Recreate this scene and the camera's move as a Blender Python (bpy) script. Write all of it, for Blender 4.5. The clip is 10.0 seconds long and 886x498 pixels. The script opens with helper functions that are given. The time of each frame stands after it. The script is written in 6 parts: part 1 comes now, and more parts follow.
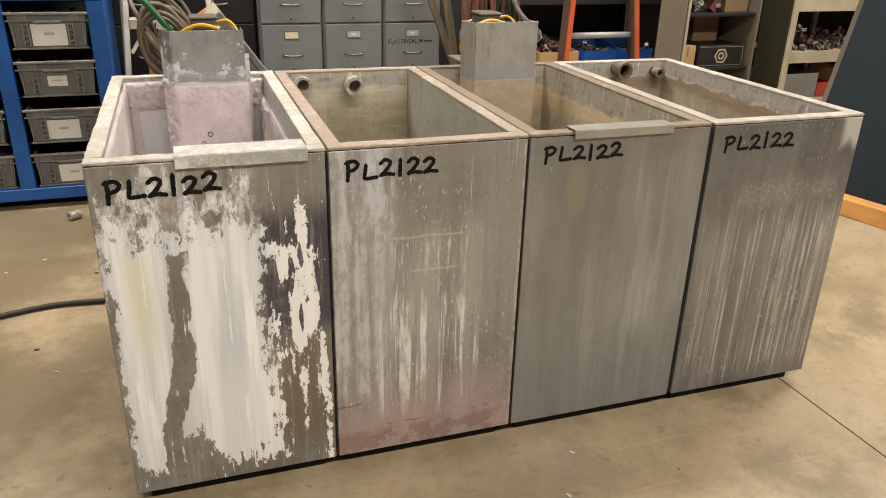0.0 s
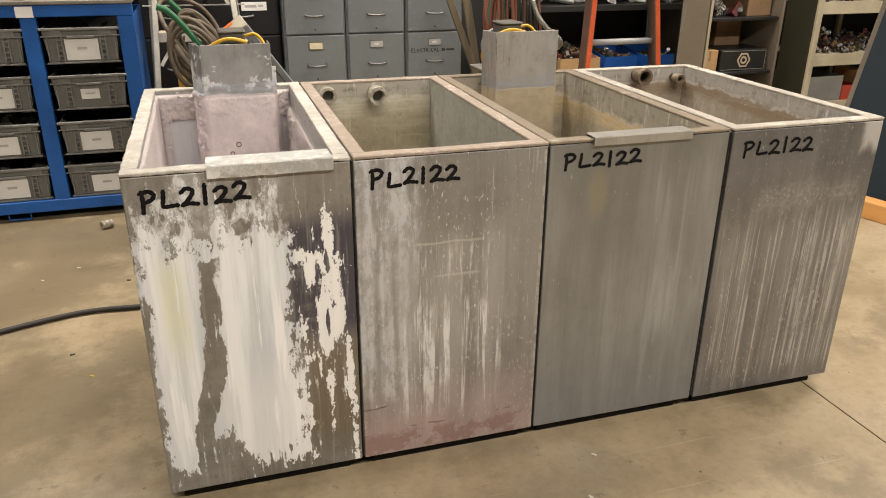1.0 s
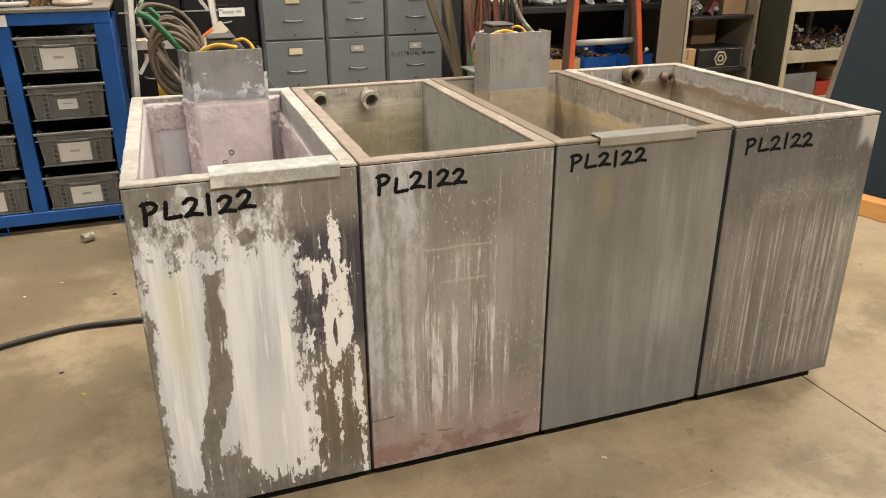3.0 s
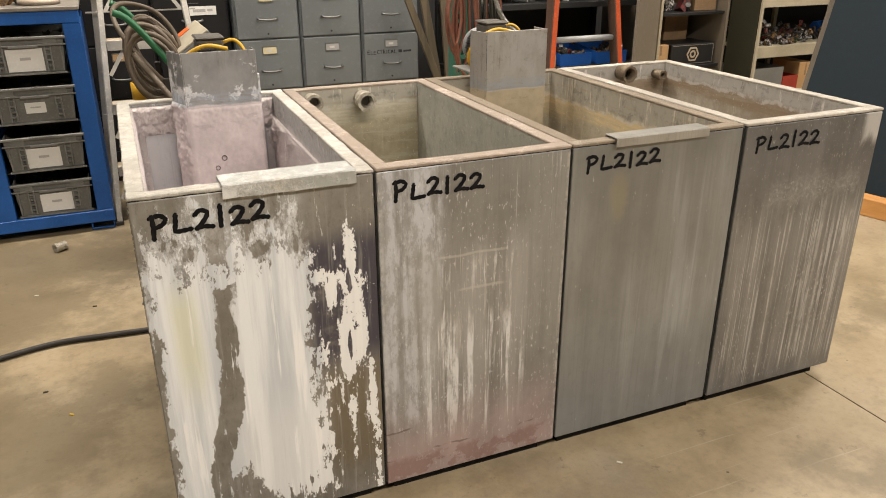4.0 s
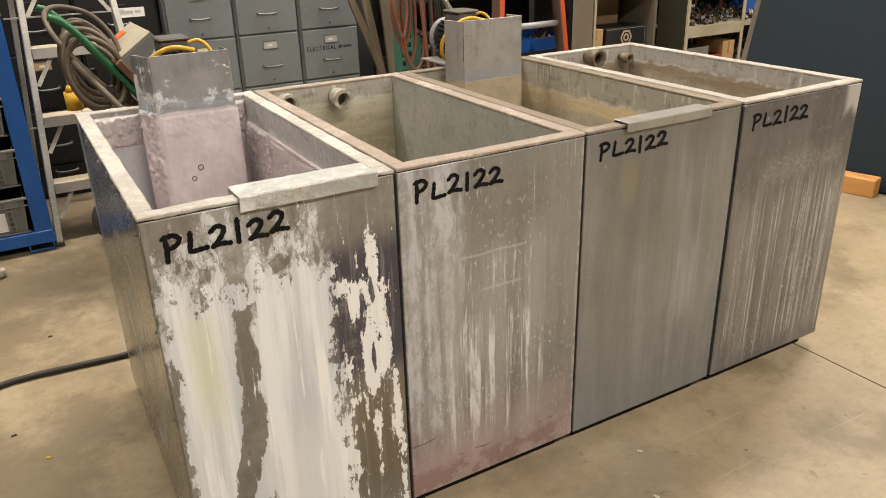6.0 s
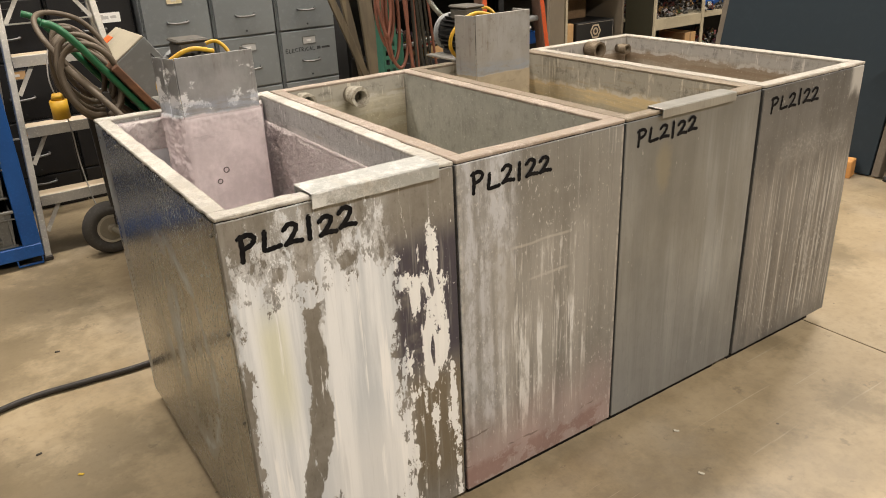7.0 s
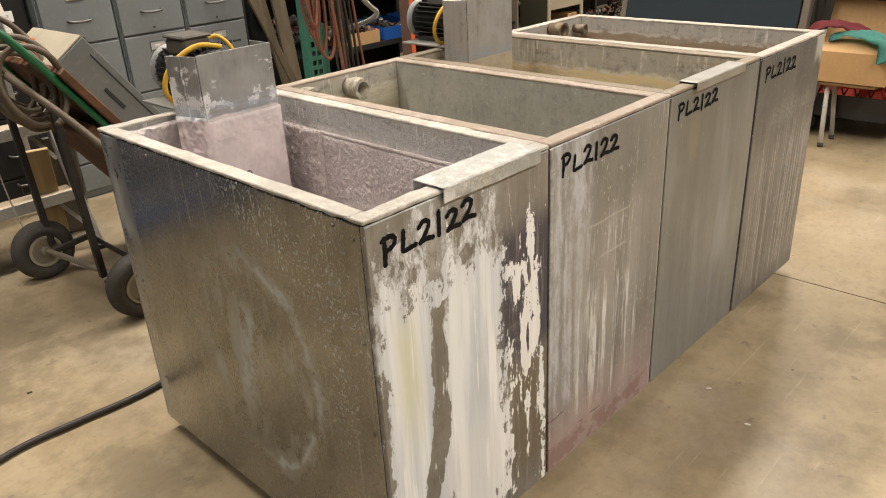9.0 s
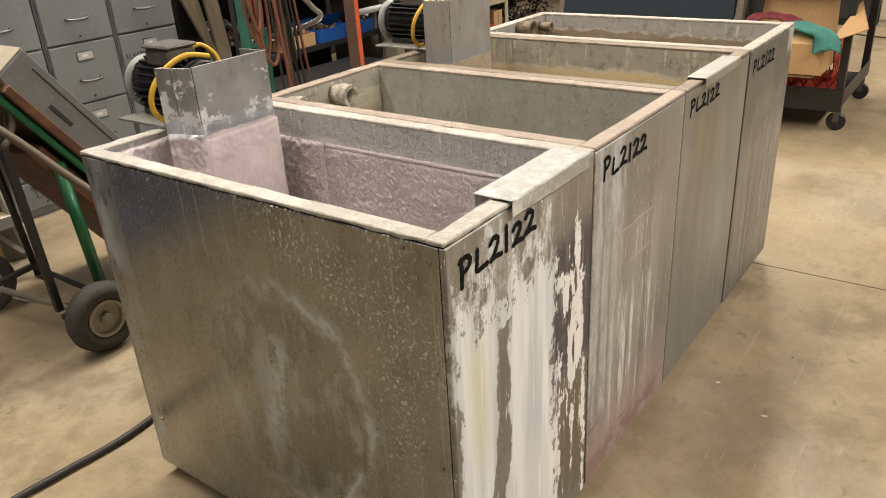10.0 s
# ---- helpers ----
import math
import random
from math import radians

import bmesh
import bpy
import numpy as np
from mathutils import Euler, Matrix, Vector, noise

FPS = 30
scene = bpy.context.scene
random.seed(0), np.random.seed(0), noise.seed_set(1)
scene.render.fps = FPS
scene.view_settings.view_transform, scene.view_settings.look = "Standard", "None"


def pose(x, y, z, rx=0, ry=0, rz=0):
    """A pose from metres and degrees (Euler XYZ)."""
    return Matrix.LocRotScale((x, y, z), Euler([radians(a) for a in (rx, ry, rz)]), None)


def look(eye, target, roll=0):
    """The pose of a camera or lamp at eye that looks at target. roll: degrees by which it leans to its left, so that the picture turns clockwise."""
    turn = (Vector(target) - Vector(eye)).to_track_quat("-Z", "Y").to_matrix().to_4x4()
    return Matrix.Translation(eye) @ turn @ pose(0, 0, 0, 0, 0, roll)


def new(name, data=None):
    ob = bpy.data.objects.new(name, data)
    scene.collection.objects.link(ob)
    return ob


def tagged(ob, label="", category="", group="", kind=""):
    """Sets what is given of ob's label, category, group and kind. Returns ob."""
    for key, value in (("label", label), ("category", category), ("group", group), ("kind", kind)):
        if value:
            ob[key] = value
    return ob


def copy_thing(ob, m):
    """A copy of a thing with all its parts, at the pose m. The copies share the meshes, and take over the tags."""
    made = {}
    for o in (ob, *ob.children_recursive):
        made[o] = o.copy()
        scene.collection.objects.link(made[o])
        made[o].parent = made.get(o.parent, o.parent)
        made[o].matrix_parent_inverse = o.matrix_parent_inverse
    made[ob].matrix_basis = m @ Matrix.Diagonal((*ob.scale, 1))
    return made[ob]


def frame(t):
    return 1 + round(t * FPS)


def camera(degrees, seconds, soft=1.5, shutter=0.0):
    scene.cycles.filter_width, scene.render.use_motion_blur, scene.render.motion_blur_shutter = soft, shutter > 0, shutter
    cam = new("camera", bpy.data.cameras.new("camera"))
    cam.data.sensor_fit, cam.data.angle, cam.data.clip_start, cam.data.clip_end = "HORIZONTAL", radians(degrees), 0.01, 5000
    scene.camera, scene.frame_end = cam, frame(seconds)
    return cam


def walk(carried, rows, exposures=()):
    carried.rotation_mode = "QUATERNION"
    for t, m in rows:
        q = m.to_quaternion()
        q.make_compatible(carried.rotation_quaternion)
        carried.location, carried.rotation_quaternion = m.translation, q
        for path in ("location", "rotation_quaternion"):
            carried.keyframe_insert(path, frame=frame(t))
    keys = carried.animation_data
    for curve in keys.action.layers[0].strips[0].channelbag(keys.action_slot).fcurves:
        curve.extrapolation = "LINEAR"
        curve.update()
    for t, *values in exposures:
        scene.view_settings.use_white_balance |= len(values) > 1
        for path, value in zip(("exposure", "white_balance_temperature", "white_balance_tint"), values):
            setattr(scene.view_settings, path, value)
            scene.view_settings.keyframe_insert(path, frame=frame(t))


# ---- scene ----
cam = camera(60.8, 10.0, 0.95)
PATH = [
    (0, (-0.003, 0.049, 1.365), (0.617, 1.779, 0.577), 1.5),
    (0.5, (-0.013, 0.016, 1.38), (0.575, 1.761, 0.6), 0.9),
    (1, (-0.014, 0.009, 1.381), (0.549, 1.766, 0.607), 0.4),
    (1.5, (-0.013, 0.001, 1.376), (0.535, 1.765, 0.608), -0.0),
    (2, (-0.009, 0.0, 1.374), (0.545, 1.762, 0.608), -0.2),
    (2.5, (-0.033, 0.02, 1.372), (0.552, 1.773, 0.607), -0.3),
    (4, (-0.189, 0.178, 1.372), (0.541, 1.872, 0.599), -0.2),
    (4.5, (-0.208, 0.227, 1.367), (0.561, 1.899, 0.585), -0.3),
    (5, (-0.229, 0.302, 1.357), (0.581, 1.951, 0.565), -0.6),
    (5.5, (-0.271, 0.34, 1.36), (0.59, 1.961, 0.567), -1.1),
    (7, (-0.556, 0.468, 1.349), (0.467, 1.992, 0.555), -2.7),
    (7.5, (-0.613, 0.587, 1.357), (0.466, 2.067, 0.555), -2.8),
    (8, (-0.686, 0.655, 1.363), (0.463, 2.076, 0.55), -2.8),
    (8.5, (-0.823, 0.74, 1.363), (0.402, 2.089, 0.536), -3.0),
    (9, (-0.918, 0.822, 1.361), (0.384, 2.088, 0.523), -3.2),
    (9.5, (-0.969, 0.965, 1.359), (0.413, 2.139, 0.514), -3.4),
    (10, (-1.011, 1.09, 1.365), (0.438, 2.175, 0.514), -3.5),
]
walk(cam, [(t, look(eye, target, roll)) for t, eye, target, roll in PATH])

# ---- light ----
world = bpy.data.worlds.new("shop_world")
scene.world = world
world.use_nodes = True
world.node_tree.nodes["Background"].inputs[0].default_value = (0.9, 0.95, 1.0, 1)
world.node_tree.nodes["Background"].inputs[1].default_value = 0.006
scene.view_settings.exposure = 0.3
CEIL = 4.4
# assumed tube lights, none in view; the low-y row brightens the tank fronts
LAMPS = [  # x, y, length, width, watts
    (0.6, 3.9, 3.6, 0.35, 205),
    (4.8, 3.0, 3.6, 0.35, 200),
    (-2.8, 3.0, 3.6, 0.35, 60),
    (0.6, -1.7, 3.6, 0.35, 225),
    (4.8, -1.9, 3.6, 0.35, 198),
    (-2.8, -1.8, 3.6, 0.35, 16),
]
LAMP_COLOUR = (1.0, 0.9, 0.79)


# ---- node helpers ----
class Mat:
    """A node material built up by small expressions."""

    def __init__(self, name):
        self.mat = bpy.data.materials.new(name)
        self.mat.use_nodes = True
        self.t = self.mat.node_tree
        self.bsdf = self.t.nodes["Principled BSDF"]
        self.co = self.t.nodes.new("ShaderNodeTexCoord").outputs["Object"]
        self.x, self.y, self.z = self.split(self.co)

    def put(self, socket, value):
        if isinstance(value, bpy.types.NodeSocket):
            self.t.links.new(value, socket)
        elif isinstance(value, tuple) and len(value) == 3 and socket.type == "RGBA":
            socket.default_value = (*value, 1)
        else:
            socket.default_value = value

    def split(self, v):
        n = self.t.nodes.new("ShaderNodeSeparateXYZ")
        self.put(n.inputs[0], v)
        return n.outputs[0], n.outputs[1], n.outputs[2]

    def vec(self, x, y, z):
        n = self.t.nodes.new("ShaderNodeCombineXYZ")
        for s, v in zip(n.inputs, (x, y, z)):
            self.put(s, v)
        return n.outputs[0]

    def m(self, op, a, b=0.0, c=0.0):
        n = self.t.nodes.new("ShaderNodeMath")
        n.operation = op
        for s, v in zip(n.inputs, (a, b, c)):
            self.put(s, v)
        return n.outputs[0]

    def add(self, a, b):
        return self.m("ADD", a, b)

    def sub(self, a, b):
        return self.m("SUBTRACT", a, b)

    def mul(self, a, b):
        return self.m("MULTIPLY", a, b)

    def hi(self, *vs):
        out = vs[0]
        for v in vs[1:]:
            out = self.m("MAXIMUM", out, v)
        return out

    def lo(self, *vs):
        out = vs[0]
        for v in vs[1:]:
            out = self.m("MINIMUM", out, v)
        return out

    def ss(self, v, a, b):
        n = self.t.nodes.new("ShaderNodeMapRange")
        n.interpolation_type = "SMOOTHSTEP"
        self.put(n.inputs[0], v)
        n.inputs[1].default_value, n.inputs[2].default_value = a, b
        return n.outputs[0]

    def noise(self, scale=5.0, detail=4.0, rough=0.55, stretch=(1, 1, 1), shift=0.0, warp=0.0):
        v = self.vec(*[self.m("MULTIPLY_ADD", c, float(s), shift * (i + 1)) for i, (c, s) in enumerate(zip((self.x, self.y, self.z), stretch))])
        n = self.t.nodes.new("ShaderNodeTexNoise")
        self.put(n.inputs["Vector"], v)
        n.inputs["Scale"].default_value, n.inputs["Detail"].default_value = scale, detail
        n.inputs["Roughness"].default_value, n.inputs["Distortion"].default_value = rough, warp
        return n.outputs["Fac"]

    def cells(self, scale=20.0, stretch=(1, 1, 1)):
        v = self.vec(*[self.mul(c, float(s)) for c, s in zip((self.x, self.y, self.z), stretch)])
        n = self.t.nodes.new("ShaderNodeTexVoronoi")
        self.put(n.inputs["Vector"], v)
        n.inputs["Scale"].default_value = scale
        return n.outputs["Distance"]

    def random(self):
        return self.t.nodes.new("ShaderNodeObjectInfo").outputs["Random"]

    def island(self):
        return self.t.nodes.new("ShaderNodeNewGeometry").outputs["Random Per Island"]

    def mix(self, f, a, b):
        n = self.t.nodes.new("ShaderNodeMix")
        n.data_type = "RGBA"
        self.put(n.inputs[0], f)
        self.put(n.inputs[6], a)
        self.put(n.inputs[7], b)
        return n.outputs[2]

    def ramp(self, f, *stops):
        n = self.t.nodes.new("ShaderNodeValToRGB")
        while len(n.color_ramp.elements) < len(stops):
            n.color_ramp.elements.new(0.5)
        for e, (p, c) in zip(n.color_ramp.elements, stops):
            e.position, e.color = p, (*c, 1)
        self.put(n.inputs[0], f)
        return n.outputs[0]

    def curve(self, f, *stops):
        """A value that follows straight pieces between the given stops."""
        return self.ramp(f, *[(p, (x, x, x)) for p, x in stops])

    def patch(self, u, v, u0, u1, v0, v1):
        """Positive inside a rectangle, falling off outside it."""
        return self.lo(self.sub(u, u0), self.sub(u1, u), self.sub(v, v0), self.sub(v1, v))

    def done(self, colour, rough=0.5, metal=0.0, height=None, bump=0.3, depth=0.002, spec=0.5):
        b = self.bsdf.inputs
        self.put(b["Base Color"], colour)
        self.put(b["Roughness"], rough)
        self.put(b["Metallic"], metal)
        b["Specular IOR Level"].default_value = spec
        if height is not None:
            n = self.t.nodes.new("ShaderNodeBump")
            n.inputs["Strength"].default_value, n.inputs["Distance"].default_value = bump, depth
            self.put(n.inputs["Height"], height)
            self.t.links.new(n.outputs[0], b["Normal"])
        return self.mat


def paint(name, colour, rough=0.45, wear=0.12, grime=0.25, scale=6.0, metal=0.0, bump=0.1):
    """Worn paint, plastic or card: a base colour with two scales of variation."""
    k = Mat(name)
    big, fine = k.noise(scale * 0.5, 4), k.noise(scale * 14, 3)
    dark = tuple(c * (1 - grime * 1.6) for c in colour)
    light = tuple(min(1, c * (1 + wear) + wear * 0.06) for c in colour)
    c = k.mix(k.ss(big, 0.3, 0.7), dark, colour)
    c = k.mix(k.mul(k.ss(fine, 0.5, 0.75), 0.6), c, light)
    c = k.mix(k.mul(k.random(), 0.25), c, tuple(x * 0.85 for x in colour))
    return k.done(c, k.m("MULTIPLY_ADD", big, 0.25, rough - 0.12), metal, k.add(big, k.mul(fine, 0.4)), bump)


def concrete():
    k = Mat("concrete_floor")
    n1, n2, n3 = k.noise(0.5, 5, 0.6), k.noise(2.6, 7, 0.7, shift=3), k.noise(45, 5, 0.7)
    c = k.ramp(k.add(k.mul(n1, 0.45), k.mul(n2, 0.55)), (0.32, (0.19, 0.145, 0.085)), (0.5, (0.34, 0.27, 0.17)), (0.68, (0.43, 0.355, 0.24)))
    c = k.mix(k.mul(k.ss(k.noise(1.6, 7, 0.72, shift=9), 0.5, 0.68), 0.6), c, (0.17, 0.13, 0.078))
    c = k.mix(k.mul(k.ss(k.noise(7, 6, 0.7, shift=5), 0.52, 0.7), 0.4), c, (0.2, 0.16, 0.1))
    c = k.mix(k.mul(k.ss(k.noise(0.9, 5, 0.6, shift=14), 0.52, 0.66), 0.35), c, (0.34, 0.31, 0.26))
    c = k.mix(k.mul(k.ss(n3, 0.45, 0.75), 0.35), c, (0.17, 0.14, 0.1))
    c = k.mix(k.mul(k.ss(k.noise(1.0, 3, 0.5, (2.2, 60, 1), shift=6, warp=0.5), 0.68, 0.74), 0.4), c, (0.46, 0.4, 0.3))
    # stain patches that get denser and darken the floor towards low x
    left_stain = k.add(k.noise(2.1, 7, 0.68, shift=23), k.mul(k.ss(k.x, 0.3, -0.9), 0.17))
    c = k.mix(k.mul(k.ss(left_stain, 0.52, 0.66), 0.6), c, (0.15, 0.12, 0.072))
    c = k.mix(k.mul(k.ss(k.noise(13, 6, 0.72, shift=31), 0.6, 0.68), 0.5), c, (0.11, 0.09, 0.06))
    c = k.mix(k.ss(k.cells(7), 0.04, 0.02), c, (0.1, 0.08, 0.055))
    return k.done(c, k.m("MULTIPLY_ADD", n2, 0.35, 0.25), 0, k.add(n3, n2), 0.16, spec=0.4)


def steel(name, base=(0.36, 0.36, 0.345), dull=(0.25, 0.245, 0.225), streak=0.5, streak_colour=(0.62, 0.61, 0.58), tint=None, rough=0.42, freq=40, edge=(0.52, 0.6), zone=(0.05, 0.12, 0.7, 0.88), patchy=0.5, specks=0.0, metal=0.55, cloudy=0.0, wide=0.5, stain=None):
    """Weathered stainless sheet with runs of dried residue down it. zone: heights between which the runs are seen."""
    k = Mat(name)
    j = len(name) * 0.37
    cloud = k.noise(3.2, 6, 0.65, shift=j)
    fine = k.noise(55, 5, 0.7, (1, 1, 0.6), shift=j)
    runs = k.noise(1.0, 7, 0.68, (freq, freq, 1.5), shift=j * 1.9, warp=0.25)
    thin = k.noise(1.0, 5, 0.65, (freq * 2.6, freq * 2.6, 2.2), shift=j + 3, warp=0.3)
    hair = k.noise(1.0, 4, 0.6, (190, 190, 4), shift=2)
    broad = k.noise(1.0, 3, 0.5, (9, 9, 0.8), shift=j * 0.6)
    here = k.mul(k.ss(k.z, zone[0], zone[1]), k.ss(k.z, zone[3], zone[2]))
    here = k.mul(here, k.ss(k.noise(4.5, 5, 0.6, (1, 1, 0.6), shift=5 + j), 0.62 - patchy * 0.5, 0.62))
    c = k.mix(k.ss(cloud, 0.33, 0.68), base, dull)
    c = k.mix(k.mul(k.ss(broad, 0.4, 0.68), wide), c, tuple(x * 1.3 for x in base))
    c = k.mix(k.mul(k.ss(hair, 0.5, 0.72), 0.3), c, tuple(x * 0.62 for x in base))
    c = k.mix(k.mul(k.ss(fine, 0.52, 0.72), 0.3), c, tuple(x * 0.55 for x in base))
    f = k.mul(k.mul(k.ss(runs, *edge), here), streak)
    f = k.hi(f, k.mul(k.mul(k.ss(thin, edge[0] + 0.03, edge[1] + 0.05), here), streak * 0.8))
    c = k.mix(f, c, streak_colour)
    dirt = f
    if cloudy:
        g = k.mul(k.ss(k.add(k.noise(7, 6, 0.7, (1.6, 1, 0.5), shift=8 + j), k.mul(fine, 0.25)), 0.62, 0.74), cloudy)
        c = k.mix(g, c, (0.6, 0.625, 0.645))
        dirt = k.hi(dirt, k.mul(g, 0.7))
    if stain:
        sx, sz, sw, sh, colour = stain
        a, b = k.m("DIVIDE", k.sub(k.add(k.x, k.mul(k.sub(cloud, 0.5), 0.09)), sx), sw), k.m("DIVIDE", k.sub(k.add(k.z, k.mul(k.sub(runs, 0.5), 0.12)), sz), sh)
        g = k.ss(k.add(k.mul(a, a), k.mul(b, b)), 1.0, 0.15)
        c = k.mix(k.mul(g, 0.55), c, colour)
    if tint:
        colour, top = tint
        up = k.add(k.z, k.mul(k.sub(k.noise(5, 6, 0.65, (1.2, 1, 1)), 0.5), 0.26))
        g = k.ss(up, top, top * 0.3)
        g = k.mul(g, k.m("MULTIPLY_ADD", k.ss(runs, 0.62, 0.42), 0.5, 0.5))
        c = k.mix(k.mul(g, 0.62), c, colour)
        low = k.mul(k.ss(k.add(k.z, k.mul(k.sub(fine, 0.5), 0.06)), 0.125, 0.085), k.ss(k.noise(7, 6, 0.65, (1.3, 1, 1.6), shift=12), 0.42, 0.5))
        c = k.mix(k.mul(low, 0.6), c, tuple(x * y for x, y in zip(colour, (0.55, 0.45, 0.42))))
        seam = k.mul(k.ss(k.m("ABSOLUTE", k.sub(k.add(k.z, k.mul(k.sub(k.noise(14, 4, 0.6, shift=21), 0.5), 0.05)), 0.185)), 0.004, 0.001), k.ss(k.noise(10, 3), 0.45, 0.55))
        c = k.mix(k.mul(seam, 0.6), c, (0.1, 0.07, 0.055))
        dirt = k.hi(dirt, k.mul(g, 0.8))
    if specks:
        s = k.mul(k.ss(k.noise(75, 4, 0.65, (1, 1, 0.4), shift=j), 0.63, 0.68), specks)
        s = k.mul(s, k.ss(cloud, 0.38, 0.55))
        c = k.mix(s, c, (0.72, 0.71, 0.68))
        dirt = k.hi(dirt, s)
    r = k.add(k.m("MULTIPLY_ADD", cloud, 0.22, rough - 0.11), k.mul(dirt, 0.3))
    return k.done(c, r, k.m("MULTIPLY_ADD", dirt, -metal * 0.85, metal), k.add(k.mul(hair, 0.3), k.add(dirt, k.mul(fine, 0.3))), 0.22, 0.0015)


def flaking():
    """The first tank's front: dull sheet under thick white scale that has run and flaked off in patches."""
    k = Mat("flaking_white_scale")
    c0 = k.sub(k.noise(10, 6, 0.7, (1, 1, 0.55), shift=13), 0.5)
    c1 = k.sub(k.noise(30, 7, 0.75, (1, 1, 0.5), shift=7), 0.5)
    c2 = k.sub(k.noise(90, 5, 0.72, (1, 1, 0.5), shift=2), 0.5)
    u = k.add(k.m("DIVIDE", k.x, 0.5), k.mul(k.sub(k.noise(7, 4, 0.6, (1, 1, 0.5)), 0.5), 0.035))
    v = k.add(k.m("DIVIDE", k.z, 0.9), k.mul(k.sub(k.noise(9, 4, 0.6, shift=4), 0.5), 0.04))
    crumb = k.add(k.mul(c1, 0.3), k.add(k.mul(c2, 0.16), k.mul(c0, 0.12)))

    def blobs(spots, gain=0.07):
        """The strongest of several soft ovals: centre and half sizes."""
        out = None
        for cu, cv, ru, rv in spots:
            a, b = k.m("DIVIDE", k.sub(u, cu), ru), k.m("DIVIDE", k.sub(v, cv), rv)
            e = k.mul(k.sub(1.0, k.m("SQRT", k.add(k.mul(a, a), k.mul(b, b)))), gain)
            out = e if out is None else k.hi(out, e)
        return out

    # the thick sheet: its edges wander with height
    right = k.curve(v, (0.05, 0.7), (0.28, 0.712), (0.4, 0.665), (0.6, 0.68), (0.74, 0.7))
    foot = k.curve(u, (0.03, 0.15), (0.1, 0.095), (0.16, 0.12), (0.24, 0.2), (0.34, 0.235), (0.43, 0.13), (0.5, 0.1), (0.7, 0.085))
    main = k.lo(k.sub(u, 0.028), k.sub(right, u), k.sub(v, foot), k.mul(k.sub(0.8, v), 0.7))
    mid = k.curve(v, (0.12, 0.195), (0.27, 0.22), (0.34, 0.255), (0.43, 0.3), (0.64, 0.31), (0.74, 0.322))
    half = k.curve(v, (0.2, 0.042), (0.36, 0.055), (0.43, 0.052), (0.53, 0.04), (0.64, 0.045))
    scar = k.lo(k.sub(half, k.m("ABSOLUTE", k.sub(u, mid))), k.sub(0.755, v))
    hatch = k.mul(k.mul(k.ss(v, 0.24, 0.12), k.ss(u, 0.45, 0.55)), k.ss(k.noise(1.0, 4, 0.6, (75, 75, 9), shift=8), 0.5, 0.62))
    solid = k.sub(k.lo(main, k.mul(scar, -2.6)), k.mul(hatch, 0.07))
    strip = k.sub(k.lo(k.sub(u, 0.66), k.sub(0.755, u), k.sub(v, 0.1), k.sub(0.55, v)), k.mul(k.ss(k.noise(1.0, 5, 0.65, (40, 40, 9), shift=11), 0.46, 0.6), 0.06))
    loose = blobs([(0.82, 0.7, 0.13, 0.055), (0.875, 0.6, 0.062, 0.13), (0.88, 0.8, 0.03, 0.08), (0.845, 0.5, 0.035, 0.075), (0.75, 0.725, 0.06, 0.035), (0.93, 0.56, 0.025, 0.06)])
    loose = k.lo(loose, k.mul(blobs([(0.817, 0.66, 0.016, 0.055), (0.735, 0.61, 0.034, 0.1), (0.865, 0.72, 0.01, 0.03), (0.86, 0.53, 0.01, 0.05)]), -1.0))
    flecks = blobs([(0.96, 0.36, 0.013, 0.09), (0.86, 0.31, 0.014, 0.07), (0.925, 0.33, 0.01, 0.04), (0.8, 0.4, 0.01, 0.03), (0.975, 0.17, 0.012, 0.1)], 0.03)
    spray = k.sub(k.mul(k.sub(k.add(k.noise(1.0, 7, 0.75, (60, 60, 9), shift=3), k.mul(c2, 0.3)), 0.6), 0.3), k.mul(k.ss(u, 0.6, 0.66), 0.004))
    # the thinner, mottled coat above
    holes = blobs([(0.206, 0.85, 0.035, 0.022), (0.475, 0.836, 0.055, 0.022), (0.5, 0.794, 0.03, 0.016), (0.055, 0.775, 0.034, 0.03), (0.172, 0.762, 0.032, 0.012), (0.468, 0.755, 0.04, 0.013), (0.04, 0.725, 0.03, 0.02)])
    dull = k.lo(k.sub(0.046, k.m("ABSOLUTE", k.sub(u, 0.312))), k.sub(v, 0.62), k.sub(0.93, v))
    edge = k.sub(0.9, k.mul(k.ss(u, 0.3, 0.7), 0.05))
    film = k.lo(k.sub(u, 0.035), k.sub(0.69, u), k.mul(k.sub(edge, v), 0.6), k.sub(v, 0.7), k.mul(holes, -1.1), k.mul(dull, -3.5))
    film = k.add(k.lo(film, 0.03), k.add(k.mul(c0, 0.22), k.mul(crumb, 0.9)))
    white = k.ss(k.hi(k.add(k.hi(k.lo(k.mul(solid, 1.6), 0.09), k.lo(strip, 0.03), k.lo(k.mul(loose, 1.3), 0.035), flecks), crumb), spray, k.sub(film, 0.014)), 0.0, 0.005)
    coat = k.mul(k.ss(film, -0.03, -0.005), k.m("MULTIPLY_ADD", k.ss(c1, -0.14, 0.06), 0.5, 0.5))
    coat = k.hi(coat, k.mul(k.mul(k.ss(c0, -0.05, 0.06), k.ss(v, 0.78, 0.86)), 0.45))
    coat = k.mul(coat, k.ss(u, 0.72, 0.64))
    under = k.mix(k.ss(k.noise(4.5, 6, 0.68), 0.35, 0.65), (0.33, 0.32, 0.3), (0.22, 0.21, 0.19))
    brown = k.mul(k.mul(k.ss(u, 0.7, 0.78), k.ss(v, 0.52, 0.42)), k.ss(v, 0.08, 0.2))
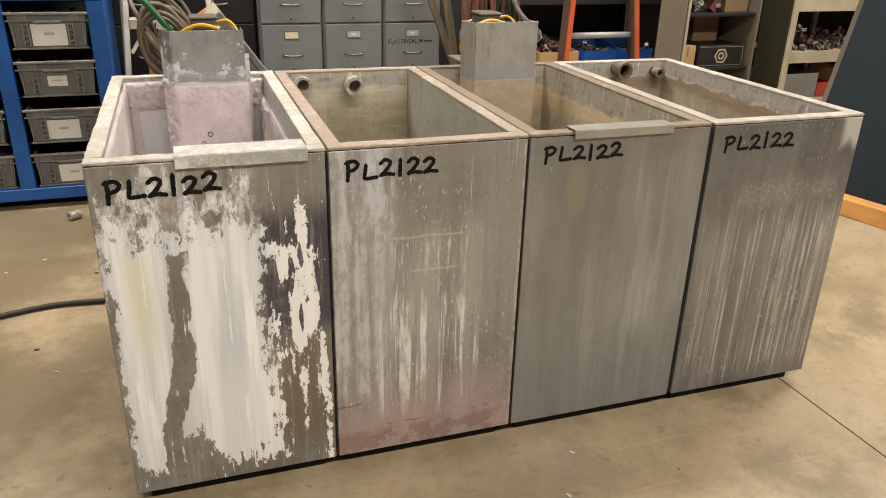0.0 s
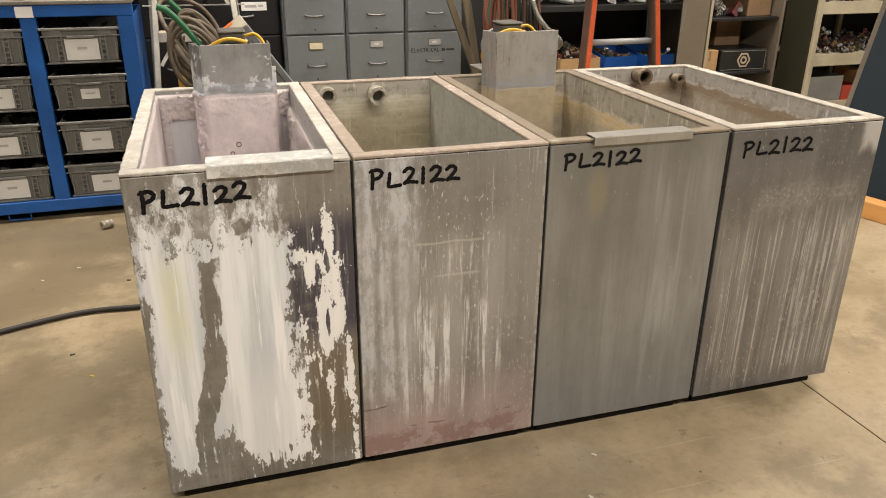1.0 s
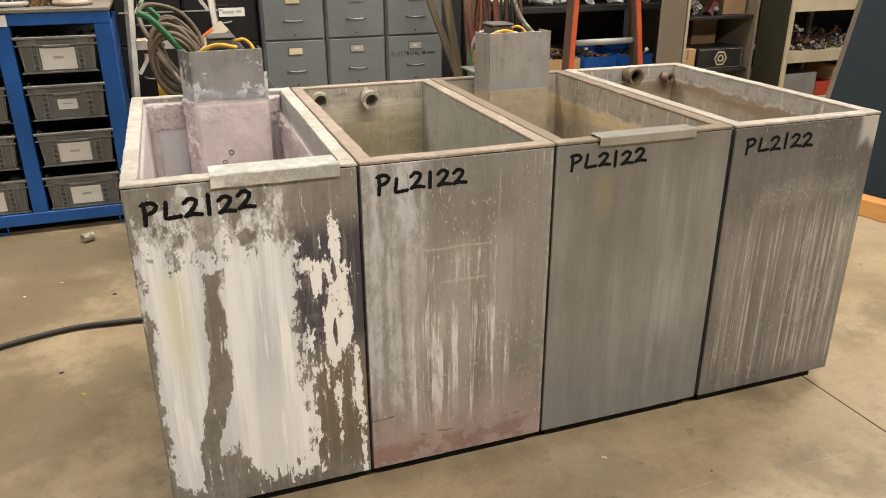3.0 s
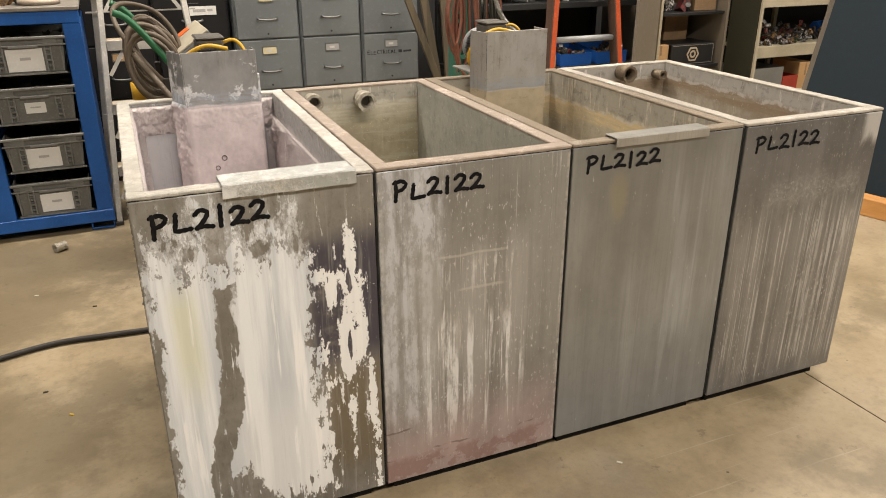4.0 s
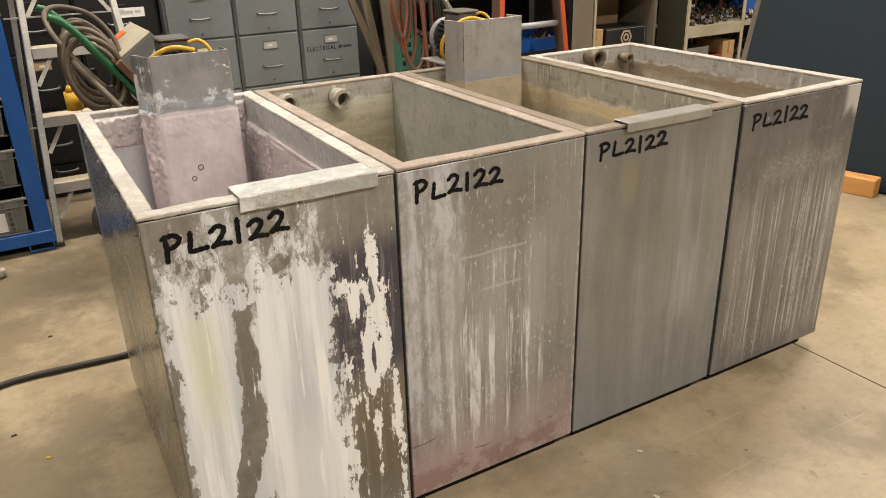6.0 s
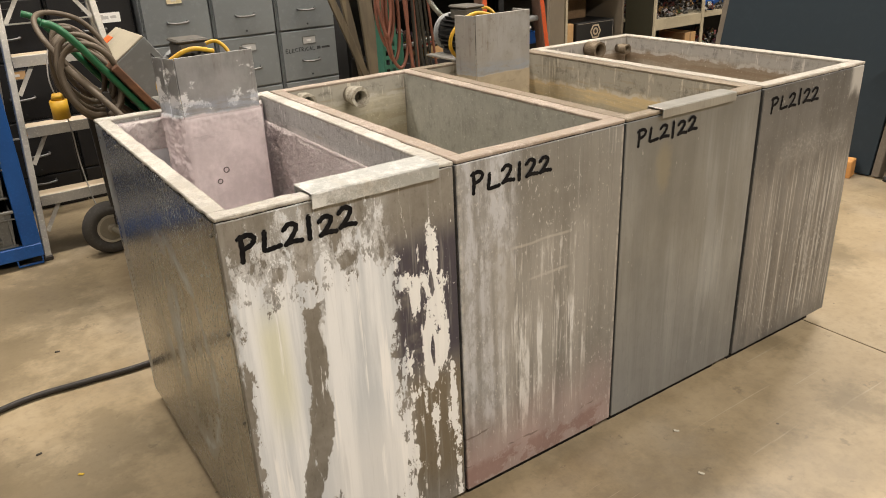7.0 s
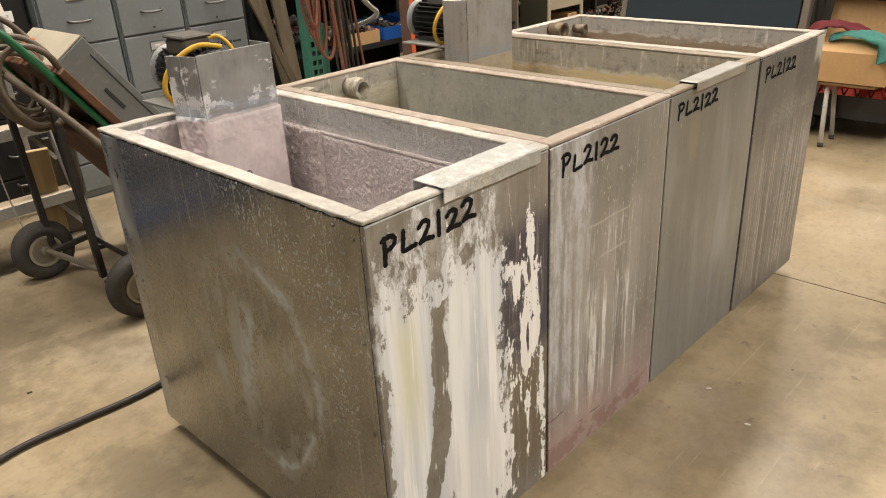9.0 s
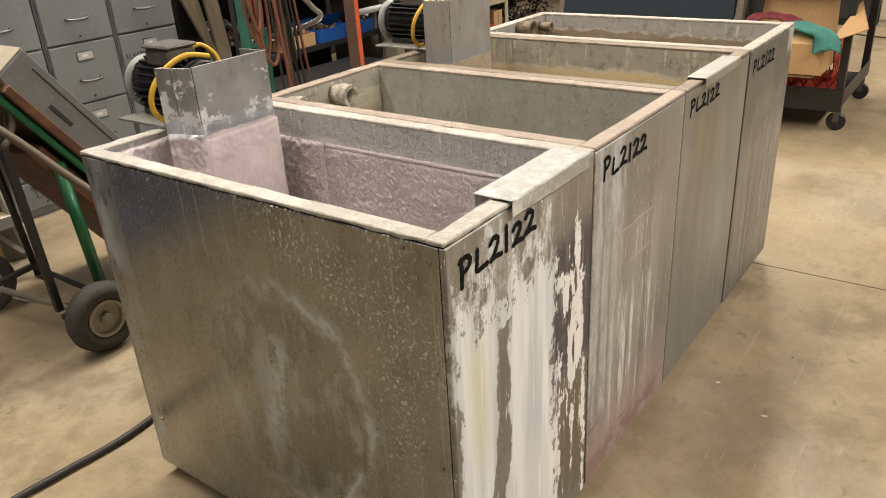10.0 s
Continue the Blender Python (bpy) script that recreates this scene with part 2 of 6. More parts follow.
    under = k.mix(k.mul(brown, 0.8), under, (0.2, 0.165, 0.11))
    violet = k.mul(k.mul(k.ss(u, 0.64, 0.72), k.ss(v, 0.44, 0.54)), k.ss(v, 0.9, 0.8))
    violet = k.mul(violet, k.ss(k.noise(6, 5, 0.65, shift=15), 0.25, 0.42))
    under = k.mix(k.mul(violet, 0.95), under, (0.075, 0.07, 0.1))
    under = k.mix(k.mul(k.ss(c2, 0.02, 0.18), 0.4), under, (0.12, 0.11, 0.095))
    under = k.mix(k.mul(k.ss(k.noise(1, 5, 0.65, (70, 70, 4), shift=4), 0.5, 0.7), 0.45), under, (0.42, 0.425, 0.42))
    milk = k.mix(k.ss(c1, -0.1, 0.1), (0.5, 0.515, 0.53), (0.68, 0.69, 0.7))
    under = k.mix(k.mul(coat, 0.92), under, milk)
    runs = k.noise(1.0, 6, 0.62, (17, 17, 1.1), shift=1, warp=0.2)
    top = k.mix(k.ss(runs, 0.38, 0.62), (0.78, 0.8, 0.815), (0.55, 0.58, 0.61))
    yellow = k.mul(k.mul(k.ss(k.m("ABSOLUTE", k.sub(u, 0.15)), 0.09, 0.02), k.ss(v, 0.4, 0.6)), k.ss(v, 0.82, 0.7))
    top = k.mix(k.mul(yellow, 0.65), top, (0.68, 0.68, 0.48))
    warm = k.mul(k.ss(v, 0.5, 0.28), k.ss(u, 0.22, 0.4))
    top = k.mix(k.mul(warm, 0.5), top, (0.8, 0.795, 0.78))
    top = k.mix(k.mul(k.ss(k.noise(1, 5, 0.6, (60, 60, 2.5), shift=9), 0.54, 0.7), 0.4), top, (0.5, 0.515, 0.53))
    top = k.mix(k.mul(k.ss(k.noise(1, 5, 0.6, (28, 28, 1.6), shift=29), 0.56, 0.62), 0.75), top, (0.87, 0.87, 0.86))
    top = k.mix(k.mul(k.ss(u, 0.7, 0.74), 0.8), top, (0.82, 0.82, 0.8))
    c = k.mix(white, under, top)
    cover = k.hi(white, k.mul(coat, 0.5))
    return k.done(c, k.m("MULTIPLY_ADD", cover, 0.3, 0.4), k.m("MULTIPLY_ADD", cover, -0.5, 0.5), k.add(cover, k.mul(crumb, 2.0)), 0.5, 0.0025)


def sheet(k, base, dull, j):
    """Bare rolled sheet: clouds, brushing and pitting. Gives its colour and the noises."""
    cloud, fine = k.noise(3.2, 6, 0.65, shift=j), k.noise(55, 5, 0.7, (1, 1, 0.6), shift=j)
    hair = k.noise(1.0, 4, 0.6, (190, 190, 4), shift=j + 2)
    c = k.mix(k.ss(cloud, 0.33, 0.68), base, dull)
    c = k.mix(k.mul(k.ss(k.noise(1.0, 4, 0.55, (12, 12, 0.9), shift=j * 0.6), 0.42, 0.66), 0.5), c, tuple(x * 1.22 for x in base))
    c = k.mix(k.mul(k.ss(hair, 0.5, 0.72), 0.3), c, tuple(x * 0.66 for x in base))
    c = k.mix(k.mul(k.ss(fine, 0.52, 0.72), 0.25), c, tuple(x * 0.6 for x in base))
    return c, cloud, fine, hair


def drips(k, freq, j, a, b, along=1.6):
    return k.ss(k.noise(1.0, 7, 0.66, (freq, freq, along), shift=j, warp=0.3), a, b)


def zone(k, u, v, u0, u1, v0, v1, soft=0.06):
    """One inside a soft rectangle with a ragged edge."""
    w = k.mul(k.sub(k.noise(1.0, 5, 0.6, (22, 22, 5), shift=u0 * 7 + v0), 0.5), soft * 2.2)
    return k.ss(k.add(k.patch(u, v, u0, u1, v0, v1), w), -soft * 0.5, soft * 0.5)


def front_b():
    """Milky haze by one edge, runs from an old liquid line in the middle, pink foot."""
    k = Mat("milky_pink_stained_sheet")
    c, cloud, fine, hair = sheet(k, (0.3, 0.305, 0.306), (0.21, 0.207, 0.2), 3.1)
    u, v = k.m("DIVIDE", k.x, 0.495), k.m("DIVIDE", k.z, 0.9)
    haze = k.mul(zone(k, u, v, -0.2, 0.3, 0.2, 1.1, 0.16), k.m("MULTIPLY_ADD", drips(k, 30, 4, 0.4, 0.62, 1.1), 0.6, 0.25))
    haze = k.hi(haze, k.mul(zone(k, u, v, 0.03, 0.3, 0.74, 0.99, 0.05), k.m("MULTIPLY_ADD", drips(k, 24, 9, 0.42, 0.55, 2.0), 0.6, 0.25)))
    haze = k.mul(haze, k.m("MULTIPLY_ADD", k.ss(k.noise(38, 7, 0.75, (1, 1, 0.4), shift=2), 0.42, 0.58), 0.6, 0.4))
    c = k.mix(k.m("MINIMUM", k.mul(haze, 1.35), 0.9), c, (0.54, 0.555, 0.585))
    veil = k.mul(zone(k, u, v, 0.15, 0.82, 0.14, 0.76, 0.12), k.m("MULTIPLY_ADD", drips(k, 22, 2, 0.36, 0.62, 0.9), 0.45, 0.08))
    c = k.mix(veil, c, (0.46, 0.45, 0.43))
    runs = k.mul(zone(k, u, v, 0.18, 0.76, 0.17, 0.54, 0.07), drips(k, 42, 6, 0.52, 0.58, 1.0))
    runs = k.hi(runs, k.mul(zone(k, u, v, 0.28, 0.72, 0.45, 0.72, 0.08), k.mul(drips(k, 62, 16, 0.53, 0.6, 3.5), 0.75)))
    thin = k.mul(zone(k, u, v, 0.76, 1.05, 0.4, 1.0, 0.1), k.mul(drips(k, 110, 5, 0.6, 0.66, 2.6), 0.8))
    thin = k.hi(thin, k.mul(drips(k, 130, 25, 0.63, 0.69, 3.0), 0.6))
    grit = k.mul(k.ss(k.add(k.noise(150, 5, 0.7, (1, 1, 0.35), shift=1), k.mul(cloud, 0.22)), 0.7, 0.75), 0.75)
    f = k.hi(k.mul(k.hi(runs, thin), k.m("MULTIPLY_ADD", k.ss(k.noise(42, 6, 0.72, (1, 1, 0.25), shift=6), 0.4, 0.55), 0.7, 0.3)), grit)
    c = k.mix(f, c, (0.64, 0.64, 0.625))
    for height, u0, u1 in ((0.735, 0.27, 0.68), (0.632, 0.38, 0.67)):
        wave = k.add(v, k.mul(k.sub(k.noise(8, 4, 0.6, shift=height), 0.5), 0.02))
        mark = k.mul(k.ss(k.m("ABSOLUTE", k.sub(wave, height)), 0.006, 0.001), k.mul(k.ss(u, u0, u0 + 0.05), k.ss(u, u1, u1 - 0.05)))
        c = k.mix(k.mul(mark, 0.5), c, (0.55, 0.54, 0.52))
    edge = k.mul(k.hi(k.ss(u, 0.03, 0.01), k.ss(u, 0.975, 0.99)), k.ss(k.noise(30, 5, 0.7), 0.45, 0.6))
    c = k.mix(k.mul(edge, 0.7), c, (0.6, 0.59, 0.57))
    up = k.add(v, k.mul(k.sub(k.noise(5, 6, 0.65, (1.2, 1, 1)), 0.5), 0.22))
    pink = k.mul(k.ss(up, 0.36, 0.1), k.m("MULTIPLY_ADD", k.ss(cloud, 0.65, 0.4), 0.3, 0.7))
    c = k.mix(k.mul(pink, 0.7), c, (0.45, 0.31, 0.285))
    low = k.mul(k.ss(k.add(v, k.mul(k.sub(fine, 0.5), 0.05)), 0.135, 0.11), k.ss(k.noise(6, 6, 0.65, (1.3, 1, 1.6), shift=12), 0.46, 0.5))
    c = k.mix(k.mul(low, 0.55), c, (0.24, 0.13, 0.11))
    for height, j in ((0.125, 21), (0.215, 33)):
        seam = k.add(v, k.add(k.mul(k.sub(k.noise(6, 4, 0.6, shift=j), 0.5), 0.06), k.mul(u, -0.02)))
        seam = k.mul(k.ss(k.m("ABSOLUTE", k.sub(seam, height)), 0.004, 0.001), k.ss(k.noise(8, 3, shift=j), 0.5, 0.56))
        c = k.mix(k.mul(seam, 0.6), c, (0.12, 0.085, 0.07))
    cover = k.hi(haze, f, k.mul(pink, 0.8), k.mul(veil, 0.6))
    return k.done(c, k.m("MULTIPLY_ADD", cover, 0.28, 0.36), k.m("MULTIPLY_ADD", cover, -0.5, 0.62), k.add(k.mul(hair, 0.3), k.add(k.mul(f, 0.7), k.mul(fine, 0.4))), 0.22, 0.0015)


def front_c():
    """The cleanest front: soft brushed sheet, a few pale runs, a gold stain."""
    k = Mat("clean_brushed_sheet")
    c, cloud, fine, hair = sheet(k, (0.29, 0.303, 0.312), (0.23, 0.24, 0.245), 5.3)
    u, v = k.m("DIVIDE", k.x, 0.52), k.m("DIVIDE", k.z, 0.9)
    pale = k.mul(zone(k, u, v, 0.58, 1.0, 0.3, 0.9, 0.16), k.m("MULTIPLY_ADD", drips(k, 34, 3, 0.45, 0.64, 1.3), 0.5, 0.1))
    pale = k.hi(pale, k.mul(zone(k, u, v, 0.35, 1.1, 0.12, 0.55, 0.2), k.mul(drips(k, 48, 13, 0.52, 0.66, 1.2), 0.3)))
    c = k.mix(pale, c, (0.42, 0.435, 0.435))
    # dark reflection painted over the upper part of the sheet
    dark = k.mul(zone(k, u, v, 0.1, 1.0, 0.55, 1.1, 0.3), 0.35)
    c = k.mix(dark, c, (0.19, 0.185, 0.165))
    a, b = k.m("DIVIDE", k.sub(k.add(k.x, k.mul(k.sub(cloud, 0.5), 0.16)), 0.155), 0.04), k.m("DIVIDE", k.sub(k.z, 0.75), 0.085)
    gold = k.ss(k.add(k.mul(a, a), k.mul(b, b)), 1.0, 0.1)
    c = k.mix(k.mul(gold, 0.3), c, (0.4, 0.35, 0.22))
    dots = k.mul(k.ss(k.noise(70, 4, 0.65, (1, 1, 0.35), shift=5), 0.66, 0.7), 0.5)
    c = k.mix(dots, c, (0.6, 0.6, 0.58))
    return k.done(c, k.add(k.m("MULTIPLY_ADD", cloud, 0.16, 0.24), k.mul(pale, 0.25)), k.m("MULTIPLY_ADD", pale, -0.3, 0.62), k.add(k.mul(hair, 0.3), k.add(k.mul(dots, 0.6), k.mul(fine, 0.25))), 0.16, 0.0015)


def front_d():
    """Dull top with a pitted pale band, thin close runs below it."""
    k = Mat("thin_run_streaked_sheet")
    c, cloud, fine, hair = sheet(k, (0.21, 0.214, 0.222), (0.15, 0.148, 0.147), 7.7)
    u, v = k.m("DIVIDE", k.x, 0.522), k.m("DIVIDE", k.z, 0.9)
    tan = k.mul(zone(k, u, v, 0.0, 1.05, 0.1, 0.7, 0.2), k.m("MULTIPLY_ADD", drips(k, 26, 3, 0.38, 0.62, 1.0), 0.4, 0.12))
    c = k.mix(tan, c, (0.33, 0.31, 0.28))
    more = k.add(k.mul(k.ss(u, 0.3, 0.7), 0.05), -0.02)
    line = k.noise(1.0, 6, 0.62, (95, 95, 1.3), shift=8, warp=0.25)
    runs = k.mul(zone(k, u, v, 0.02, 1.03, 0.1, 0.68, 0.1), k.ss(k.add(line, more), 0.53, 0.6))
    runs = k.hi(runs, k.mul(zone(k, u, v, 0.55, 1.0, 0.2, 0.74, 0.08), k.mul(drips(k, 46, 19, 0.54, 0.62, 1.2), 0.7)))
    band = k.mul(zone(k, u, v, 0.22, 0.9, 0.72, 0.8, 0.05), k.m("MULTIPLY_ADD", k.ss(k.noise(85, 6, 0.75), 0.45, 0.65), 0.3, 0.08))
    patch = k.mul(zone(k, u, v, 0.86, 1.1, 0.9, 1.05, 0.05), 0.7)
    edge = k.mul(k.ss(u, 0.965, 0.985), k.ss(k.noise(24, 5, 0.7), 0.4, 0.6))
    grit = k.mul(k.ss(k.add(k.noise(150, 5, 0.7, (1, 1, 0.4), shift=1), k.mul(cloud, 0.22)), 0.71, 0.76), 0.6)
    f = k.hi(k.mul(k.mul(runs, 0.6), k.m("MULTIPLY_ADD", k.ss(k.noise(42, 6, 0.72, (1, 1, 0.25), shift=6), 0.4, 0.55), 0.7, 0.3)), band, patch, k.mul(edge, 0.6), grit)
    c = k.mix(f, c, (0.58, 0.57, 0.54))
    return k.done(c, k.add(k.m("MULTIPLY_ADD", cloud, 0.2, 0.3), k.mul(f, 0.25)), k.m("MULTIPLY_ADD", k.hi(f, tan), -0.45, 0.65), k.add(k.mul(hair, 0.3), k.add(k.mul(f, 0.7), k.mul(fine, 0.4))), 0.22, 0.0015)


def bright_side():
    """The end sheet: smooth stainless with splashes and a dried puddle line."""
    k = Mat("splashed_bright_sheet")
    cloud, fine = k.noise(2.4, 5, 0.6), k.noise(60, 4, 0.65, (1, 1, 0.4))
    wy = k.add(k.y, k.mul(k.sub(k.noise(7, 7, 0.7), 0.5), 0.19))
    wz = k.add(k.z, k.mul(k.sub(k.noise(7, 6, 0.66, shift=3), 0.5), 0.17))
    a, b = k.m("DIVIDE", k.sub(wy, 0.43), 0.235), k.m("DIVIDE", k.sub(wz, 0.46), 0.255)
    reach = k.m("SQRT", k.add(k.mul(a, a), k.mul(b, b)))
    ring = k.m("ABSOLUTE", k.sub(reach, 1.0))
    nearer = k.ss(k.y, 0.52, 0.36)
    blot = k.mul(k.hi(k.ss(ring, 0.055, 0.02), k.mul(k.ss(ring, 0.16, 0.03), 0.4)), k.mul(k.m("MULTIPLY_ADD", nearer, 0.8, 0.2), k.ss(k.noise(12, 7, 0.75), 0.36, 0.54)))
    inner = k.mul(k.ss(reach, 1.0, 0.75), k.ss(k.noise(9, 7, 0.74, (1, 1, 0.4), shift=6), 0.47, 0.62))
    core = k.mul(k.ss(k.m("ABSOLUTE", k.sub(k.add(wy, k.mul(k.sub(k.z, 0.5), 0.2)), 0.45)), 0.05, 0.015), k.mul(k.ss(k.z, 0.25, 0.4), k.ss(wz, 0.66, 0.56)))
    core = k.mul(core, k.ss(k.noise(14, 6, 0.7), 0.4, 0.55))
    spray = k.ss(k.m("ABSOLUTE", k.sub(k.add(wz, k.mul(k.y, -0.55)), 0.66)), 0.13, 0.02)
    spray = k.hi(k.mul(spray, k.ss(k.y, 0.62, 0.3)), k.mul(k.ss(k.m("ABSOLUTE", k.sub(wy, 0.12)), 0.09, 0.01), k.ss(k.z, 0.3, 0.5)), 0.12)
    dots = k.mul(k.ss(k.noise(120, 4, 0.7, (1, 1, 0.8), shift=4), 0.57, 0.6), spray)
    beads = k.mul(k.ss(k.cells(60, (1, 1, 0.7)), 0.22, 0.16), k.mul(spray, k.ss(k.noise(20, 3), 0.46, 0.52)))
    runs = k.mul(k.ss(k.noise(1.0, 5, 0.6, (60, 60, 1.2), warp=0.2), 0.6, 0.68), k.m("MULTIPLY_ADD", k.ss(k.z, 0.6, 0.85), 0.35, 0.2))
    edge = k.mul(k.ss(k.y, 0.86, 0.95), k.ss(k.noise(16, 4, 0.6, (1, 1, 0.3)), 0.42, 0.6))
    dirt = k.hi(k.mul(blot, 0.95), k.mul(inner, 0.55), k.mul(core, 0.9), k.mul(dots, 1.0), beads, runs, k.mul(edge, 0.7))
    c = k.mix(k.ss(cloud, 0.35, 0.7), (0.4, 0.4, 0.39), (0.31, 0.308, 0.295))
    c = k.mix(k.mul(k.ss(k.noise(13, 7, 0.72, (1, 1, 0.7), shift=19), 0.48, 0.66), 0.4), c, (0.2, 0.195, 0.18))
    c = k.mix(k.mul(k.ss(reach, 1.15, 0.7), 0.3), c, (0.16, 0.165, 0.16))
    c = k.mix(dirt, c, (0.6, 0.64, 0.65))
    wavy = k.noise(7, 3, 0.5, (1, 1, 0.6), shift=2)
    return k.done(c, k.add(k.m("MULTIPLY_ADD", cloud, 0.14, 0.17), k.mul(dirt, 0.4)), k.m("MULTIPLY_ADD", dirt, -0.55, 0.93), k.add(k.add(dirt, k.mul(wavy, 0.4)), k.mul(fine, 0.1)), 0.2, 0.0015)


def rim(name, steel_colour, crust, amount):
    """Flat bar with a thin, chipped coat of dried residue."""
    k = Mat(name)
    j = len(name) * 0.7
    n, f, big = k.noise(30, 7, 0.75, shift=j), k.noise(120, 5, 0.7), k.noise(5, 5, 0.6, shift=j + 2)
    g = k.ss(k.add(k.add(k.mul(n, 0.6), k.mul(big, 0.5)), k.mul(f, 0.2)), 0.82 - amount * 0.4, 1.0 - amount * 0.4)
    c = k.mix(k.ss(big, 0.3, 0.7), steel_colour, tuple(x * 0.78 for x in steel_colour))
    c = k.mix(g, c, crust)
    c = k.mix(k.mul(k.ss(f, 0.5, 0.72), 0.4), c, tuple(x * 0.55 for x in crust))
    stain = k.ss(k.noise(9, 7, 0.75, shift=3 + j), 0.52, 0.72)
    c = k.mix(k.mul(stain, 0.35), c, tuple(x * y for x, y in zip(crust, (0.7, 0.58, 0.42))))
    chip = k.ss(k.noise(38, 5, 0.7, shift=9 + j), 0.63, 0.67)
    c = k.mix(k.mul(chip, 0.4), c, tuple(x * 0.6 for x in steel_colour))
    return k.done(c, k.m("MULTIPLY_ADD", g, 0.25, 0.5), k.m("MULTIPLY_ADD", g, -0.3, 0.35), k.add(k.add(g, k.mul(f, 0.5)), k.mul(chip, -0.8)), 0.5, 0.003)


def lining(name, low, mid, band, band_z, crumb=0.4, high=(0.33, 0.32, 0.29), grain=32, runny=1.0, dark=0.45):
    """The inside of a tank: residue below the old liquid line, stained bands, duller sheet above."""
    k = Mat(name)
    j = len(name) * 0.3
    n1, n2, n3 = k.noise(5, 6, 0.68, shift=j), k.noise(grain, 6, 0.72, (1, 1, 0.8)), k.noise(1.0, 6, 0.66, (26, 26, 1.3), shift=j)
    tide = k.noise(1.0, 6, 0.68, (4, 4, 42), shift=j + 1, warp=0.3)
    z = k.add(k.z, k.mul(k.sub(n1, 0.5), 0.07))
    c = k.mix(k.ss(n1, 0.3, 0.7), low, mid)
    c = k.mix(k.mul(k.ss(n2, 0.45, 0.7), dark), c, tuple(x * 0.6 for x in mid))
    c = k.mix(k.mul(k.ss(n3, 0.54, 0.68), 0.4 * runny), c, tuple(min(1, x * 1.4) for x in low))
    c = k.mix(k.mul(k.ss(tide, 0.5, 0.62), 0.45 * runny), c, tuple(x * 0.55 + y * 0.3 for x, y in zip(band, low)))
    strip = k.mul(k.ss(z, band_z - 0.06, band_z - 0.015), k.ss(z, band_z + 0.03, band_z + 0.005))
    c = k.mix(k.mul(strip, k.m("MULTIPLY_ADD", k.ss(tide, 0.38, 0.6), 0.5, 0.42)), c, band)
    crest = k.mul(k.mul(k.ss(k.m("ABSOLUTE", k.sub(z, band_z + 0.012)), 0.009, 0.003), k.ss(k.noise(24, 5, 0.7, shift=j), 0.4, 0.55)), 0.6)
    up = k.ss(z, band_z + 0.005, band_z + 0.03)
    top = k.mix(k.ss(n2, 0.48, 0.7), high, tuple(x * 0.65 for x in high))
    thin = k.noise(1.0, 6, 0.7, (60, 60, 5), shift=j + 6, warp=0.3)
    top = k.mix(k.mul(k.ss(k.add(thin, k.mul(n1, 0.35)), 0.74, 0.82), 0.75), top, tuple(min(1, x * 1.7) for x in high))
    flake = k.ss(k.add(k.noise(16, 6, 0.7, (0.6, 0.6, 1.4), shift=j + 9), k.mul(n2, 0.2)), 0.69, 0.72)
    top = k.mix(k.mul(flake, 0.35), top, tuple(x * 0.35 for x in high))
    dots = k.mul(k.ss(k.noise(110, 4, 0.7, shift=j), 0.62, 0.67), 0.6)
    c = k.mix(dots, c, tuple(min(1, x * 1.6) for x in low))
    top = k.mix(k.mul(k.ss(tide, 0.55, 0.7), 0.5), top, tuple(x * y for x, y in zip(high, (0.85, 0.7, 0.5))))
    c = k.mix(up, c, top)
    c = k.mix(crest, c, (0.62, 0.6, 0.56))
    return k.done(c, k.m("MULTIPLY_ADD", up, -0.1, 0.62), k.mul(up, 0.2), k.add(n2, k.mul(n1, 0.6)), crumb, 0.012)


